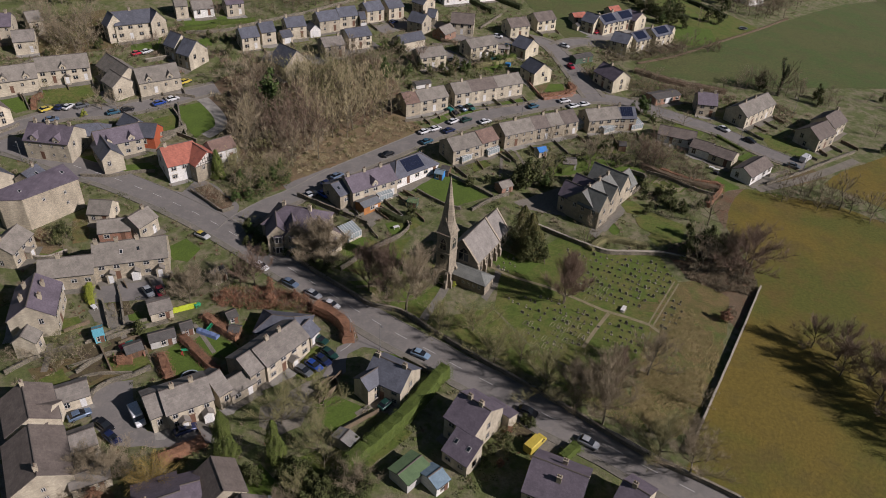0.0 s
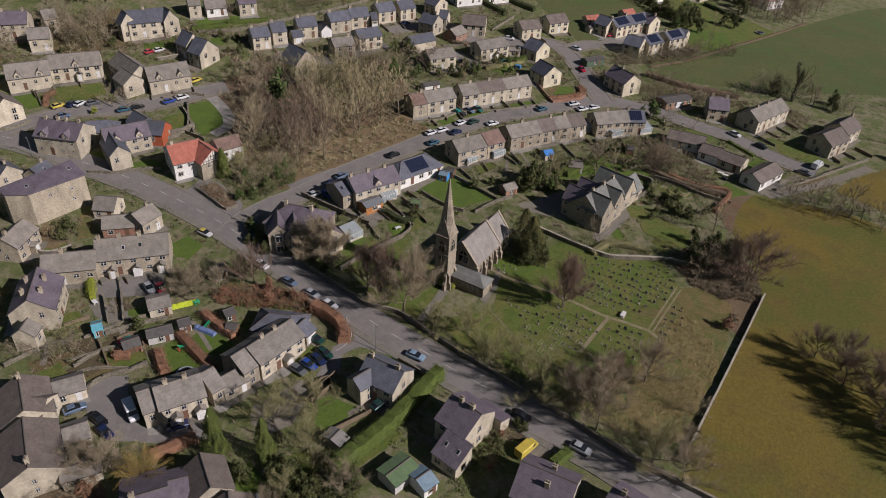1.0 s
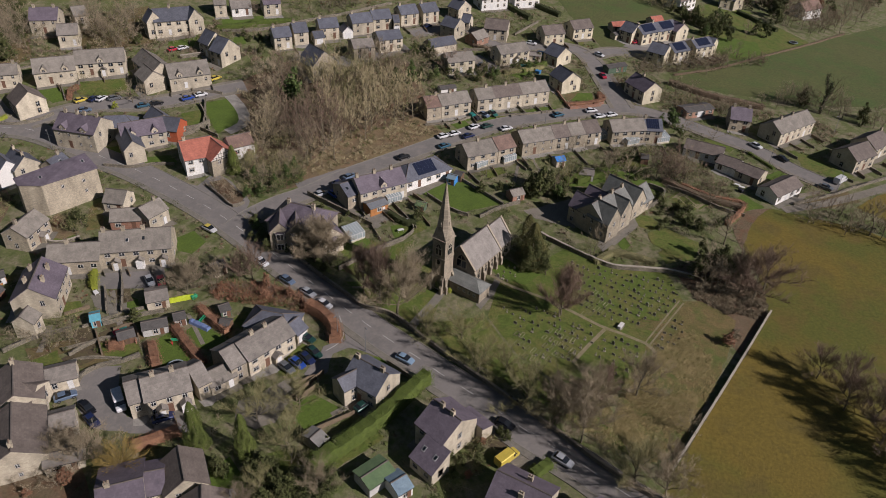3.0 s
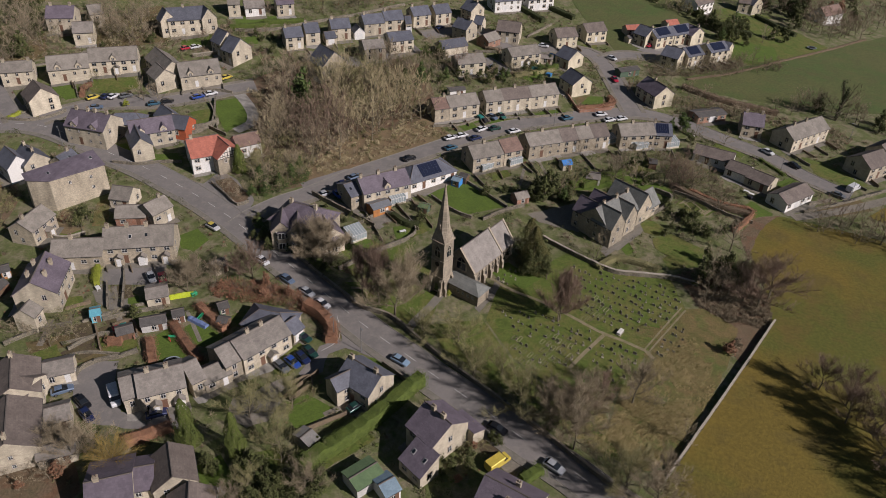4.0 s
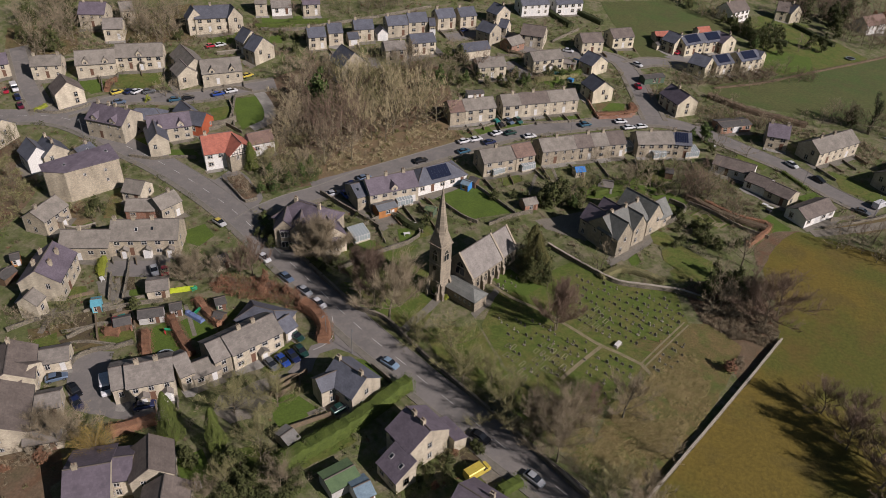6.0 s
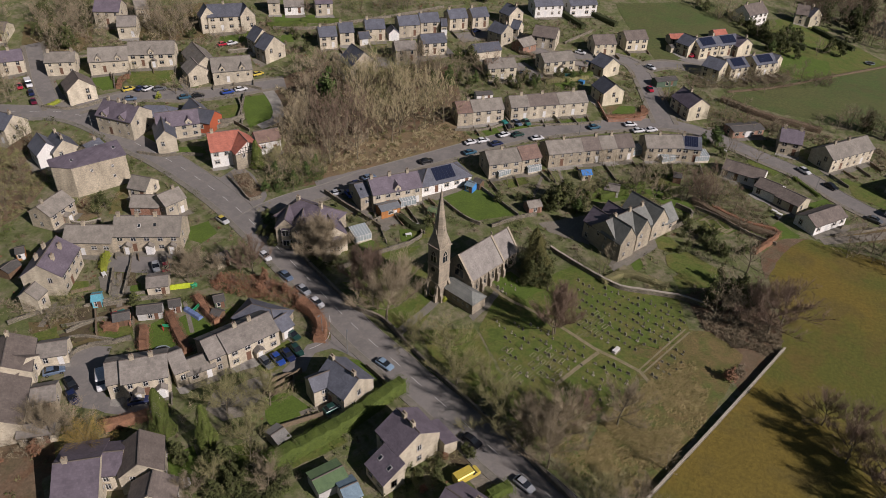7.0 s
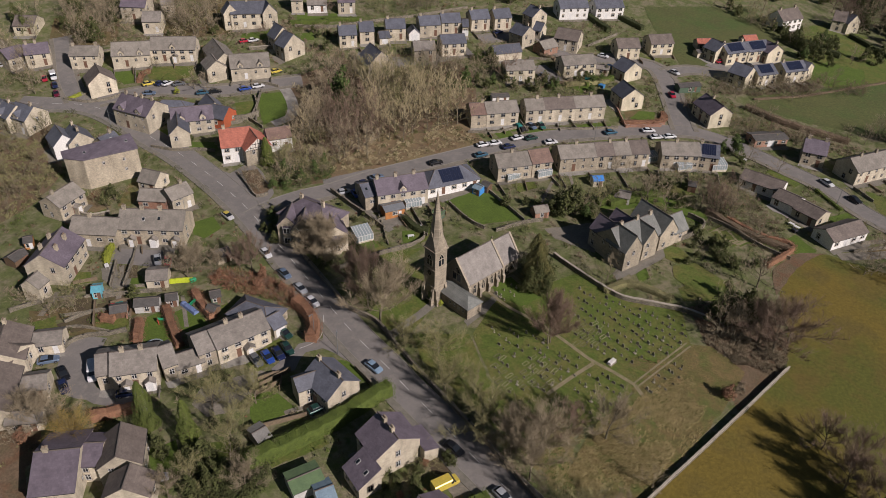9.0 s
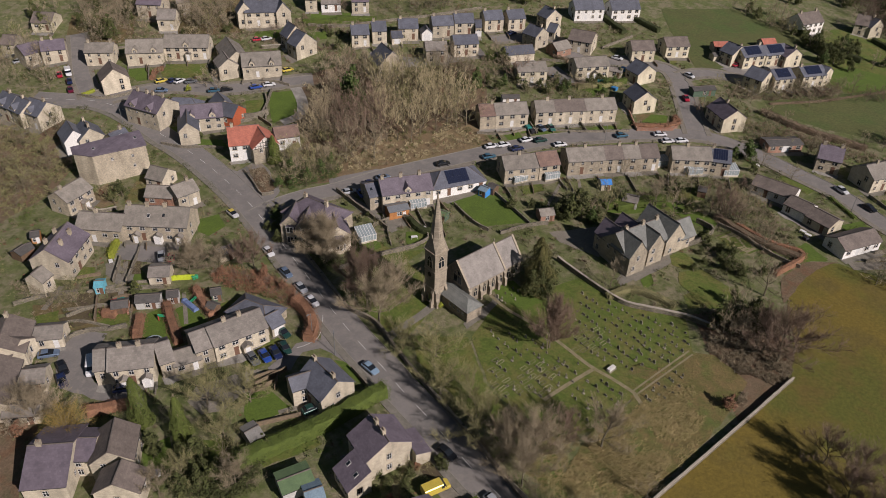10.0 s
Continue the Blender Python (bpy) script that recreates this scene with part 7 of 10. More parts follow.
# houses below the yard
h = house(-69.9, 89.2, -57.9, 9.7, 8.6, 4.3, 6.9, wall='pale', roof='brown2', chimneys=(0.03,), label='pale stone farmhouse with dark brown roof')
wing(h, 1.6, 1.9, 57.0, 4.2, 6.0, 4.0, 6.0, wall='pale', roof='brown2')
house(-63.6, 78.3, -59.2, 11.7, 9.5, 4.5, 7.3, wall='pale', roof='brown2', chimneys=(0.95,), label='long pale stone barn house with dark roof', few=True)
house(-65.3, 95.6, 28.9, 5.5, 5.0, 2.6, 4.0, wall='pale', roof='grey', chimneys=(), label='low stone outbuilding of the farm yard')
house(-59.7, 84.5, 30.6, 5.5, 5.0, 2.6, 4.0, wall='pale', roof='grey', chimneys=(), label='long low stone shed with grey roof')
house(-55.1, 77.4, 27.1, 6.2, 4.0, 2.4, 3.4, wall='pale', roof='grey', chimneys=(), label='low lean stone store with grey roof')
h = house(-40.7, 70.0, 25.8, 7.1, 13.0, 3.9, 6.8, wall='pale', roof='purple', chimneys=(0.2,), label='large house with a broad purple roof beside a willow', few=True)
wing(h, 4.3, 1.8, -4.3, 4.9, 7.0, 4.2, 5.8, wall='pale', roof='purple')
wing(h, 9.7, 0.9, -86.1, 7.4, 7.0, 4.5, 7.1, wall='pale', roof='brown2')
wing(h, 12.2, -6.5, -95.0, 4.8, 7.4, 4.0, 6.4, wall='pale', roof='brown2')
h = house(24.6, 77.8, -24.1, 9.7, 9.5, 4.5, 7.9, wall='pale', roof='purple', chim2=True, chimneys=(0.55,), label='stone house with purple slates beside the road')
house(37.0, 74.6, -38.7, 4.7, 9.0, 4.3, 7.3, wall='pale', roof='purple', chimneys=(0.4,), label='stone house at the roadside with purple slates')

# sheds and garden buildings
house(-0.9, 80.9, 46.8, 5.6, 4.6, 2.4, 3.0, chimneys=(), few=True, wall='shedwhite', roof='green', label='white garden workshop with a green felt roof')
house(3.5, 79.4, 43.2, 3.0, 4.4, 2.4, 3.2, chimneys=(), few=True, wall='white', roof='bluefelt', label='white shed with a faded blue roof')
house(-67.0, 112.4, 28.9, 1.9, 3.0, 2.0, 2.6, chimneys=(), few=True, wall='aqua', roof='aqua', label='small turquoise garden shed')
house(-56.9, 120.8, 27.4, 4.6, 5.0, 2.4, 3.4, chimneys=(), few=True, wall='pale', roof='grey', label='stone garage with grey slates in a garden')
house(-53.7, 112.0, 26.6, 5.1, 3.0, 2.0, 2.8, chimneys=(), few=True, wall='shedwhite', roof='felt', label='white glazed garden shed')
house(-49.6, 115.2, 30.5, 2.4, 2.6, 2.0, 2.7, chimneys=(), few=True, wall='shedwhite', roof='felt', label='small white garden shed')
house(-41.1, 119.2, 37.3, 2.2, 2.6, 2.0, 2.7, chimneys=(), few=True, wall='shedgreen', roof='felt', label='dark green garden shed')
house(-39.3, 115.1, -7.4, 2.2, 2.2, 1.6, 2.2, chimneys=(), few=True, wall='shedbrown', roof='felt', label='small weathered garden shed')
house(-58.4, 108.4, 34.2, 3.3, 3.0, 1.8, 2.4, chimneys=(), few=True, wall='shedbrown', roof='felt', label='brown timber shed beside a vegetable plot')
house(-94.4, 122.5, 39.4, 1.9, 3.0, 2.0, 2.6, chimneys=(), few=True, wall='orange', roof='felt', label='orange timber garden shed')
house(-92.1, 117.7, 63.9, 1.6, 3.0, 2.0, 2.6, chimneys=(), few=True, wall='shedbrown', roof='felt', label='brown timber garden shed')
house(-92.5, 115.9, 85.1, 3.2, 3.4, 2.0, 2.8, chimneys=(), few=True, wall='shedbrown', roof='felt', label='timber garden shed with felt roof')
house(4.0, 181.4, -18.9, 2.4, 2.8, 2.0, 2.5, chimneys=(), few=True, wall='blue', roof='bluefelt', label='bright blue garden shed')
house(5.7, 183.4, -19.0, 2.3, 2.6, 2.0, 2.5, chimneys=(), few=True, wall='shedbrown', roof='felt', label='brown garden shed beside a blue one')
house(22.1, 176.7, 33.7, 3.9, 3.4, 2.0, 3.0, chimneys=(), few=True, wall='brick', roof='brown', label='reddish garden shed with tiled roof')
house(34.7, 196.9, 26.1, 2.9, 3.0, 2.0, 2.8, chimneys=(), few=True, wall='pale', roof='blue', label='garden shed with a bright blue roof')
house(42.7, 191.3, -3.3, 4.0, 4.0, 2.0, 2.7, chimneys=(), few=True, wall='shedwhite', roof='grey', label='pale garden shed with grey roof')
house(-3.2, 166.9, -12.4, 2.5, 2.4, 1.8, 2.3, chimneys=(), few=True, wall='shedgreen', roof='green', label='green garden shed beside a path')
house(-47.4, 132.8, 52.3, 3.4, 3.0, 2.2, 3.2, chimneys=(), few=True, wall='pale', roof='felt', label='ruined stone shed beside the road')
house(60.9, 298.2, 36.4, 4.4, 3.0, 2.0, 2.6, chimneys=(), few=True, wall='pale', roof='felt', label='small shed beside the field')
house(61.0, 203.3, -2.6, 2.2, 3.0, 2.0, 2.6, chimneys=(), few=True, wall='shedbrown', roof='felt', label='brown shed at the garden end')
house(57.4, 266.6, 31.6, 8.4, 3.6, 2.2, 2.8, chimneys=(), few=True, wall='shedgreen', roof='felt', label='pale green shed near the junction')
house(-2.6, 233.9, 27.7, 5.7, 3.0, 2.2, 2.6, chimneys=(), few=True, wall='white', roof='felt', label='long white garden building')
house(27.1, 267.2, -1.3, 5.2, 3.2, 2.2, 3.0, chimneys=(), few=True, wall='pale', roof='grey', label='garden shed behind a cream house')
house(-12.9, 87.2, 58.5, 2.6, 4.0, 2.2, 2.8, chimneys=(), few=True, wall='pale', roof='concrete', label='concrete-roofed garage among shrubs')

# cars and vans
car(0.3, 110.6, -26.4, 'skyblue')
car(21.6, 96.1, -26.1, 'black')
car(32.4, 89.1, -32.7, 'silver')
car(-55.2, 148.7, -28.7, 'yellowtop')
car(-30.5, 132.0, -32.9, 'steel')
car(-24.6, 128.3, -33.0, 'silver')
car(-20.1, 125.0, -33.0, 'white')
car(-38.4, 137.7, -35.4, 'white')
car(-23.2, 104.7, -35.9, 'grey')
car(-21.4, 106.3, -36.7, 'blue')
car(-19.8, 107.9, -38.6, 'navy')
car(-18.7, 109.8, -39.0, 'darkgreen')
car(-21.3, 113.8, -28.0, 'darkgreen')
car(-52.1, 91.5, -54.0, 'white', kind='van')
car(-42.4, 89.0, 30.1, 'navy')
car(-57.3, 89.3, -34.2, 'black')
car(-62.7, 91.5, 36.4, 'steel')
car(-25.5, 73.8, 40.0, 'silver')
car(-55.0, 86.5, -36.7, 'navy')
car(-0.9, 205.5, 40.3, 'white')
car(2.4, 207.6, 38.1, 'white')
car(8.2, 212.9, 45.8, 'white')
car(12.3, 214.3, 38.3, 'darkgreen')
car(10.9, 221.1, -42.7, 'steel')
car(13.8, 222.5, -55.3, 'green')
car(18.5, 214.0, 32.9, 'white')
car(6.8, 207.0, 39.2, 'navy')
car(-0.0, 199.8, 42.5, 'teal')
car(35.4, 226.5, 34.7, 'teal')
car(46.7, 232.0, 22.2, 'white')
car(49.4, 228.8, 29.0, 'white')
car(53.4, 230.7, 29.1, 'white')
car(52.6, 259.7, -71.1, 'red')
car(99.1, 220.2, -49.7, 'white')
car(105.6, 213.4, -46.1, 'black')
car(120.2, 203.3, 42.0, 'white', kind='van')
car(114.4, 198.4, -33.0, 'grey')
car(-116.4, 204.1, 53.7, 'yellow')
car(-112.8, 205.7, 74.3, 'navy')
car(-110.6, 206.2, 74.0, 'white')
car(-106.9, 207.2, 42.3, 'grey')
car(-84.6, 211.6, 44.6, 'blue')
car(-81.3, 214.5, 41.9, 'white')
car(-93.0, 206.9, 38.9, 'black')
car(-96.4, 204.8, 35.1, 'teal')
car(-112.7, 198.9, 27.0, 'steel')
car(-149.3, 197.9, -43.0, 'white', kind='van')
car(-151.2, 195.8, -42.7, 'red')
car(-145.1, 193.4, -45.3, 'navy')
car(-141.1, 189.1, -44.0, 'maroon')
car(-170.8, 198.7, 65.4, 'silver')
car(-61.5, 127.0, -50.7, 'silver')
car(-58.9, 127.2, -58.9, 'red')
car(-11.5, 191.4, 41.6, 'black')
car(-31.1, 168.9, 41.2, 'silver')
car(-27.7, 169.2, -45.5, 'blue')
car(-27.3, 174.8, 39.9, 'navy')
car(-25.1, 178.6, 50.1, 'steel')
car(22.2, 88.3, 47.0, 'yellow', 'van')
car(68.7, 295.8, 44.5, 'red')
car(78.6, 297.6, 47.7, 'black')
car(8.2, 255.8, -17.3, 'steel')
car(12.9, 292.4, -41.4, 'silver')
car(26.1, 280.2, -12.0, 'white')
car(-15.0, 283.0, 54.3, 'navy')
car(-97.6, 242.1, 50.2, 'white')
car(-100.3, 240.5, 48.1, 'red')
car(-80.1, 225.3, 55.9, 'yellow')
car(52.5, 277.9, -40.0, 'white')
car(-5.9, 97.1, 51.1, 'darkgreen')
car(-87.1, 196.5, 37.5, 'white')

# walls, hedges and fences
stone_wall([(50.9, 87.5), (52.6, 90.2), (58.5, 99.5), (70.0, 117.7), (82.5, 137.9)], 0.94, 0.35, cap=True)
stone_wall([(65.4, 72.8), (52.9, 80.9), (45.6, 84.9), (39.7, 89.1), (31.3, 96.0), (22.0, 103.2), (11.7, 110.9), (3.3, 117.6), (-4.4, 123.9), (-11.4, 125.8), (-16.4, 129.7), (-25.4, 136.7), (-35.4, 145.2), (-43.8, 151.7)], 1.02, 0.45)
stone_wall([(28.9, 160.4), (35.5, 155.8), (45.3, 150.0), (50.8, 149.4), (60.2, 149.7), (66.7, 148.1)], 1.1, 0.5, cap=True)
stone_wall([(12.8, 165.7), (19.1, 171.6), (23.5, 174.3)], 0.85, 0.4)
stone_wall([(-19.6, 138.0), (-13.2, 145.8), (-6.0, 152.6)], 1.02, 0.4)
stone_wall([(-34.7, 168.4), (-23.4, 161.9), (-14.7, 156.9)], 1.27, 0.4)
stone_wall([(3.9, 185.1), (11.2, 179.0), (19.0, 172.4)], 0.85, 0.3)
stone_wall([(-2.4, 173.8), (4.9, 167.8), (9.7, 165.8)], 0.85, 0.3)
stone_wall([(-94.4, 172.7), (-86.7, 173.0), (-81.1, 175.5), (-75.5, 176.5)], 0.68, 0.4)
stone_wall([(-136.9, 187.7), (-128.2, 188.7), (-122.9, 192.6), (-121.0, 195.8)], 0.77, 0.4)
stone_wall([(-62.2, 95.2), (-62.4, 97.5), (-60.3, 100.1), (-56.4, 102.1), (-53.8, 104.3)], 0.85, 0.4)
stone_wall([(-71.1, 109.6), (-77.6, 105.5), (-81.2, 101.2)], 0.85, 0.4)
stone_wall([(-67.8, 102.2), (-63.3, 107.6), (-55.9, 108.3)], 0.77, 0.4)
stone_wall([(-70.5, 123.6), (-66.1, 115.4)], 0.94, 0.3)
stone_wall([(-67.2, 125.4), (-63.1, 116.1)], 0.94, 0.3)
stone_wall([(-65.3, 111.8), (-59.7, 115.3), (-54.4, 117.9)], 0.85, 0.3)
stone_wall([(-78.6, 191.5), (-74.7, 197.4), (-78.9, 212.0)], 1.02, 0.4)
stone_wall([(-88.5, 257.7), (-76.6, 261.4), (-65.9, 269.7), (-49.2, 283.0), (-31.9, 299.3)], 0.85, 0.4)
stone_wall([(71.2, 238.0), (76.4, 238.4)], 0.77, 0.3)
stone_wall([(39.0, 232.5), (46.6, 235.1), (51.4, 238.9)], 0.77, 0.3, mat='brick')
stone_wall([(-7.3, 211.5), (1.4, 214.5), (8.1, 219.8), (24.3, 225.0), (37.2, 230.8)], 0.68, 0.3)
stone_wall([(104.4, 191.8), (111.5, 195.2)], 0.85, 0.3)
stone_wall([(-20.4, 96.9), (-15.5, 104.8)], 1.02, 0.2, mat='timber')
stone_wall([(-15.8, 88.6), (-7.3, 95.2)], 0.85, 0.2, mat='timber')
stone_wall([(-87.3, 213.5), (-80.9, 217.0), (-74.9, 216.7)], 0.85, 0.3)
stone_wall([(-76.2, 196.4), (-68.1, 192.4)], 1.02, 0.3)
stone_wall([(55.2, 180.8), (58.8, 177.6), (64.8, 185.9), (60.4, 189.2)], 1.36, 0.4)
stone_wall([(101.8, 187.2), (116.2, 195.5), (125.4, 201.7), (139.8, 210.8)], 0.68, 0.5)
hedge([(-12.5, 81.4), (-8.8, 85.6), (-4.9, 90.3), (-0.8, 95.7), (2.4, 101.2), (5.4, 105.7)], 2.9, 3.3, 'green')
hedge([(-23.4, 123.6), (-19.8, 121.5), (-16.1, 117.6), (-15.1, 113.6)], 2.6, 2.8, 'rust')
hedge([(-52.7, 107.5), (-49.3, 101.7)], 2.0, 1.8, 'rust')
hedge([(-49.7, 112.8), (-44.9, 107.9), (-40.2, 103.6)], 2.0, 1.8, 'rust')
hedge([(-46.8, 119.6), (-42.7, 116.2), (-38.4, 113.4)], 2.0, 1.9, 'rust')
hedge([(-44.9, 81.8), (-41.8, 84.0), (-38.5, 86.5)], 2.0, 2.0, 'rust')
hedge([(-75.1, 127.6), (-72.5, 122.6)], 1.3, 1.7, 'lime')
hedge([(26.8, 85.2), (29.9, 88.2)], 2.2, 1.8, 'green')
hedge([(36.3, 186.9), (42.8, 192.1), (51.4, 196.6)], 2.0, 2.0, 'green')
hedge([(23.9, 179.9), (29.3, 181.8), (33.2, 184.1)], 2.5, 1.6, 'green')
hedge([(47.5, 237.8), (51.5, 242.2), (50.2, 245.1)], 1.6, 1.2, 'rust')
hedge([(-80.5, 266.3), (-66.6, 271.9)], 2.0, 1.6, 'green')
hedge([(-91.2, 259.1), (-77.9, 265.2)], 1.8, 1.6, 'green')
hedge([(24.4, 321.4), (37.9, 311.9)], 2.5, 2.0, 'dark')
hedge([(15.1, 314.2), (25.3, 303.6)], 2.5, 2.0, 'dark')
hedge([(87.8, 349.2), (101.8, 332.0), (115.2, 325.3)], 2.5, 2.4, 'dark')
hedge([(123.1, 353.8), (136.7, 336.0)], 2.0, 2.0, 'dark')
hedge([(16.5, 252.6), (30.4, 260.7)], 1.8, 1.6, 'olive')
hedge([(65.5, 193.4), (74.2, 186.7), (85.8, 182.5)], 2.0, 1.6, 'twig')
hedge([(42.6, 150.5), (48.2, 155.2), (57.8, 152.7)], 1.8, 1.4, 'olive')
hedge([(80.2, 269.3), (98.4, 280.9), (119.0, 298.7), (148.2, 325.2), (172.2, 350.0)], 0.9, 0.7, 'twig')
hedge([(77.3, 261.3), (90.3, 254.4), (108.7, 249.6)], 2.4, 2.0, 'twig')
hedge([(-58.0, 106.1), (-60.8, 105.5)], 1.8, 1.8, 'rust')
hedge([(-135.3, 188.1), (-133.8, 191.7)], 1.2, 1.2, 'lime')
hedge([(-55.3, 179.7), (-56.0, 188.8)], 2.0, 2.0, 'olive')

# trees
tree(-3.3, 123.8, 'bare', 17)
tree(-7.7, 127.9, 'purple', 16)
tree(-23.6, 139.3, 'bare', 13)
tree(-26.6, 142.1, 'bare', 11)
tree(-30.3, 144.8, 'bare', 9)
tree(-12.2, 131.0, 'purple', 13)
tree(33.0, 129.3, 'purple', 14)
tree(33.4, 129.9, 'purple', 13)
tree(31.5, 98.2, 'bare', 11)
tree(31.4, 100.9, 'bare', 10)
tree(52.1, 89.7, 'bare', 8)
tree(40.6, 104.9, 'purple', 10)
tree(56.9, 99.2, 'bare', 6)
tree(11.6, 118.9, 'olive', 9)
tree(21.6, 110.6, 'olive', 8)
tree(79.7, 142.6, 'oak', 13.5)
tree(83.0, 146.2, 'oak', 13)
tree(76.6, 144.4, 'oak', 12)
tree(77.4, 164.4, 'bare', 11)
tree(70.0, 153.2, 'bare', 9)
tree(26.6, 148.1, 'yew', 12)
tree(25.4, 154.3, 'yew', 10)
tree(27.9, 146.1, 'evergreen', 9)
tree(41.6, 153.2, 'pollard', 6)
tree(71.5, 151.4, 'evergreen', 8)
tree(75.0, 155.4, 'evergreen', 7)
tree(70.0, 158.4, 'evergreen', 6)
tree(68.7, 175.9, 'evergreen', 6)
tree(29.2, 183.2, 'evergreen', 8)
tree(33.3, 182.7, 'olive', 11)
tree(27.7, 182.8, 'olive', 9)
tree(37.2, 185.1, 'olive', 9)
tree(49.3, 192.4, 'bare', 9)
tree(54.3, 189.2, 'bare', 9)
tree(58.0, 204.0, 'bare', 8)
tree(68.2, 191.7, 'purple', 10)
tree(70.8, 191.1, 'bare', 9)
tree(66.3, 194.2, 'purple', 9)
tree(76.4, 191.6, 'bare', 8)
tree(77.2, 183.5, 'bare', 7)
tree(118.8, 175.4, 'bare', 12)
tree(125.9, 170.9, 'bare', 9)
tree(86.8, 117.8, 'oak', 9.5)
tree(91.2, 114.2, 'oak', 10.5)
tree(89.6, 109.4, 'oak', 10.5)
tree(94.8, 107.4, 'oak', 11.8)
tree(94.0, 101.6, 'oak', 11.8)
tree(99.2, 100.4, 'oak', 12)
tree(97.8, 94.4, 'oak', 12)
tree(103.0, 93.2, 'oak', 12)
tree(102.0, 87.0, 'oak', 12)
tree(129.4, 251.7, 'ivy', 15)
tree(123.5, 255.7, 'bare', 9)
tree(113.8, 251.3, 'bare', 7)
tree(108.0, 250.7, 'bare', 6)
tree(118.0, 257.0, 'bare', 8)
tree(137.9, 259.3, 'bare', 8)
tree(-25.4, 91.5, 'olive', 11)
tree(-17.6, 85.6, 'olive', 9)
tree(-18.0, 94.9, 'olive', 10)
tree(-44.3, 76.5, 'willow', 9.5)
tree(-52.2, 76.8, 'bare', 9)
tree(-56.0, 78.0, 'bare', 8)
tree(-51.1, 79.0, 'bare', 8)
tree(-33.4, 83.0, 'conifer', 12.5)
tree(-24.7, 82.9, 'conifer', 11)
tree(-28.3, 78.5, 'evergreen', 6)
tree(-20.6, 80.0, 'evergreen', 6)
tree(-19.7, 75.5, 'olive', 7)
tree(-10.3, 77.3, 'bare', 8)
tree(-21.7, 71.7, 'bare', 7)
tree(-16.0, 75.0, 'evergreen', 6)
tree(-16.1, 82.1, 'olive', 6)
tree(-38.6, 131.2, 'purple', 11)
tree(-41.7, 131.0, 'purple', 8)
tree(-34.6, 129.3, 'rust', 5)
tree(-51.1, 126.8, 'bare', 8)
tree(-54.1, 127.2, 'bare', 7)
tree(-46.0, 127.9, 'bare', 7)
tree(-43.9, 126.2, 'rust', 3.5)
tree(-34.0, 125.3, 'rust', 3.5)
tree(-28.4, 126.5, 'rust', 3.5)
tree(-57.3, 176.2, 'evergreen', 7)
tree(-51.1, 177.6, 'olive', 7)
tree(-44.4, 152.8, 'evergreen', 4)
tree(-38.0, 147.9, 'evergreen', 5)
tree(-33.6, 146.0, 'evergreen', 4)
tree(-45.5, 153.8, 'olive', 4)
tree(-86.7, 142.0, 'olive', 5)
tree(-88.3, 142.9, 'evergreen', 5)
tree(-92.4, 143.3, 'olive', 4)
tree(-48.9, 211.4, 'laurel', 16)
tree(-47.0, 208.4, 'laurel', 13)
tree(-15.4, 238.0, 'laurel', 9)
tree(-19.9, 233.5, 'evergreen', 8)
tree(-30.0, 238.6, 'olive', 8)
tree(-44.8, 179.1, 'olive', 7)
tree(-40.0, 177.2, 'olive', 7)
tree(104.3, 317.1, 'evergreen', 7)
tree(109.3, 325.8, 'evergreen', 7)
tree(109.4, 313.3, 'evergreen', 6)
tree(98.7, 327.2, 'evergreen', 8)
tree(129.5, 325.8, 'evergreen', 9)
tree(125.0, 326.9, 'evergreen', 8)
tree(139.6, 348.2, 'evergreen', 9)
tree(119.0, 320.8, 'bare', 8)
tree(109.7, 295.9, 'bare', 7)
tree(73.8, 267.0, 'bare', 6)
tree(78.6, 255.0, 'bare', 6)
tree(84.5, 254.7, 'bare', 6)
tree(93.2, 273.9, 'bare', 6)
tree(77.3, 226.4, 'bare', 6)
tree(85.5, 221.4, 'bare', 6)
tree(74.9, 221.3, 'evergreen', 5)
tree(71.3, 250.4, 'evergreen', 4)
tree(-1.6, 250.5, 'purple', 10)
tree(-4.3, 247.9, 'purple', 10)
tree(-8.0, 249.4, 'bare', 8)
tree(-80.2, 272.1, 'purple', 6)
tree(-77.9, 275.4, 'bare', 6)
tree(161.5, 372.4, 'rust', 10)
tree(169.5, 381.6, 'rust', 10)
tree(60.8, 221.8, 'bare', 6)
tree(53.0, 205.9, 'bare', 7)
tree(42.8, 203.3, 'bare', 6)
tree(39.3, 205.7, 'bare', 6)
tree(-104.3, 202.2, 'lime', 3)
tree(-85.6, 179.4, 'evergreen', 4)
tree(12.6, 177.9, 'evergreen', 4)
tree(-2.4, 164.9, 'olive', 5)
tree(-3.7, 161.9, 'evergreen', 4)
tree(13.6, 186.8, 'olive', 4)
tree(-59.0, 114.0, 'evergreen', 4)
tree(-73.9, 109.9, 'olive', 4)
tree(-71.6, 110.4, 'olive', 4)
tree(70.1, 125.9, 'rust', 4)
tree(-101.3, 224.8, 'bare', 7)
tree(-88.5, 218.7, 'bare', 6)
tree(-100.7, 206.6, 'bare', 7)
tree(-95.9, 206.7, 'bare', 7)
woodland([(-66.5, 226.5), (-61.5, 234.2), (-54.3, 231.7), (-49.7, 210.5), (-49.7, 193.6), (-54.2, 190.0), (-56.5, 205.0), (-59.5, 215.5)], 20, ('bare', 'bare', 'purple'), 8, 12, 3)
woodland([(-63.5, 235.2), (-42.6, 248.4), (-21.6, 247.4), (-15.9, 238.6), (-25.6, 228.0), (-52.1, 224.6)], 28, ('bare', 'olive', 'bare'), 7, 11, 4)
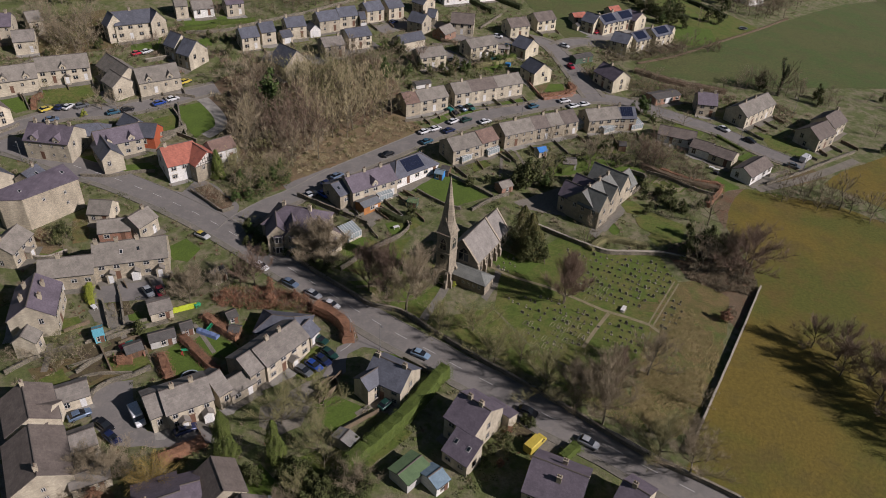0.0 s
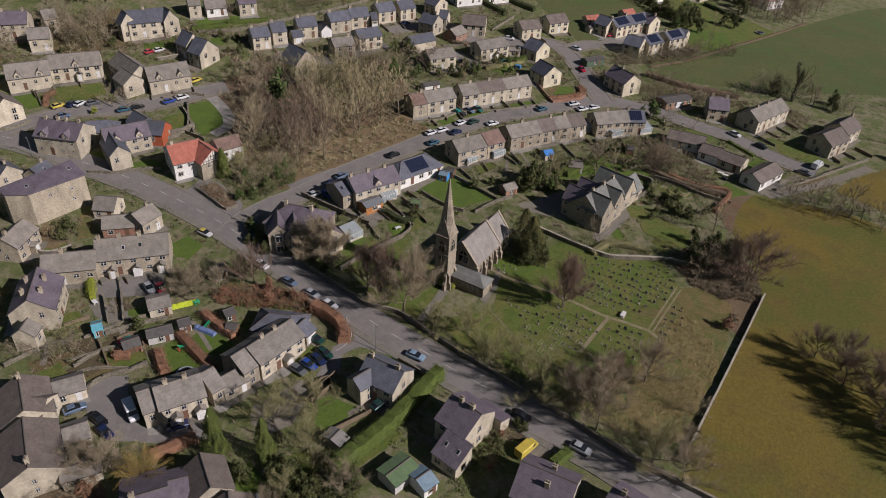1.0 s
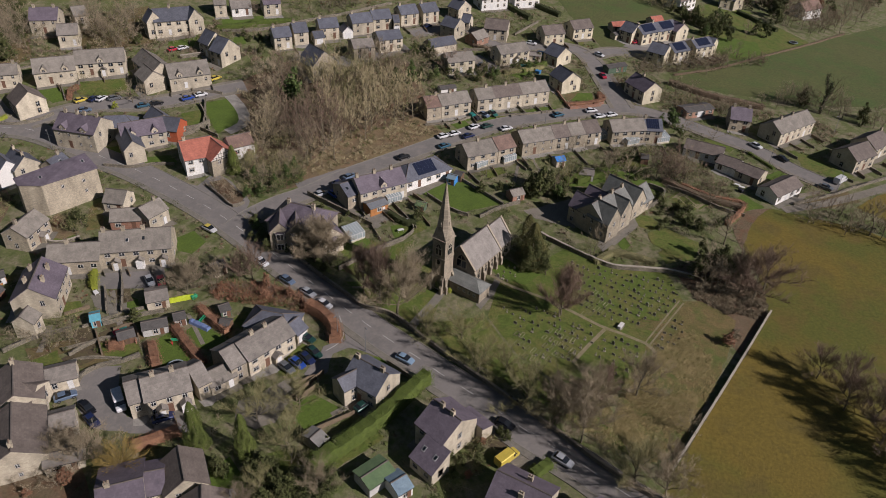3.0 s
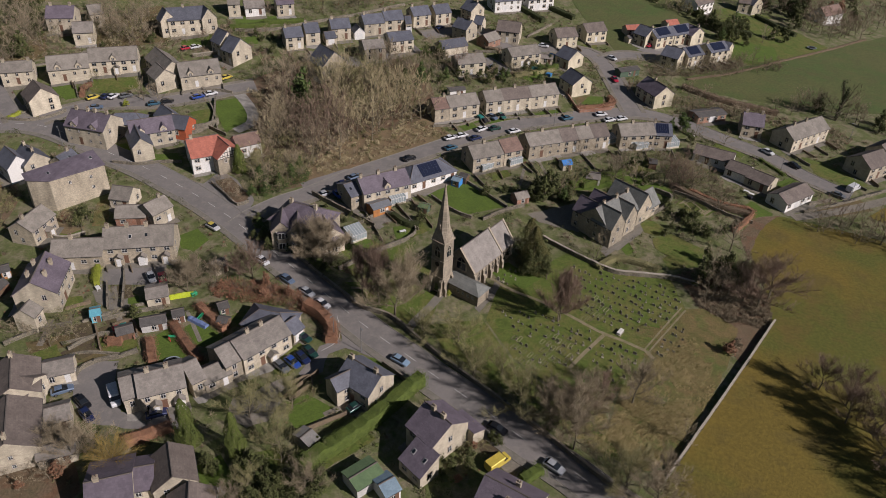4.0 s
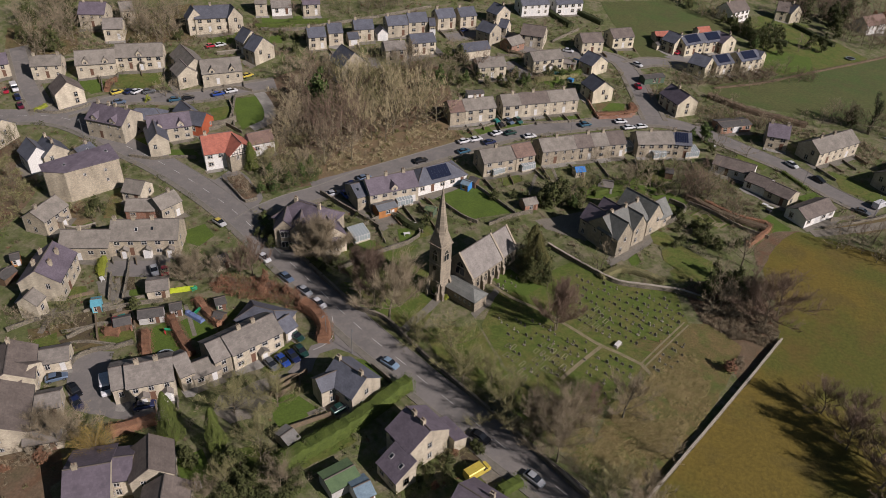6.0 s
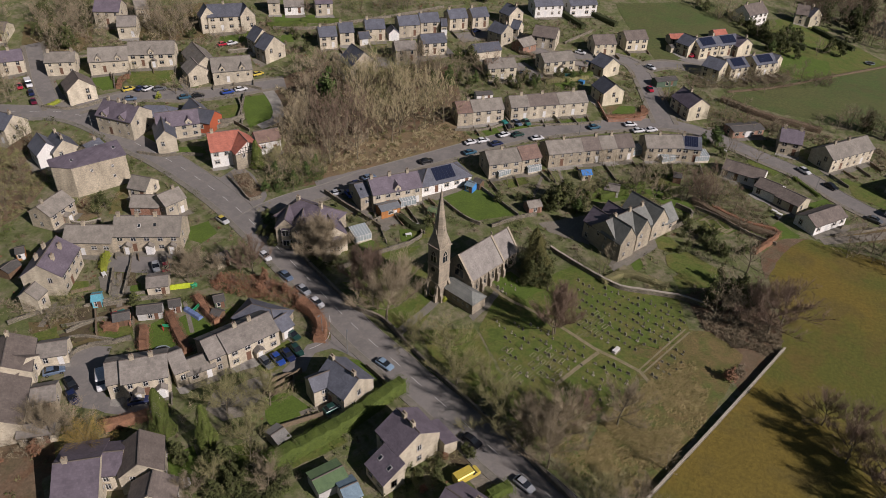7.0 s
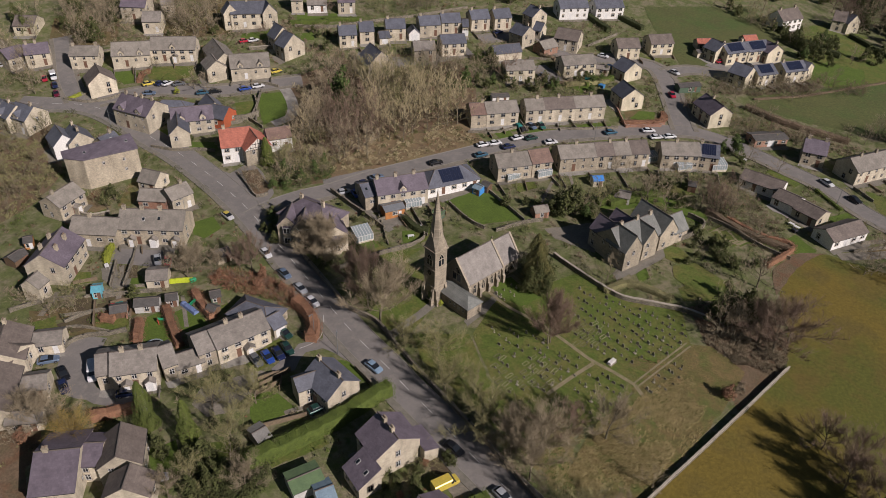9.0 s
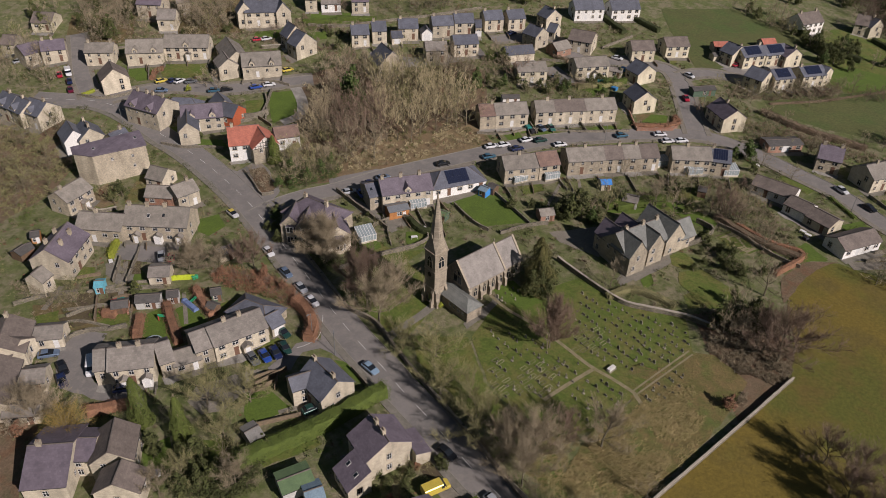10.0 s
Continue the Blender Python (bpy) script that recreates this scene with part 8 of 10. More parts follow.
woodland([(-46.6, 226.1), (-26.0, 229.8), (-13.2, 223.7), (-10.1, 211.8), (-19.0, 205.0), (-29.0, 194.5), (-39.9, 202.6)], 30, ('tan', 'tan', 'tan', 'olive'), 11, 16, 6)
woodland([(-56.5, 194.0), (-54.5, 207.0), (-47.5, 202.0), (-49.5, 190.5), (-55.5, 188.0)], 12, ('bare', 'tan', 'bare'), 9, 11, 8)
woodland([(-47.5, 192.5), (-43.5, 208.0), (-35.5, 205.5), (-30.5, 188.0), (-38.5, 182.6)], 18, ('purple', 'purple', 'purple', 'bare'), 11, 15, 48)
woodland([(-59.0, 185.0), (-50.3, 190.2), (-37.0, 180.9), (-42.5, 172.3), (-50.2, 166.2)], 14, ('olive', 'bare'), 5, 8, 37)
woodland([(-176.0, 238.7), (-169.0, 249.1), (-154.1, 242.7), (-144.1, 229.1), (-150.1, 218.0), (-163.0, 218.5)], 26, ('bare', 'bare', 'evergreen', 'bare'), 7, 11, 38)
woodland([(-139.8, 255.4), (-123.1, 260.5), (-114.9, 247.5), (-115.1, 241.1), (-128.3, 235.3)], 20, ('bare', 'olive', 'bare'), 7, 10, 5)
woodland([(-173.5, 256.5), (-162.6, 257.5), (-151.9, 237.0), (-160.4, 234.8)], 10, ('bare', 'evergreen'), 7, 10, 39)
woodland([(-154.9, 159.2), (-133.5, 176.0), (-126.4, 169.6), (-110.1, 152.2), (-106.5, 138.4), (-109.5, 126.0), (-117.4, 123.0)], 48, ('olive', 'bare', 'olive', 'bare'), 4, 8, 7)
woodland([(-177.7, 196.9), (-160.9, 202.7), (-147.1, 187.9), (-156.7, 184.5), (-166.5, 185.0)], 12, ('bare', 'bare'), 6, 9, 40)
woodland([(-70.7, 285.5), (-33.1, 305.7), (-33.2, 299.9), (-49.8, 285.4), (-66.8, 272.8)], 18, ('bare', 'olive', 'bare'), 4, 7, 9)
thicket([(-26.9, 311.2), (-8.9, 322.1), (-12.3, 311.4), (-21.4, 307.6)], 6, ('evergreen', 'bare'), 5, 8, 10)
woodland([(132.4, 401.1), (214.7, 478.3), (264.6, 493.3), (172.8, 351.8), (145.1, 340.4), (133.8, 367.6)], 68, ('bare', 'bare', 'evergreen', 'purple'), 7, 11, 11)
thicket([(79.7, 359.7), (92.9, 359.5), (102.4, 335.7), (90.1, 336.3)], 9, ('bare', 'evergreen'), 5, 8, 12)
thicket([(83.9, 283.1), (94.5, 298.1), (106.0, 300.0), (109.1, 293.0), (89.5, 277.5)], 12, ('bare', 'olive'), 3, 5, 13)
thicket([(6.4, 191.2), (17.0, 184.7), (26.8, 184.1), (41.1, 196.6), (56.5, 208.5), (59.7, 204.4), (42.8, 187.9), (27.1, 178.4), (17.5, 180.4)], 20, ('olive', 'bare', 'evergreen'), 2, 5, 15)
thicket([(-85.6, 105.6), (-73.9, 109.9), (-68.2, 109.3), (-66.7, 102.5), (-75.6, 102.4)], 16, ('olive', 'bare', 'bare'), 2, 4, 16)
thicket([(-67.8, 74.4), (-53.4, 77.2), (-48.7, 73.3), (-54.6, 70.9), (-62.5, 67.1)], 12, ('bare', 'rust', 'bare'), 2, 4, 17)
thicket([(-34.7, 168.4), (-20.0, 160.9), (-10.7, 154.0), (-11.1, 149.1), (-24.8, 155.9)], 8, ('olive', 'evergreen'), 1.5, 3, 18)
thicket([(98.3, 184.7), (119.1, 181.1), (115.8, 170.3), (104.8, 175.2)], 8, ('bare',), 3, 6, 19)
thicket([(17.2, 92.6), (21.2, 94.7), (22.5, 92.3), (18.7, 89.0), (15.5, 83.5)], 12, ('olive', 'rust', 'evergreen'), 1.5, 3, 20)
thicket([(62.0, 277.5), (79.1, 278.7), (95.6, 290.3), (101.6, 287.3), (80.3, 270.3), (63.8, 272.2)], 14, ('bare', 'olive'), 2.5, 4.5, 21)
woodland([(136.9, 395.1), (240.7, 556.2), (389.9, 617.4), (312.8, 463.6), (189.9, 377.8)], 20, ('bare', 'bare', 'evergreen'), 8, 12, 22)
woodland([(-208.7, 222.5), (-178.3, 242.2), (-163.0, 218.5), (-171.8, 188.0), (-188.4, 184.2)], 14, ('bare', 'olive', 'evergreen'), 7, 10, 23)
woodland([(-192.4, 264.5), (-112.8, 296.5), (-107.3, 282.7), (-141.9, 266.2), (-166.8, 260.8), (-181.7, 247.6)], 22, ('bare', 'bare', 'evergreen'), 7, 10, 24)
woodland([(-112.8, 296.5), (0.3, 353.8), (-2.4, 330.3), (-43.4, 308.4), (-104.6, 287.8)], 9, ('bare', 'olive', 'evergreen'), 6, 9, 25)
thicket([(-134.0, 242.0), (-126.3, 246.3), (-113.1, 243.7), (-117.4, 239.2), (-127.4, 235.6)], 8, ('bare', 'olive'), 6, 9, 26)
thicket([(-90.9, 152.8), (-87.3, 155.0), (-83.3, 149.2), (-84.8, 145.0), (-92.4, 140.7), (-95.9, 145.1)], 10, ('olive', 'bare'), 1.2, 2.2, 27)
thicket([(-68.3, 121.0), (-65.6, 123.6), (-59.2, 113.1), (-62.7, 112.3)], 8, ('olive', 'bare'), 1, 2.4, 28)
thicket([(-43.1, 155.6), (-31.8, 149.3), (-20.8, 142.2), (-21.6, 139.8), (-33.0, 144.2), (-42.4, 149.4)], 10, ('evergreen', 'olive'), 1.5, 3, 29)
thicket([(5.9, 255.9), (23.9, 265.1), (30.5, 257.1), (11.0, 246.6)], 12, ('olive', 'evergreen', 'bare'), 2, 4, 30)
thicket([(59.4, 175.0), (67.2, 178.2), (78.5, 174.2), (76.3, 168.6), (63.4, 169.5)], 9, ('evergreen', 'bare', 'evergreen'), 2, 4, 31)
thicket([(-19.7, 259.1), (-12.0, 263.9), (-3.1, 246.6), (-9.6, 236.4), (-17.4, 246.5)], 12, ('bare', 'evergreen', 'olive'), 4, 8, 32)

woodland([(120.5, 361.1), (134.5, 357.6), (147.4, 342.7), (166.0, 423.7), (153.0, 454.9), (117.7, 417.5)], 80, ('oak', 'oak', 'evergreen'), 8, 12, 101)
woodland([(118.9, 411.7), (134.8, 399.3), (145.9, 475.6), (119.4, 472.1)], 40, ('oak', 'oak', 'evergreen'), 8, 12, 102)

# the churchyard
graves([(35.7, 150.1), (41.2, 149.5), (49.3, 147.6), (60.0, 146.7), (62.5, 139.0), (55.6, 131.8), (51.1, 129.0), (44.9, 129.6), (37.4, 133.7)], 130, 5)
graves([(19.6, 129.9), (29.7, 132.0), (36.2, 130.5), (42.4, 125.4), (35.3, 115.3), (28.5, 112.3), (21.8, 121.0)], 55, 6)
graves([(43.6, 124.7), (51.9, 122.1), (49.2, 113.4), (42.3, 112.0), (40.0, 118.0)], 24, 7)
graves([(53.1, 122.4), (60.0, 132.7), (61.5, 129.4), (57.8, 121.7)], 18, 8)
graves([(17.0, 141.6), (20.6, 146.8), (26.3, 144.7), (21.3, 139.3)], 8, 9)
kerb_graves([(22.8, 123.1), (35.0, 125.6), (40.0, 121.4), (35.3, 115.3), (23.8, 112.9)], 38, 4)
kerb_graves([(36.0, 136.3), (42.5, 140.8), (46.3, 133.6), (39.9, 130.4)], 26, 5)
tomb(46.8, 127.9)

# poles and garden things
street_lamp(-8.3, 112.1, 7)
street_lamp(117.6, 198.0, 6)
street_lamp(-64.3, 144.0, 7)
street_lamp(100.3, 209.0, 6)
street_lamp(31.0, 220.9, 6)
street_lamp(-14.8, 114.8, 7)
street_lamp(129.6, 237.1, 6)
street_lamp(58.3, 252.8, 6)
street_lamp(-112.8, 178.7, 6)
tarpaulin(-52.2, 122.5, 26.7, 'lime')
tarpaulin(-45.1, 114.7, -23.1, 'blue')
skip(-88.8, 189.1)
trampoline(140.7, 323.5)
trampoline(-45.2, 101.9)
woodland([(62.9, 149.4), (74.2, 154.1), (79.0, 150.8), (74.9, 141.7), (67.4, 143.1)], 10, ('bare', 'evergreen', 'bare'), 6, 9, 34)
woodland([(140.6, 352.4), (188.2, 398.7), (213.8, 412.6), (173.4, 353.7), (150.4, 332.8)], 26, ('bare', 'bare', 'purple'), 5, 9, 35)
thicket([(95.9, 342.8), (113.9, 345.1), (120.0, 337.8), (104.3, 317.1), (98.5, 325.8)], 8, ('bare', 'evergreen'), 4, 7, 36)
path([(-74.2, 102.3), (-75.2, 106.7), (-76.3, 110.2)], 1.3)
path([(-11.6, 164.6), (-7.7, 161.0), (-4.8, 159.9)], 1.2)
path([(-68.7, 123.0), (-61.9, 112.5)], 1.2)
path([(-49.1, 118.1), (-42.4, 109.3)], 0.9)
path([(-11.6, 94.3), (-4.4, 100.9)], 1.3)
path([(22.8, 195.2), (21.4, 181.4)], 0.9)
path([(25.7, 202.3), (30.6, 187.9)], 0.9)
patch([(-17.6, 160.6), (-13.2, 164.8), (-10.1, 161.3), (-14.6, 157.7)], 'patio', PAVING, 0.065)
patch([(-7.2, 175.6), (-0.7, 182.9), (1.5, 181.1), (-3.9, 173.5)], 'patio', PAVING, 0.065)
patch([(11.4, 188.7), (16.2, 193.6), (19.2, 189.4), (14.5, 185.3)], 'lawn', LAWN2, 0.065)
patch([(0.2, 214.1), (4.7, 217.5), (7.0, 213.8), (3.7, 210.9)], 'lawn', LAWN, 0.065)
patch([(3.5, 219.3), (8.6, 223.6), (10.2, 221.1), (5.7, 217.0)], 'lawn', LAWN, 0.065)
patch([(23.3, 226.9), (31.5, 232.3), (33.0, 230.4), (24.7, 225.4)], 'lawn', LAWN2, 0.065)
patch([(15.2, 222.5), (21.5, 226.0), (22.2, 224.0), (16.3, 220.6)], 'lawn', LAWN2, 0.065)
patch([(-77.8, 116.5), (-74.0, 118.9), (-71.7, 115.0), (-75.3, 113.3)], 'lawn', LAWN2, 0.065)
patch([(-79.3, 108.4), (-74.5, 108.7), (-74.9, 105.7), (-78.3, 106.1)], 'lawn', LAWN2, 0.065)
patch([(-74.5, 99.8), (-71.0, 103.3), (-68.0, 100.5), (-71.3, 97.8)], 'lawn', LAWN2, 0.065)
patch([(-65.7, 112.2), (-60.1, 114.8), (-58.7, 112.4), (-63.2, 109.6)], 'garden_bed', SOIL, 0.065)
patch([(-71.0, 109.4), (-66.6, 111.5), (-63.3, 105.3), (-66.6, 103.5)], 'garden_bed', SOIL, 0.065)
patch([(-63.6, 106.3), (-56.3, 108.9), (-55.0, 104.6), (-60.0, 102.2)], 'lawn', LAWN2, 0.065)
patch([(-83.8, 203.4), (-77.9, 206.9), (-73.9, 196.3), (-79.0, 194.4)], 'lawn', LAWN2, 0.065)
patch([(-52.3, 260.9), (-46.9, 265.1), (-44.6, 260.2), (-50.2, 257.1)], 'lawn', LAWN2, 0.065)
patch([(-68.0, 252.0), (-62.6, 255.4), (-60.9, 250.6), (-65.8, 247.4)], 'lawn', LAWN2, 0.065)
patch([(-40.0, 268.3), (-35.3, 271.8), (-34.3, 267.4), (-38.5, 264.5)], 'lawn', LAWN2, 0.065)
patch([(108.4, 230.8), (115.3, 237.4), (118.3, 233.7), (111.9, 227.0)], 'lawn', LAWN, 0.065)
patch([(65.5, 185.2), (73.2, 190.8), (78.7, 185.6), (71.9, 180.1)], 'vegetable_plot', SOIL, 0.065)
patch([(-68.7, 123.0), (-65.4, 124.7), (-62.6, 120.2), (-65.6, 118.7)], 'garden_bed', SOIL, 0.065)
patch([(-83.8, 196.9), (-83.8, 202.0), (-81.2, 195.2), (-82.9, 192.8)], 'garden_bed', SOIL, 0.065)
patch([(14.2, 255.5), (22.2, 259.8), (28.4, 258.2), (18.6, 251.6)], 'lawn', LAWN2, 0.065)
patch([(41.6, 287.4), (46.8, 292.6), (47.1, 286.3), (42.7, 283.1)], 'lawn', LAWN2, 0.065)
patch([(37.9, 242.2), (42.8, 245.8), (48.5, 240.5), (39.9, 235.5)], 'garden_bed', VERGE, 0.065)
patch([(-40.8, 153.6), (-35.2, 150.5), (-27.6, 145.4), (-28.9, 142.7), (-36.9, 146.9)], 'lawn', LAWN2, 0.065)
patch([(51.2, 202.2), (59.9, 207.0), (62.0, 201.1), (53.5, 197.1)], 'lawn', LAWN2, 0.065)
patch([(97.2, 201.9), (103.1, 206.5), (104.2, 204.3), (98.4, 200.1)], 'lawn', LAWN, 0.065)
patch([(109.7, 221.0), (118.7, 216.6), (125.8, 207.1), (121.8, 204.5), (112.0, 209.8)], 'verge', LAWN2, 0.065)
patch([(84.1, 223.9), (91.9, 217.9), (89.7, 214.9), (82.0, 221.1)], 'verge', LAWN2, 0.065)
tree(36.9, 100.6, 'bare', 13)
tree(47.9, 107.6, 'bare', 11)
tree(36.0, 94.2, 'bare', 12)
tree(25.7, 101.9, 'olive', 12)
tree(15.7, 109.4, 'olive', 10)
tree(4.2, 118.8, 'olive', 9)
tree(45.2, 86.5, 'olive', 11)
tree(49.7, 82.8, 'bare', 11)
tree(-49.7, 169.2, 'olive', 5)
tree(-46.4, 171.4, 'olive', 5)
tree(-43.2, 174.2, 'olive', 6)
tree(-39.8, 176.7, 'olive', 5)
tree(-50.1, 174.9, 'olive', 6)
tree(-51.0, 166.1, 'olive', 4)
tree(-43.5, 167.8, 'olive', 4)
woodland([(-52.7, 177.3), (-41.2, 189.2), (-33.4, 186.4), (-37.5, 177.2), (-47.7, 168.2)], 18, ('olive', 'tan', 'bare'), 3, 5.5, 61)
woodland([(-151.0, 237.3), (-135.9, 245.7), (-117.7, 248.8), (-111.4, 240.0), (-128.4, 231.3), (-146.0, 228.6)], 16, ('bare', 'olive', 'tan'), 3, 6.5, 62)
woodland([(105.6, 252.9), (125.2, 255.0), (139.4, 247.0), (148.7, 236.0), (151.5, 243.9), (142.4, 256.4), (127.1, 262.3)], 20, ('bare', 'olive', 'evergreen', 'bare'), 5, 9, 63)
thicket([(58.2, 242.2), (70.5, 252.3), (89.3, 247.7), (102.6, 247.7), (99.6, 241.4), (84.4, 239.2), (69.6, 241.5)], 16, ('bare', 'olive'), 3, 5, 64)
woodland([(102.7, 190.8), (120.0, 183.9), (127.5, 175.4), (124.8, 167.6), (117.4, 175.6), (101.3, 184.9)], 14, ('bare', 'purple'), 4, 8, 65)
# evergreens up to (-8.4, 77.7): added as dark filling in place of deep shadow
tree(-9.0, 86.1, 'evergreen', 3.5)
tree(-10.9, 87.0, 'evergreen', 3)
tree(-11.8, 81.8, 'evergreen', 4)
tree(-15.1, 79.3, 'evergreen', 4)
tree(-17.3, 78.3, 'evergreen', 4.5)
tree(-21.3, 81.7, 'evergreen', 4)
tree(-19.1, 80.3, 'evergreen', 5)
tree(-12.9, 79.1, 'evergreen', 4)
tree(-15.0, 76.4, 'evergreen', 5)
tree(-18.3, 76.9, 'evergreen', 5)
tree(-21.6, 77.4, 'evergreen', 3.5)
tree(-18.4, 73.4, 'evergreen', 6)
tree(-27.1, 78.1, 'evergreen', 3)
tree(-29.6, 80.1, 'evergreen', 3)
tree(-23.0, 79.5, 'evergreen', 4.5)
tree(-8.4, 77.7, 'evergreen', 4)
tree(17.5, 180.4, 'evergreen', 3)
tree(21.5, 180.0, 'evergreen', 3.5)
tree(33.2, 185.6, 'evergreen', 4)
tree(50.7, 185.4, 'evergreen', 4)
tree(53.8, 184.7, 'evergreen', 4)
tree(62.9, 181.2, 'evergreen', 4)
tree(68.6, 170.6, 'evergreen', 4)
tree(71.4, 170.0, 'evergreen', 5)
tree(61.0, 167.7, 'evergreen', 3)
tree(-26.6, 142.1, 'evergreen', 3)
tree(-21.6, 139.8, 'evergreen', 3)
tree(-28.9, 142.7, 'evergreen', 3.5)
tree(-41.1, 146.0, 'evergreen', 4)
tree(-38.5, 143.0, 'evergreen', 4)
tree(-43.6, 146.7, 'evergreen', 3)
tree(-22.9, 137.3, 'evergreen', 3)
tree(15.2, 151.3, 'evergreen', 4)
tree(18.9, 150.5, 'evergreen', 5)
patch([(-22.1, 146.6), (-14.7, 151.9), (1.7, 142.6), (6.4, 139.3), (4.8, 132.7), (-5.4, 136.7), (-14.3, 139.1)], 'lawn', LAWN2, 0.055)
patch([(-24.0, 79.4), (-22.0, 83.5), (-18.4, 85.5), (-14.6, 83.7), (-15.8, 78.6), (-19.7, 75.5)], 'lawn', LAWN2, 0.055)
patch([(-17.3, 82.5), (-13.4, 86.5), (-9.0, 86.1), (-11.4, 80.6), (-14.9, 78.7)], 'lawn', LAWN2, 0.055)
patch([(-153.6, 157.9), (-133.1, 175.0), (-123.0, 167.4), (-109.6, 152.4), (-106.5, 138.4), (-108.5, 125.0), (-116.4, 122.0)], 'bank', LITTER, 0.055)
woodland([(65.7, 205.9), (71.0, 208.9), (75.3, 202.0), (79.8, 193.3), (71.6, 191.3), (67.1, 193.8)], 14, ('purple', 'bare', 'olive'), 4, 8, 66)
thicket([(-5.3, 250.2), (3.8, 256.6), (28.2, 264.6), (27.7, 251.8), (11.3, 243.3), (-2.3, 240.6)], 30, ('olive', 'evergreen', 'laurel', 'bare'), 2, 4.4, 67)
thicket([(52.9, 202.7), (63.4, 208.6), (66.0, 199.6), (62.1, 191.1), (54.2, 193.6)], 9, ('evergreen', 'olive'), 3, 5, 68)
patch([(51.3, 195.4), (56.0, 197.8), (66.0, 190.5), (64.1, 186.6), (57.2, 189.6)], 'lawn', LAWN, 0.068)
patch([(83.1, 184.7), (88.0, 190.6), (92.9, 184.2), (87.1, 181.5)], 'lawn', LAWN, 0.068)
patch([(-58.8, 107.6), (-56.3, 108.9), (-54.0, 105.8), (-56.1, 104.4)], 'lawn', LAWN2, 0.068)
patch([(-7.2, 158.6), (-3.3, 161.8), (-0.5, 158.8), (-4.8, 154.1)], 'lawn', LAWN2, 0.068)
patch([(-8.3, 149.7), (-3.2, 153.2), (-6.8, 143.0), (-9.8, 143.5)], 'lawn', LAWN2, 0.068)
patch([(38.9, 237.6), (48.6, 243.4), (50.0, 239.3), (40.9, 233.8)], 'garden_bed', VERGE, 0.068)
patch([(9.7, 221.7), (14.1, 224.4), (14.9, 222.4), (10.4, 219.3)], 'lawn', LAWN, 0.068)
patch([(25.9, 229.2), (33.3, 232.8), (33.8, 230.6), (27.0, 226.8)], 'lawn', LAWN, 0.068)
patch([(66.5, 184.3), (68.2, 185.3), (70.3, 181.9), (68.8, 181.0)], 'vegetable_bed', LAWN2, 0.075)
patch([(68.9, 185.2), (70.6, 186.2), (72.5, 182.5), (71.0, 181.6)], 'vegetable_bed', LAWN2, 0.075)
patch([(71.4, 186.1), (73.0, 187.0), (74.7, 183.2), (73.2, 182.3)], 'vegetable_bed', LAWN2, 0.075)
patch([(73.8, 186.9), (75.5, 187.9), (76.9, 183.9), (75.4, 183.0)], 'vegetable_bed', LAWN2, 0.075)
patch([(76.2, 187.8), (77.9, 188.8), (79.2, 184.5), (77.7, 183.6)], 'vegetable_bed', LAWN2, 0.075)
stone_wall([(66.0, 189.9), (71.2, 187.4), (79.6, 181.1), (85.9, 178.5)], 0.9, 0.25, mat='stone')
stone_wall([(-19.0, 157.2), (-12.9, 163.8), (-4.1, 158.0), (-6.0, 152.6)], 0.9, 0.25, mat='stone')
stone_wall([(-13.4, 165.8), (-7.9, 161.8)], 0.9, 0.25, mat='timber')
stone_wall([(-6.2, 173.0), (-1.5, 168.5)], 0.9, 0.25, mat='timber')
stone_wall([(6.7, 223.5), (10.1, 218.2)], 0.7, 0.25, mat='stone')
stone_wall([(21.8, 229.6), (24.7, 225.1)], 0.7, 0.25, mat='stone')
stone_wall([(34.9, 244.6), (39.4, 232.2)], 0.8, 0.25, mat='brick')
stone_wall([(39.4, 232.2), (50.4, 237.0)], 0.9, 0.25, mat='brick')
stone_wall([(19.4, 286.4), (28.8, 302.2)], 0.9, 0.25, mat='stone')
stone_wall([(0.4, 267.5), (10.8, 270.1)], 0.7, 0.25, mat='stone')
stone_wall([(11.5, 251.9), (22.3, 258.0)], 0.8, 0.25, mat='timber')
stone_wall([(-65.9, 109.8), (-61.3, 103.3)], 0.8, 0.25, mat='timber')
stone_wall([(-62.4, 110.5), (-59.0, 112.7), (-55.7, 108.3)], 0.7, 0.25, mat='timber')
stone_wall([(-69.9, 103.5), (-64.2, 106.9)], 0.6, 0.25, mat='stone')
stone_wall([(-74.8, 113.6), (-70.7, 116.8)], 0.7, 0.25, mat='timber')
hedge([(22.1, 260.7), (28.3, 260.9), (31.3, 263.8)], 2.0, 1.8, 'green')
hedge([(-11.2, 162.9), (-6.7, 159.5), (-3.6, 159.4)], 1.8, 1.6, 'dark')
hedge([(95.7, 215.5), (101.5, 207.1)], 1.0, 0.8, 'green')
hedge([(4.2, 271.7), (9.8, 269.8)], 1.8, 1.5, 'twig')
storage_box(-60.9, 109.6, 42.6, 1.8, 1.3, 1.0, 'red')
storage_box(-60.0, 110.4, 42.6, 1.6, 1.3, 1.0, 'teal')
storage_box(7.1, 219.9, -54.0, 2.2, 1.4, 1.3, 'teal')
storage_box(8.6, 218.5, -54.2, 2.0, 1.2, 1.1, 'black')
storage_box(29.5, 272.7, -28.6, 2.2, 1.6, 1.2, 'blue')
storage_box(-4.0, 168.0, -22.4, 1.8, 1.2, 1.1, 'teal')
storage_box(23.4, 259.3, 18.1, 2.4, 1.6, 1.4, 'teal')
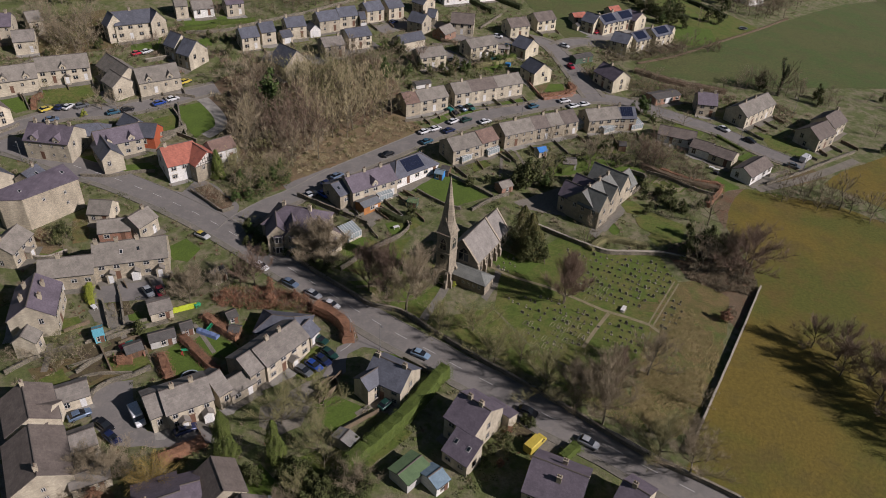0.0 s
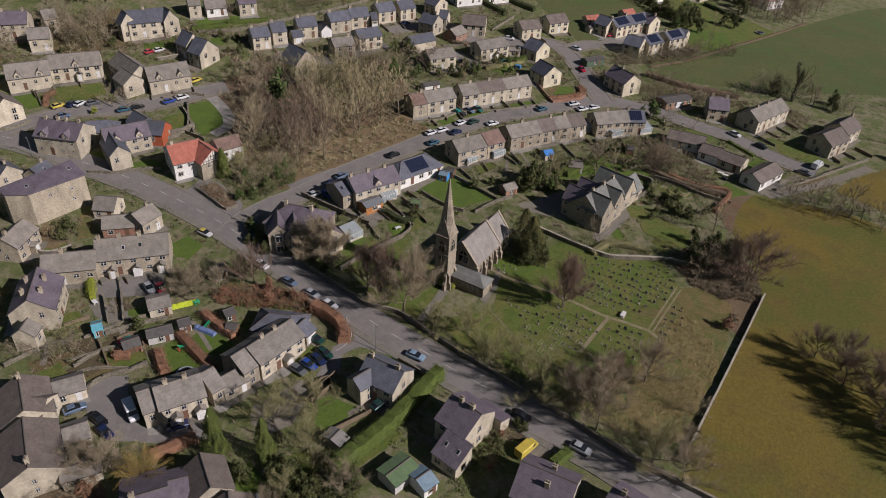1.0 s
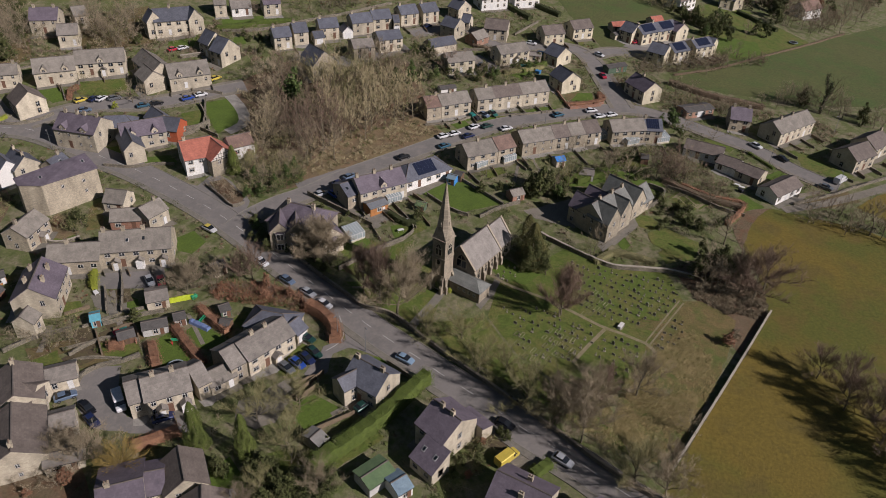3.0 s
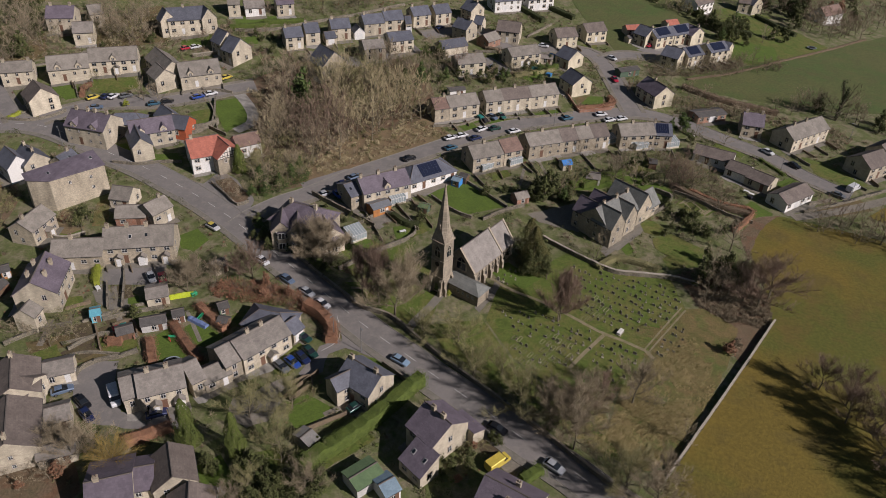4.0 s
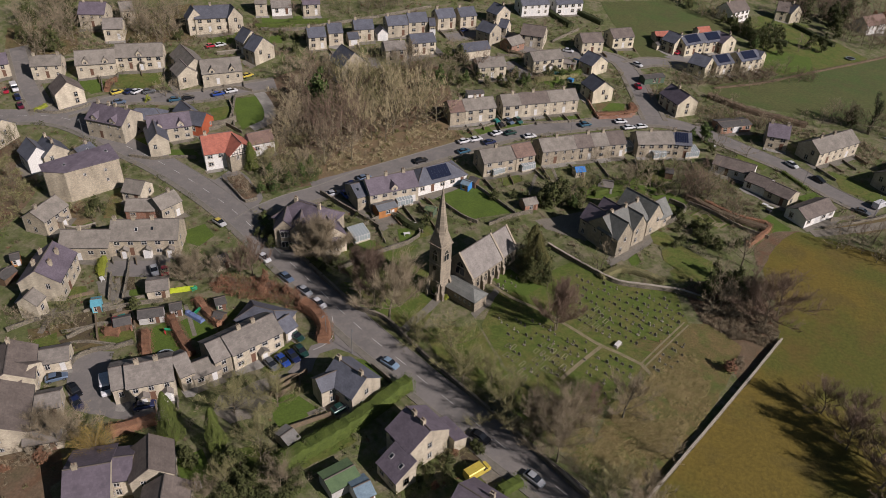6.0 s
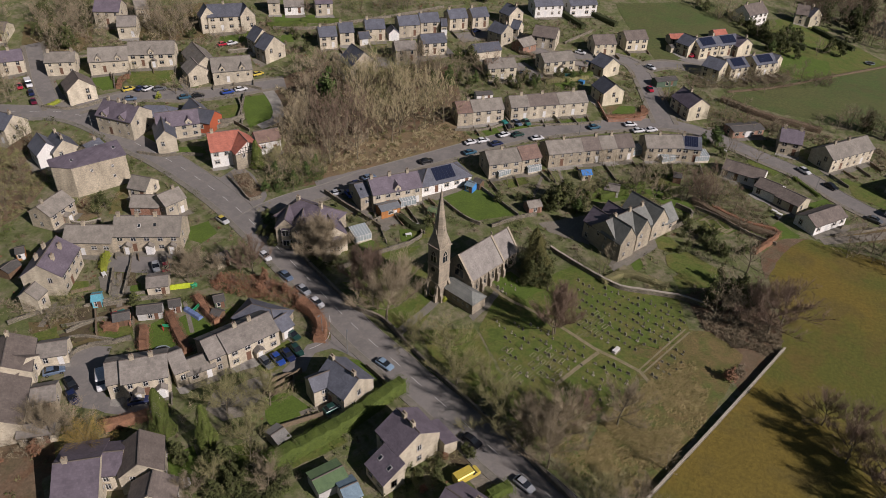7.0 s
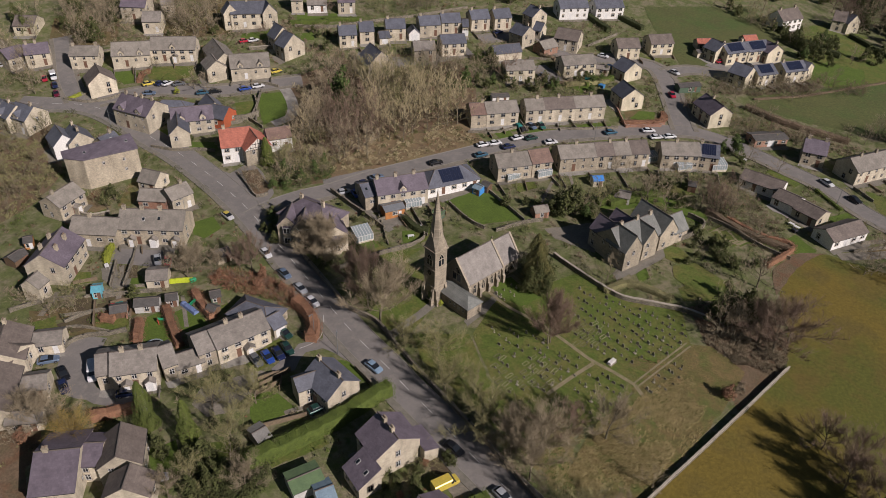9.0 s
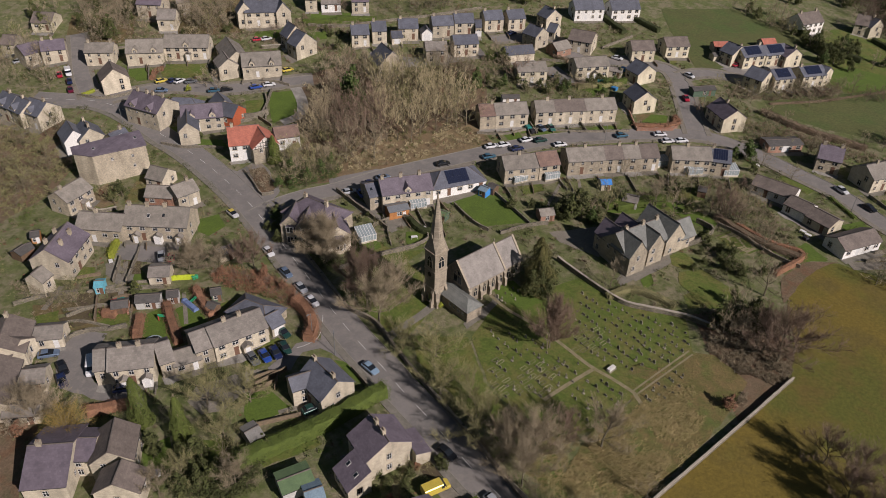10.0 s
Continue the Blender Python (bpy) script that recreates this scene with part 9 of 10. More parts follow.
storage_box(-6.1, 160.6, -47.7, 1.0, 0.8, 0.9, 'white')
storage_box(-49.7, 123.4, 55.7, 1.4, 0.8, 0.8, 'green')
storage_box(87.9, 191.8, -51.8, 1.4, 1.0, 0.9, 'black')
storage_box(93.8, 190.0, -48.1, 1.8, 1.4, 0.8, 'red')
storage_box(28.6, 256.5, -24.7, 2.0, 1.6, 1.2, 'blue')
slide(-48.1, 109.0, 140.4)
slide(-45.0, 115.9, -37.8)
garden_table(87.4, 194.7, -32.9)
garden_table(88.6, 193.5, -33.0)
garden_table(-7.2, 156.1, 31.0)
garden_table(-71.5, 121.3, 138.6)
garden_table(75.9, 225.2, -52.1)
tree(-57.4, 175.0, 'conifer', 9)
tree(-44.4, 170.4, 'laurel', 5)
tree(-42.4, 174.3, 'laurel', 6)
tree(-47.2, 166.9, 'laurel', 4)
tree(-50.5, 164.8, 'laurel', 4)
tree(-41.2, 178.4, 'laurel', 6)
tree(-51.2, 173.2, 'laurel', 5)
tree(-43.5, 150.4, 'laurel', 4)
tree(-39.7, 146.3, 'evergreen', 4)
tree(-36.8, 144.5, 'laurel', 4.5)
tree(-33.7, 144.0, 'laurel', 4)
tree(-30.8, 141.9, 'evergreen', 3.5)
tree(-41.5, 149.1, 'laurel', 3)
patch([(-63.1, 169.6), (-59.2, 172.2), (-51.2, 164.6), (-51.0, 161.9), (-53.4, 160.0)], 'bank', LITTER, 0.1)
stone_wall([(-63.4, 168.3), (-57.2, 163.2), (-52.8, 159.6), (-50.4, 161.7)], 0.8, 0.3)
tree(-23.7, 139.8, 'bare', 13)
tree(-26.1, 140.6, 'bare', 11)
tree(-61.1, 168.0, 'bare', 3.2)
tree(-59.6, 169.2, 'bare', 3.2)
tree(-57.2, 167.4, 'bare', 3.2)
tree(-58.5, 165.7, 'bare', 3.2)
tree(-54.9, 163.7, 'bare', 3.2)
tree(-53.8, 165.4, 'bare', 3.2)
tree(-53.5, 162.1, 'bare', 3.2)
tree(-56.9, 164.7, 'bare', 3.2)
thicket([(52.6, 248.8), (58.8, 255.1), (78.4, 252.7), (89.3, 247.7), (108.4, 248.3), (105.5, 243.2), (86.3, 239.7), (69.8, 243.6)], 20, ('bare', 'olive', 'purple'), 3.5, 6, 85)
tree(72.6, 229.5, 'laurel', 7)
tree(69.5, 227.9, 'laurel', 5)
tree(74.1, 226.9, 'laurel', 6)
woodland([(158.3, 260.4), (175.1, 258.9), (195.3, 243.1), (171.9, 204.2), (150.5, 210.7), (152.0, 228.9)], 24, ('bare', 'purple', 'evergreen', 'bare'), 4, 8, 90)
woodland([(58.8, 366.1), (97.0, 396.5), (150.2, 445.7), (145.7, 417.8), (111.6, 388.3), (91.1, 377.6), (66.4, 360.3)], 34, ('evergreen', 'bare', 'purple', 'evergreen'), 7, 11, 91)
woodland([(62.9, 355.1), (73.8, 347.1), (87.4, 336.2), (100.9, 323.8), (102.8, 328.4), (88.7, 342.1), (74.9, 353.3), (65.2, 359.5)], 22, ('evergreen', 'bare', 'olive'), 4, 7, 92)
woodland([(97.9, 333.9), (106.0, 348.0), (112.7, 343.3), (111.4, 323.0), (103.3, 313.8), (98.3, 315.3)], 10, ('evergreen', 'evergreen', 'laurel'), 5, 7.5, 93)
woodland([(64.5, 277.8), (87.8, 284.8), (120.9, 296.4), (119.8, 288.1), (91.2, 276.3), (66.7, 268.8)], 34, ('bare', 'olive', 'purple'), 3, 5.5, 94)
patch([(98.8, 306.8), (109.8, 317.6), (123.7, 317.3), (121.4, 300.2), (107.6, 294.2)], 'lawn', LAWN, 0.07)
tree(17.0, 94.6, 'olive', 3)
tree(15.5, 93.7, 'olive', 3.5)
tree(14.6, 92.0, 'olive', 3)
tree(18.2, 93.5, 'olive', 2.5)
tree(15.9, 91.4, 'olive', 3)
tree(11.5, 87.9, 'evergreen', 3)
tree(14.1, 86.7, 'evergreen', 2.5)
tree(9.9, 86.6, 'evergreen', 3)
tree(12.4, 84.8, 'evergreen', 2)
# brown patch that darkens the ground where the broad-roofed house casts its shade
patch([(-62.2, 70.3), (-53.5, 74.6), (-44.2, 64.1), (-38.3, 56.3), (-46.6, 53.3)], 'bank', LITTER, 0.06)
tree(26.0, 145.3, 'evergreen', 8)
tree(28.6, 147.6, 'evergreen', 7)
tree(30.2, 144.0, 'evergreen', 6)
tree(26.6, 150.4, 'evergreen', 9)
tree(29.0, 150.9, 'evergreen', 7)
tree(7.6, 133.7, 'lime', 2)
patch([(-141.7, 252.6), (-119.7, 262.9), (-108.6, 244.2), (-118.9, 237.9), (-129.5, 233.4)], 'bank', VERGE, 0.045)
patch([(-176.4, 232.5), (-153.8, 241.5), (-143.6, 225.3), (-149.7, 217.3), (-164.1, 213.8)], 'bank', VERGE, 0.045)
patch([(-129.0, 263.3), (-120.7, 269.2), (-113.6, 254.4), (-116.8, 246.9)], 'bank', VERGE, 0.045)
woodland([(-139.7, 244.6), (-118.4, 255.2), (-95.5, 253.2), (-92.4, 245.5), (-111.7, 240.8), (-130.6, 231.5)], 16, ('bare', 'evergreen', 'purple', 'olive'), 2.5, 5, 97)
woodland([(-89.3, 248.6), (-75.9, 259.4), (-62.6, 259.0), (-62.8, 245.7), (-78.6, 237.0)], 14, ('bare', 'evergreen', 'purple'), 2.5, 6, 98)
tree(28.7, 177.7, 'evergreen', 9)
tree(31.2, 180.4, 'evergreen', 9)
tree(25.9, 178.8, 'evergreen', 8)
tree(29.7, 182.8, 'evergreen', 8)
tree(34.0, 178.4, 'laurel', 6)
tree(35.3, 180.5, 'evergreen', 5)
tree(63.7, 194.6, 'purple', 10)
tree(67.5, 192.9, 'purple', 10)
tree(48.5, 190.1, 'bare', 9)
tree(42.7, 154.9, 'bare', 8)
hedge([(39.5, 187.4), (45.6, 191.8), (50.9, 196.4)], 2.2, 2.0, 'green')
patch([(55.1, 172.5), (58.8, 174.5), (61.3, 171.2), (59.4, 167.7), (55.9, 168.7)], 'lawn', LAWN2, 0.085)
patch([(57.7, 166.3), (63.0, 169.2), (70.6, 163.8), (69.0, 159.2), (62.6, 157.9), (57.9, 162.0)], 'lawn', LAWN2, 0.085)
patch([(43.6, 158.4), (46.0, 163.9), (53.7, 173.6), (56.0, 171.7), (49.6, 162.0), (45.0, 156.0)], 'terrace', PAVING, 0.085)
patch([(-69.8, 119.1), (-65.7, 122.3), (-61.3, 117.9), (-64.9, 114.5)], 'patio', PAVING, 0.058)
patch([(-77.7, 102.7), (-70.5, 106.5), (-64.1, 109.2), (-62.0, 107.2), (-69.0, 102.9), (-74.2, 99.6)], 'vegetable_plot', VERGE, 0.058)
patch([(-72.9, 98.9), (-64.0, 103.8), (-60.4, 104.7), (-58.5, 101.9), (-67.4, 97.5)], 'vegetable_plot', VERGE, 0.058)
patch([(-60.3, 109.4), (-57.1, 112.0), (-54.6, 109.7), (-57.8, 107.4)], 'vegetable_plot', VERGE, 0.058)
tree(-8.7, 239.5, 'evergreen', 4.5)
tree(-7.4, 244.1, 'laurel', 5)
tree(-4.5, 241.9, 'olive', 4)
tree(-3.2, 246.6, 'evergreen', 5)
tree(-0.3, 244.4, 'laurel', 4.5)
tree(1.1, 249.2, 'olive', 5)
tree(4.3, 247.1, 'evergreen', 4)
tree(7.4, 245.8, 'bare', 5)
tree(9.2, 250.7, 'bare', 4.5)
tree(-5.1, 249.3, 'bare', 5)
tree(-12.6, 242.1, 'evergreen', 5)
tree(12.2, 248.6, 'laurel', 3.5)

patch([(65.7, 184.2), (70.8, 190.5), (79.2, 185.7), (74.0, 180.0)], 'vegetable_plot', LAWN2, 0.07)
path([(66.6, 183.7), (71.7, 190.0)], 0.85, True)
path([(67.5, 183.3), (72.7, 189.4)], 0.85, True)
path([(68.5, 182.8), (73.6, 188.9)], 0.85, True)
path([(69.4, 182.3), (74.5, 188.4)], 0.85, True)
path([(70.3, 181.9), (75.5, 187.8)], 0.85, True)
path([(71.2, 181.4), (76.4, 187.3)], 0.85, True)
path([(72.2, 180.9), (77.3, 186.8)], 0.85, True)
path([(73.1, 180.5), (78.3, 186.2)], 0.85, True)
hedge([(70.8, 191.1), (78.8, 186.1), (86.8, 183.6), (79.9, 173.2)], 1.2, 1.6, 'rust')
tree(77.2, 182.4, 'bare', 9)

patch([(-71.9, 122.7), (-75.1, 127.7), (-70.7, 129.5), (-68.7, 125.5), (-69.9, 123.7)], 'patio', CONCRETE, 0.062)
patch([(-72.7, 120.7), (-70.7, 123.1), (-66.5, 119.5), (-66.7, 116.3), (-70.1, 117.4)], 'patio', PAVING, 0.064)
patch([(-69.2, 100.9), (-65.8, 105.6), (-61.3, 103.2), (-65.3, 99.4)], 'vegetable_plot', SOIL, 0.062)
patch([(-61.2, 107.0), (-58.3, 109.3), (-55.0, 106.9), (-55.6, 103.8), (-58.4, 103.3)], 'vegetable_plot', SOIL, 0.062)
patch([(-63.1, 117.9), (-64.0, 122.0), (-61.6, 120.9), (-59.8, 117.3)], 'lawn', LAWN, 0.064)
stone_wall([(-69.2, 110.4), (-66.4, 112.9), (-62.7, 116.0), (-59.0, 118.3)], 0.55, 0.3)
stone_wall([(-64.3, 117.6), (-67.6, 125.8), (-70.3, 130.8)], 0.5, 0.2)
stone_wall([(-60.9, 107.8), (-58.7, 111.2), (-56.0, 107.5)], 0.8, 0.3, mat='brick')
stone_wall([(-68.8, 98.5), (-64.5, 101.9), (-56.9, 102.7)], 0.5, 0.3)
tree(-60.1, 115.5, 'lime', 2.6)
tree(-51.3, 124.0, 'bare', 9)
hedge([(-73.5, 124.0), (-76.2, 131.2)], 1.2, 1.7, 'lime')
patch([(-62.7, 105.6), (-62.2, 108.6), (-63.7, 111.1), (-65.1, 109.6)], 'garden_bed', SOIL, 0.064)
patch([(-137.9, 190.6), (-138.3, 197.0), (-133.0, 194.2), (-132.4, 188.7)], 'lawn', LAWN, 0.066)
patch([(-132.3, 206.2), (-128.6, 209.2), (-124.5, 206.7), (-126.5, 202.0)], 'lawn', LAWN, 0.066)
hedge([(-120.3, 204.2), (-122.2, 209.3), (-120.5, 211.3)], 1.6, 1.5, 'rust')
tree(-120.3, 214.5, 'olive', 4)
tree(-120.0, 207.7, 'olive', 3.5)
stone_wall([(-136.5, 188.1), (-131.8, 193.1), (-125.2, 197.3)], 0.55, 0.3)
stone_wall([(-126.8, 211.7), (-121.4, 203.9)], 0.55, 0.3)
stone_wall([(-130.8, 233.8), (-136.4, 224.5), (-144.5, 218.0)], 0.55, 0.3)

hedge([(38.5, 234.7), (49.3, 239.3), (50.2, 245.7)], 1.6, 1.2, 'rust')
patch([(40.1, 238.0), (42.5, 244.9), (48.1, 246.1), (47.8, 240.4)], 'lawn', LAWN, 0.07)
hedge([(23.0, 255.3), (26.5, 260.2), (30.3, 262.7)], 1.4, 1.6, 'green')
patch([(18.3, 252.7), (22.8, 257.4), (27.0, 256.0), (22.7, 249.2)], 'lawn', LAWN, 0.07)
patch([(8.3, 218.4), (11.4, 221.6), (15.2, 221.4), (12.3, 216.8)], 'lawn', LAWN, 0.07)
patch([(21.9, 225.1), (25.3, 227.8), (28.9, 228.3), (25.7, 224.2)], 'lawn', LAWN, 0.07)
patch([(31.5, 229.9), (34.6, 232.5), (35.5, 229.8)], 'lawn', LAWN, 0.07)
tree(13.9, 248.9, 'laurel', 5)
tree(9.8, 249.5, 'evergreen', 4.5)
tree(17.3, 245.9, 'olive', 5)
tree(21.3, 252.9, 'olive', 5)
tree(7.6, 244.4, 'evergreen', 5)
tree(25.4, 251.9, 'laurel', 3.5)
tree(28.9, 266.7, 'evergreen', 4)
tree(32.0, 271.8, 'laurel', 3)

patch([(-93.7, 140.0), (-96.4, 146.7), (-96.0, 149.7), (-92.7, 148.8), (-86.3, 142.7), (-89.1, 139.7)], 'garden_bed', BRACKEN, 0.07)
stone_wall([(-94.9, 140.8), (-92.4, 137.9), (-88.3, 138.0), (-85.1, 140.6)], 0.8, 0.35, cap=True)
patch([(-85.4, 143.8), (-89.2, 154.2), (-87.3, 156.2), (-83.0, 148.8), (-82.0, 145.1)], 'bank', MEADOW, 0.07)
tree(-87.5, 145.9, 'evergreen', 6)
tree(-89.4, 147.6, 'evergreen', 4)
tree(-92.3, 146.5, 'olive', 3)
tree(-93.2, 144.7, 'rust', 2.2)
stone_wall([(-79.0, 193.3), (-75.5, 195.1), (-72.8, 198.7)], 2.0, 0.4)
stone_wall([(-96.2, 236.0), (-91.6, 238.5), (-87.4, 240.1)], 1.2, 0.4, cap=True)
stone_wall([(-80.0, 209.3), (-76.8, 204.8), (-71.7, 195.0)], 0.9, 0.35)
ribbon('kerb_line', spread([(-16.1, 122.2), (-14.7, 119.0), (-13.9, 115.5), (-14.9, 113.0), (-16.6, 111.1)], 1.0), 0.07, -0.07, PAINT, 0.13)
stone_wall([(-3.3, 109.4), (-0.7, 107.7), (3.2, 105.0)], 1.0, 0.3)
stone_wall([(-20.3, 100.0), (-16.9, 103.0), (-15.0, 99.0)], 1.1, 0.12, mat='timber')
patch([(-5.0, 110.6), (-1.5, 111.3), (-1.8, 109.3), (-2.7, 108.2)], 'lawn', LAWN, 0.075)
patch([(-25.0, 107.3), (-21.9, 112.6), (-19.1, 110.9), (-20.9, 106.1), (-22.9, 104.0)], 'lawn', LAWN2, 0.09)

# garden fences, undergrowth and long grass
plots(0.2, 221.0, 29.6, 10.4, 7.6, 2, 6)
plots(18.6, 230.9, 27.1, 26.3, 7.6, 5, 6)
plots(12.6, 194.8, 33.2, 16.1, 7.8, 2, 9)
plots(34.0, 207.2, 26.7, 27.1, 7.8, 3, 9)
plots(58.6, 216.0, 13.0, 17.2, 7.8, 2, 8)
plots(-62.3, 254.5, 37.2, 13.1, 7.4, 2, 7)
plots(-44.9, 267.5, 32.1, 20.6, 7.4, 2, 7)
plots(-15.6, 170.4, 35.7, 13.8, 8.2, 3, 14)
plots(-43.2, 93.9, 30.2, 8.4, 8, 2, 4)
plots(-67.2, 135.7, 17.0, 15.8, 8.6, 3, 4)
plots(17.9, 264.5, 32.0, 12.2, 7.6, 2, 7)
plots(33.4, 285.8, 24.7, 8.6, 7.6, 1, 6)
plots(44.8, 295.1, 28.9, 9.2, 7.6, 1, 6)
plots(82.2, 285.6, 35.7, 8.3, 8.0, 2, 5)
plots(92.8, 293.7, 35.1, 9.7, 7.6, 2, 5)
plots(-129.9, 215.7, 28.1, 12.4, 8.6, 2, 5)
plots(-118.0, 223.5, 23.5, 15.2, 8.6, 2, 6)
plots(-87.9, 221.8, 31.7, 13.0, 8.6, 2, 5)
plots(-20.0, 287.5, 33.4, 16.0, 7.4, 2, 7)
plots(127.6, 215.8, 35.9, 20.0, 8.4, 3, 7)
plots(-140.8, 170.2, -15.6, 14.0, 8.0, 2, 6)
plots(110.6, 230.1, 40.0, 18.6, 8, 3, 8)
undergrowth([(-180.1, 207.0), (-171.6, 231.8), (-157.0, 243.9), (-120.2, 259.1), (-72.2, 290.3), (-20.5, 317.0), (30.1, 333.8), (51.5, 283.8), (79.1, 259.6), (104.7, 248.3), (126.3, 244.8), (132.3, 223.8), (111.6, 190.1), (89.0, 183.3), (76.7, 171.2), (64.5, 152.0), (45.3, 150.0), (28.2, 160.2), (13.0, 164.4), (-6.0, 152.6), (-19.6, 138.0), (-40.1, 147.4), (-23.7, 124.5), (-11.3, 109.0), (6.6, 103.1), (20.8, 89.4), (26.7, 81.1), (-28.5, 68.2), (-62.1, 63.8), (-99.0, 97.4)], 1500, 'evergreen', 0.6, 2.2, 41)
undergrowth([(-180.1, 207.0), (-171.6, 231.8), (-157.0, 243.9), (-120.2, 259.1), (-72.2, 290.3), (-20.5, 317.0), (30.1, 333.8), (51.5, 283.8), (79.1, 259.6), (104.7, 248.3), (126.3, 244.8), (132.3, 223.8), (111.6, 190.1), (89.0, 183.3), (76.7, 171.2), (64.5, 152.0), (45.3, 150.0), (28.2, 160.2), (13.0, 164.4), (-6.0, 152.6), (-19.6, 138.0), (-40.1, 147.4), (-23.7, 124.5), (-11.3, 109.0), (6.6, 103.1), (20.8, 89.4), (26.7, 81.1), (-28.5, 68.2), (-62.1, 63.8), (-99.0, 97.4)], 900, 'olive', 0.6, 2.2, 42)
undergrowth([(-180.1, 207.0), (-171.6, 231.8), (-157.0, 243.9), (-120.2, 259.1), (-72.2, 290.3), (-20.5, 317.0), (30.1, 333.8), (51.5, 283.8), (79.1, 259.6), (104.7, 248.3), (126.3, 244.8), (132.3, 223.8), (111.6, 190.1), (89.0, 183.3), (76.7, 171.2), (64.5, 152.0), (45.3, 150.0), (28.2, 160.2), (13.0, 164.4), (-6.0, 152.6), (-19.6, 138.0), (-40.1, 147.4), (-23.7, 124.5), (-11.3, 109.0), (6.6, 103.1), (20.8, 89.4), (26.7, 81.1), (-28.5, 68.2), (-62.1, 63.8), (-99.0, 97.4)], 900, 'twig', 0.5, 1.8, 43)
undergrowth([(-180.1, 207.0), (-171.6, 231.8), (-157.0, 243.9), (-120.2, 259.1), (-72.2, 290.3), (-20.5, 317.0), (30.1, 333.8), (51.5, 283.8), (79.1, 259.6), (104.7, 248.3), (126.3, 244.8), (132.3, 223.8), (111.6, 190.1), (89.0, 183.3), (76.7, 171.2), (64.5, 152.0), (45.3, 150.0), (28.2, 160.2), (13.0, 164.4), (-6.0, 152.6), (-19.6, 138.0), (-40.1, 147.4), (-23.7, 124.5), (-11.3, 109.0), (6.6, 103.1), (20.8, 89.4), (26.7, 81.1), (-28.5, 68.2), (-62.1, 63.8), (-99.0, 97.4)], 350, 'rust', 0.5, 1.5, 44)
undergrowth([(-180.1, 207.0), (-171.6, 231.8), (-157.0, 243.9), (-120.2, 259.1), (-72.2, 290.3), (-20.5, 317.0), (30.1, 333.8), (51.5, 283.8), (79.1, 259.6), (104.7, 248.3), (126.3, 244.8), (132.3, 223.8), (111.6, 190.1), (89.0, 183.3), (76.7, 171.2), (64.5, 152.0), (45.3, 150.0), (28.2, 160.2), (13.0, 164.4), (-6.0, 152.6), (-19.6, 138.0), (-40.1, 147.4), (-23.7, 124.5), (-11.3, 109.0), (6.6, 103.1), (20.8, 89.4), (26.7, 81.1), (-28.5, 68.2), (-62.1, 63.8), (-99.0, 97.4)], 800, 'green', 0.5, 1.8, 45)
undergrowth([(-180.1, 207.0), (-171.6, 231.8), (-157.0, 243.9), (-120.2, 259.1), (-72.2, 290.3), (-20.5, 317.0), (30.1, 333.8), (51.5, 283.8), (79.1, 259.6), (104.7, 248.3), (126.3, 244.8), (132.3, 223.8), (111.6, 190.1), (89.0, 183.3), (76.7, 171.2), (64.5, 152.0), (45.3, 150.0), (28.2, 160.2), (13.0, 164.4), (-6.0, 152.6), (-19.6, 138.0), (-40.1, 147.4), (-23.7, 124.5), (-11.3, 109.0), (6.6, 103.1), (20.8, 89.4), (26.7, 81.1), (-28.5, 68.2), (-62.1, 63.8), (-99.0, 97.4)], 700, 'bare', 0.6, 2.4, 46)
undergrowth([(-54.2, 168.1), (-37.7, 177.8), (-10.6, 210.0), (-8.3, 228.9), (-22.0, 249.4), (-57.7, 243.0), (-73.2, 222.7)], 900, 'tan', 0.8, 2.6, 52, 'wood_undergrowth', 'brown leafless undergrowth below winter trees')
undergrowth([(-16.2, 126.1), (-1.3, 118.0), (12.5, 109.0), (24.9, 101.0), (42.1, 87.6), (45.1, 90.5), (31.4, 102.3), (10.7, 120.5), (-2.9, 125.1)], 70, 'olive', 0.4, 1.2, 53, 'churchyard_scrub', 'olive scrub along the churchyard wall')
undergrowth([(61.7, 151.4), (76.6, 161.5), (83.6, 147.6), (81.7, 137.3), (71.9, 122.9), (68.6, 132.7)], 700, 'bare', 0.6, 1.8, 54, 'bramble_bank', 'brown bramble bank beside the field wall')
tussocks([(53.0, 119.8), (60.2, 128.8), (62.6, 127.8), (63.2, 122.8), (66.8, 123.5), (55.1, 96.2), (49.2, 91.3), (42.2, 97.6), (44.5, 106.4), (49.7, 113.5)], 3000, 3, -0.1)
tussocks([(48.0, 113.2), (62.1, 129.5), (70.6, 129.5), (69.6, 122.4), (55.0, 94.9), (49.2, 91.3), (42.2, 97.6)], 700, 5, 0.05)
tussocks([(31.0, 109.7), (42.3, 110.4), (45.5, 102.3), (49.2, 91.3), (42.2, 92.4), (31.4, 100.9)], 900, 4)
undergrowth([(-46.9, 126.7), (-44.5, 129.3), (-37.8, 129.7), (-30.8, 129.5), (-23.7, 126.5), (-20.7, 123.6), (-22.7, 121.6), (-27.7, 122.7), (-33.9, 123.3), (-40.5, 122.9), (-44.9, 123.6)], 260, 'rust', 1.2, 2.8, 71, 'shrub_bank', 'copper-brown winter shrubs on a bank beside the road', -0.6)
undergrowth([(-153.6, 157.9), (-133.1, 175.0), (-123.0, 167.4), (-109.6, 152.4), (-106.5, 138.4), (-108.5, 125.0), (-116.4, 122.0)], 700, 'olive', 0.8, 2.5, 72, 'hillside_scrub', 'olive-brown leafless scrub on a steep bank', -0.5)
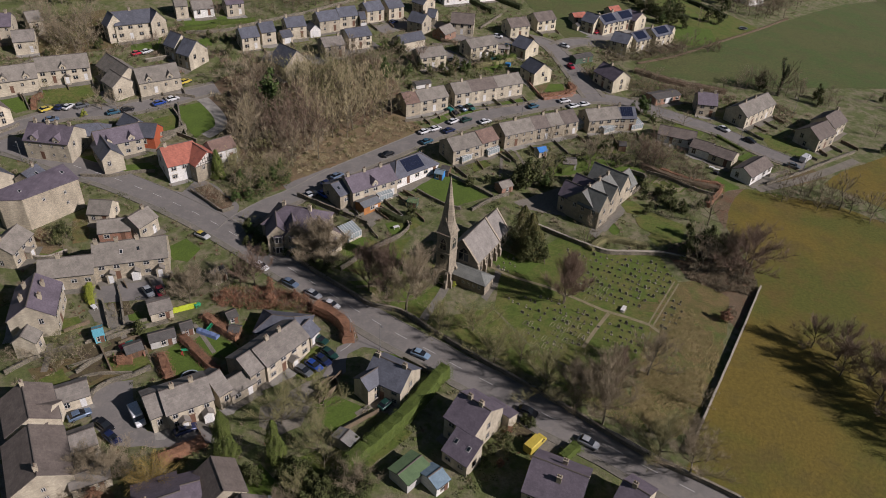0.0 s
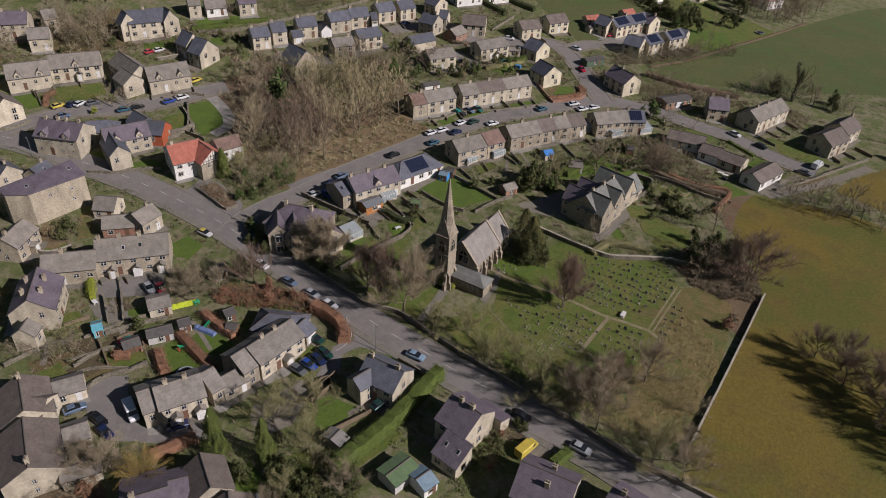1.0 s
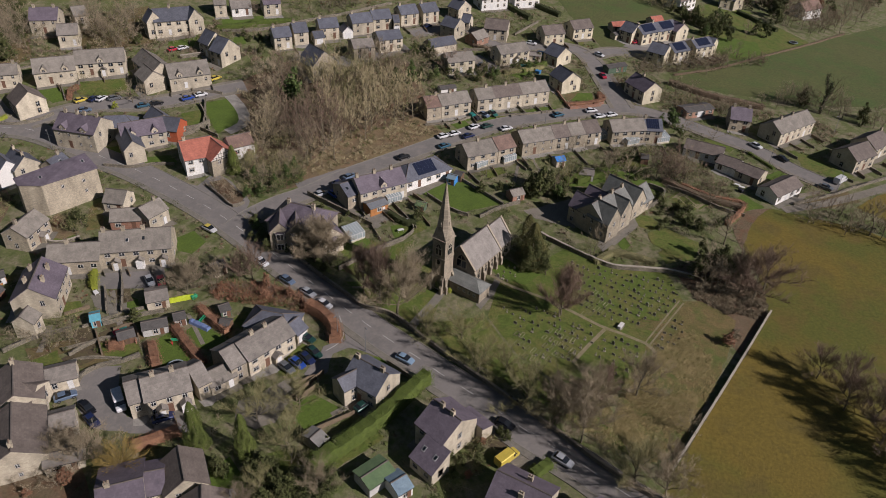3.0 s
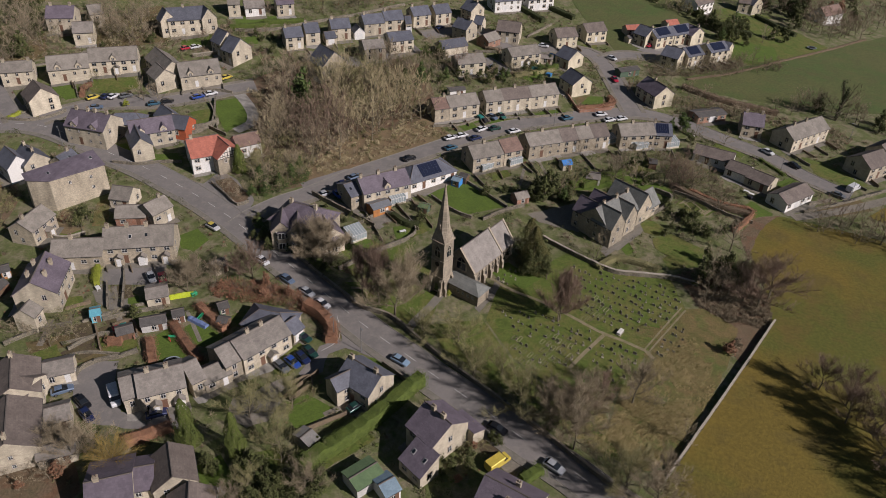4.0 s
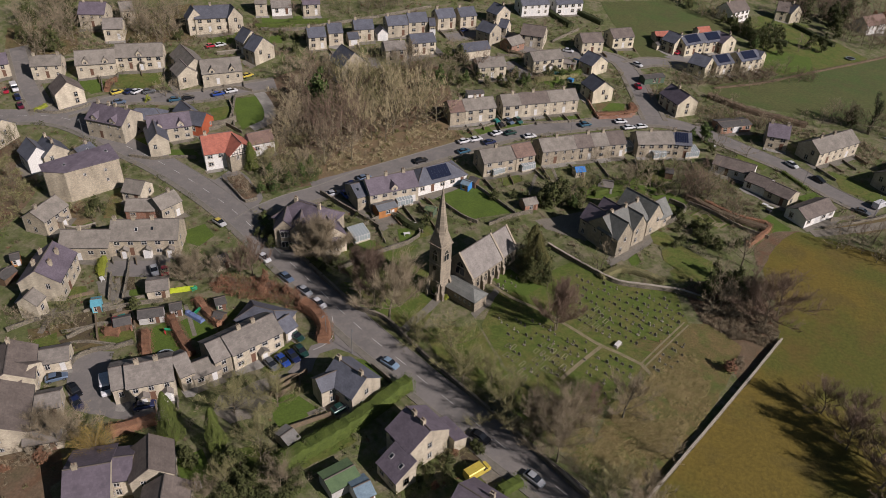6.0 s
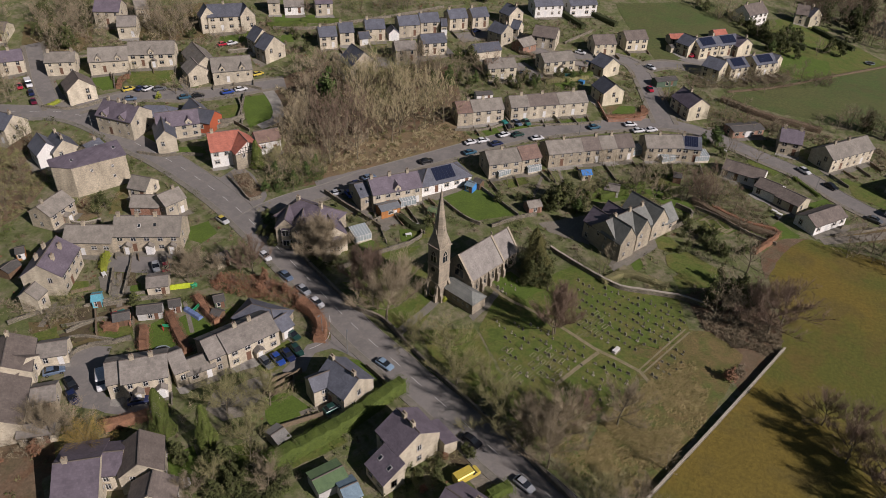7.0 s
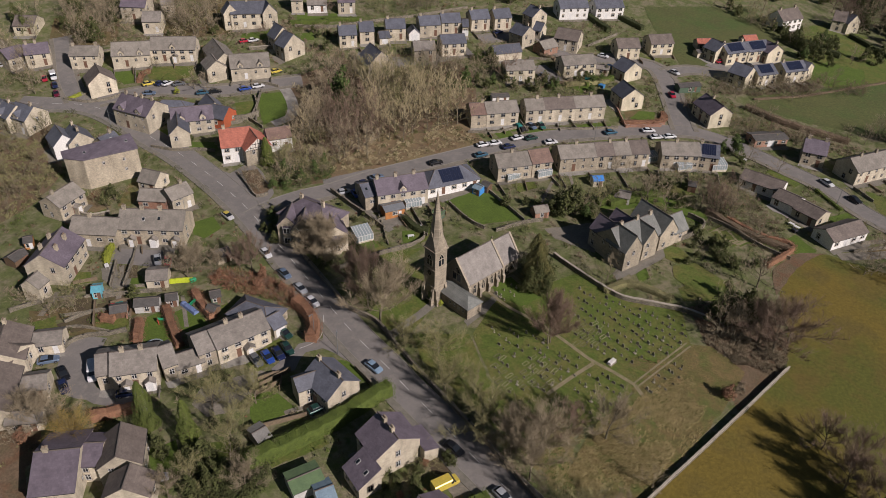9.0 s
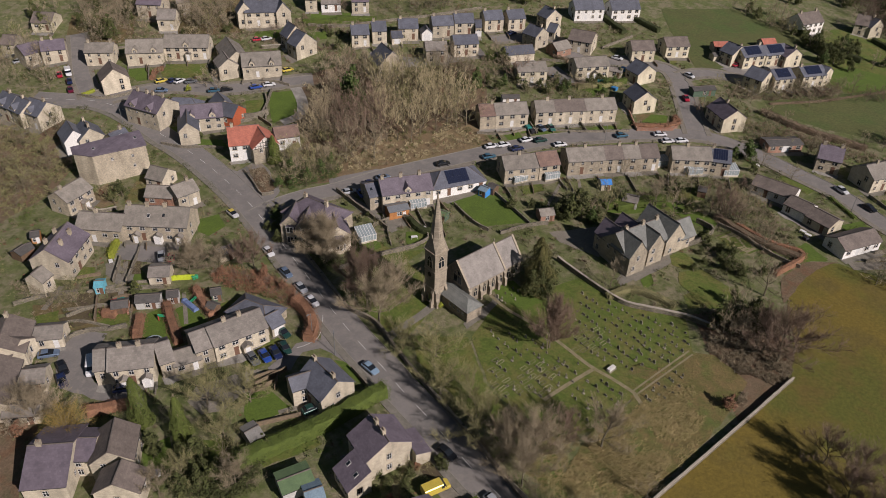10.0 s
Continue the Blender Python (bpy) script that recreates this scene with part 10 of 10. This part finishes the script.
undergrowth([(-19.6, 80.2), (-20.0, 83.9), (-15.4, 86.1), (-9.2, 86.7), (-7.9, 82.5), (-9.2, 74.1), (-18.5, 72.3)], 220, 'evergreen', 0.8, 2.4, 73, 'garden_shrubs', 'dark evergreen shrubs in a shaded garden', -0.4)
undergrowth([(-10.5, 124.4), (3.5, 119.0), (18.6, 107.1), (31.6, 97.5), (42.1, 88.7), (43.6, 90.2), (31.4, 100.9), (18.0, 111.8), (2.6, 123.4), (-8.7, 127.7)], 110, 'olive', 0.6, 2.0, 74, 'roadside_scrub', 'olive leafless scrub behind the roadside wall', -0.4)
undergrowth([(-180.6, 245.8), (-161.5, 255.6), (-122.1, 263.1), (-89.2, 259.7), (-83.7, 239.6), (-110.6, 238.2), (-142.9, 219.8), (-160.9, 215.3)], 350, 'bare', 1.0, 3.0, 75, 'hillside_scrub', 'brown leafless scrub among hillside gardens', -0.4)
undergrowth([(-63.9, 263.2), (28.4, 313.8), (53.1, 264.6), (56.1, 237.5), (6.1, 220.8), (-8.0, 227.0)], 330, 'evergreen', 0.8, 2.6, 76, 'garden_shrubs', 'green shrubs in the gardens of a housing estate', 0.0)
undergrowth([(-63.9, 263.2), (28.4, 313.8), (53.1, 264.6), (56.1, 237.5), (6.1, 220.8), (-8.0, 227.0)], 260, 'bare', 0.8, 2.6, 77, 'garden_shrubs', 'brown leafless shrubs in the gardens of a housing estate', 0.0)
undergrowth([(-44.5, 129.3), (-37.8, 129.7), (-30.8, 129.5), (-23.7, 126.5), (-23.1, 122.7), (-34.3, 124.2), (-40.9, 123.8)], 130, 'purple', 1.0, 2.6, 78, 'shrub_bank', 'brown leafless shrubs on a bank beside the road', -0.2)
undergrowth([(65.3, 210.8), (71.6, 214.1), (76.5, 205.5), (84.8, 195.1), (79.4, 179.7), (64.9, 187.4)], 300, 'bare', 0.6, 2.0, 79, 'garden_scrub', 'brown leafless scrub behind bungalows', -0.3)
undergrowth([(-63.1, 169.6), (-59.2, 172.2), (-51.2, 164.6), (-51.0, 161.9), (-53.4, 160.0)], 120, 'bare', 0.8, 2.2, 80, 'garden_scrub', 'brown leafless shrubs in a walled yard', -0.9)
undergrowth([(-51.7, 165.9), (-54.2, 176.9), (-45.8, 181.9), (-38.5, 180.6), (-37.0, 175.6), (-46.3, 164.3)], 260, 'laurel', 0.8, 2.4, 81, 'ivy_scrub', 'bright green ivy and laurel scrub at the edge of a wood', -0.2)
undergrowth([(-40.1, 174.9), (-26.6, 186.4), (-17.8, 192.9), (-4.8, 208.0), (-7.4, 212.5), (-19.3, 199.3), (-27.5, 189.9), (-39.4, 178.0)], 190, 'tan', 0.5, 1.6, 82, 'bramble_bank', 'straw-coloured dead growth on a bank below a wood', -0.4)
undergrowth([(49.7, 208.4), (67.5, 216.5), (76.5, 205.5), (86.5, 195.6), (85.6, 181.1), (76.7, 171.2), (60.1, 165.0), (49.1, 186.5)], 170, 'evergreen', 0.6, 2.0, 86, 'garden_shrubs', 'dark evergreen shrubs behind bungalows', -0.1)
undergrowth([(56.3, 243.7), (78.6, 255.0), (104.7, 248.3), (126.3, 244.8), (136.0, 236.0), (132.3, 223.8), (106.9, 240.8), (78.4, 236.2), (59.8, 236.6)], 420, 'bare', 0.8, 2.4, 87, 'field_edge_scrub', 'brown leafless scrub along a field edge', -0.3)
undergrowth([(-46.9, 126.7), (-44.5, 129.3), (-37.8, 129.7), (-30.8, 129.5), (-23.7, 126.5), (-23.0, 122.3), (-33.9, 123.3), (-40.5, 122.9)], 160, 'olive', 1.0, 2.4, 88, 'shrub_bank', 'olive leafless shrubs on a bank beside the road', -0.1)
undergrowth([(64.5, 276.9), (87.8, 284.8), (120.9, 296.4), (119.7, 287.1), (91.2, 275.3), (66.7, 267.9)], 320, 'bare', 0.8, 2.2, 95, 'field_edge_scrub', 'brown leafless scrub between gardens and a field', -0.9)
undergrowth([(8.9, 89.1), (14.5, 94.7), (18.3, 94.2), (17.3, 88.2), (12.9, 84.2), (9.8, 82.8)], 120, 'olive', 0.6, 2.0, 96, 'garden_shrubs', 'olive and golden shrubs beside a driveway', -0.4)
undergrowth([(-180.6, 245.8), (-161.5, 255.6), (-122.1, 263.1), (-90.8, 263.8), (-62.6, 259.0), (-61.6, 241.9), (-79.5, 228.7), (-110.6, 238.2), (-142.9, 219.8), (-160.9, 215.3)], 260, 'evergreen', 0.8, 2.6, 99, 'hillside_scrub', 'dark green shrubs among hillside gardens', -0.2)
undergrowth([(-180.6, 245.8), (-161.5, 255.6), (-122.1, 263.1), (-90.8, 263.8), (-62.6, 259.0), (-61.6, 241.9), (-79.5, 228.7), (-110.6, 238.2), (-142.9, 219.8), (-160.9, 215.3)], 300, 'purple', 0.8, 2.4, 100, 'hillside_scrub', 'purplish leafless shrubs among hillside gardens', -0.2)
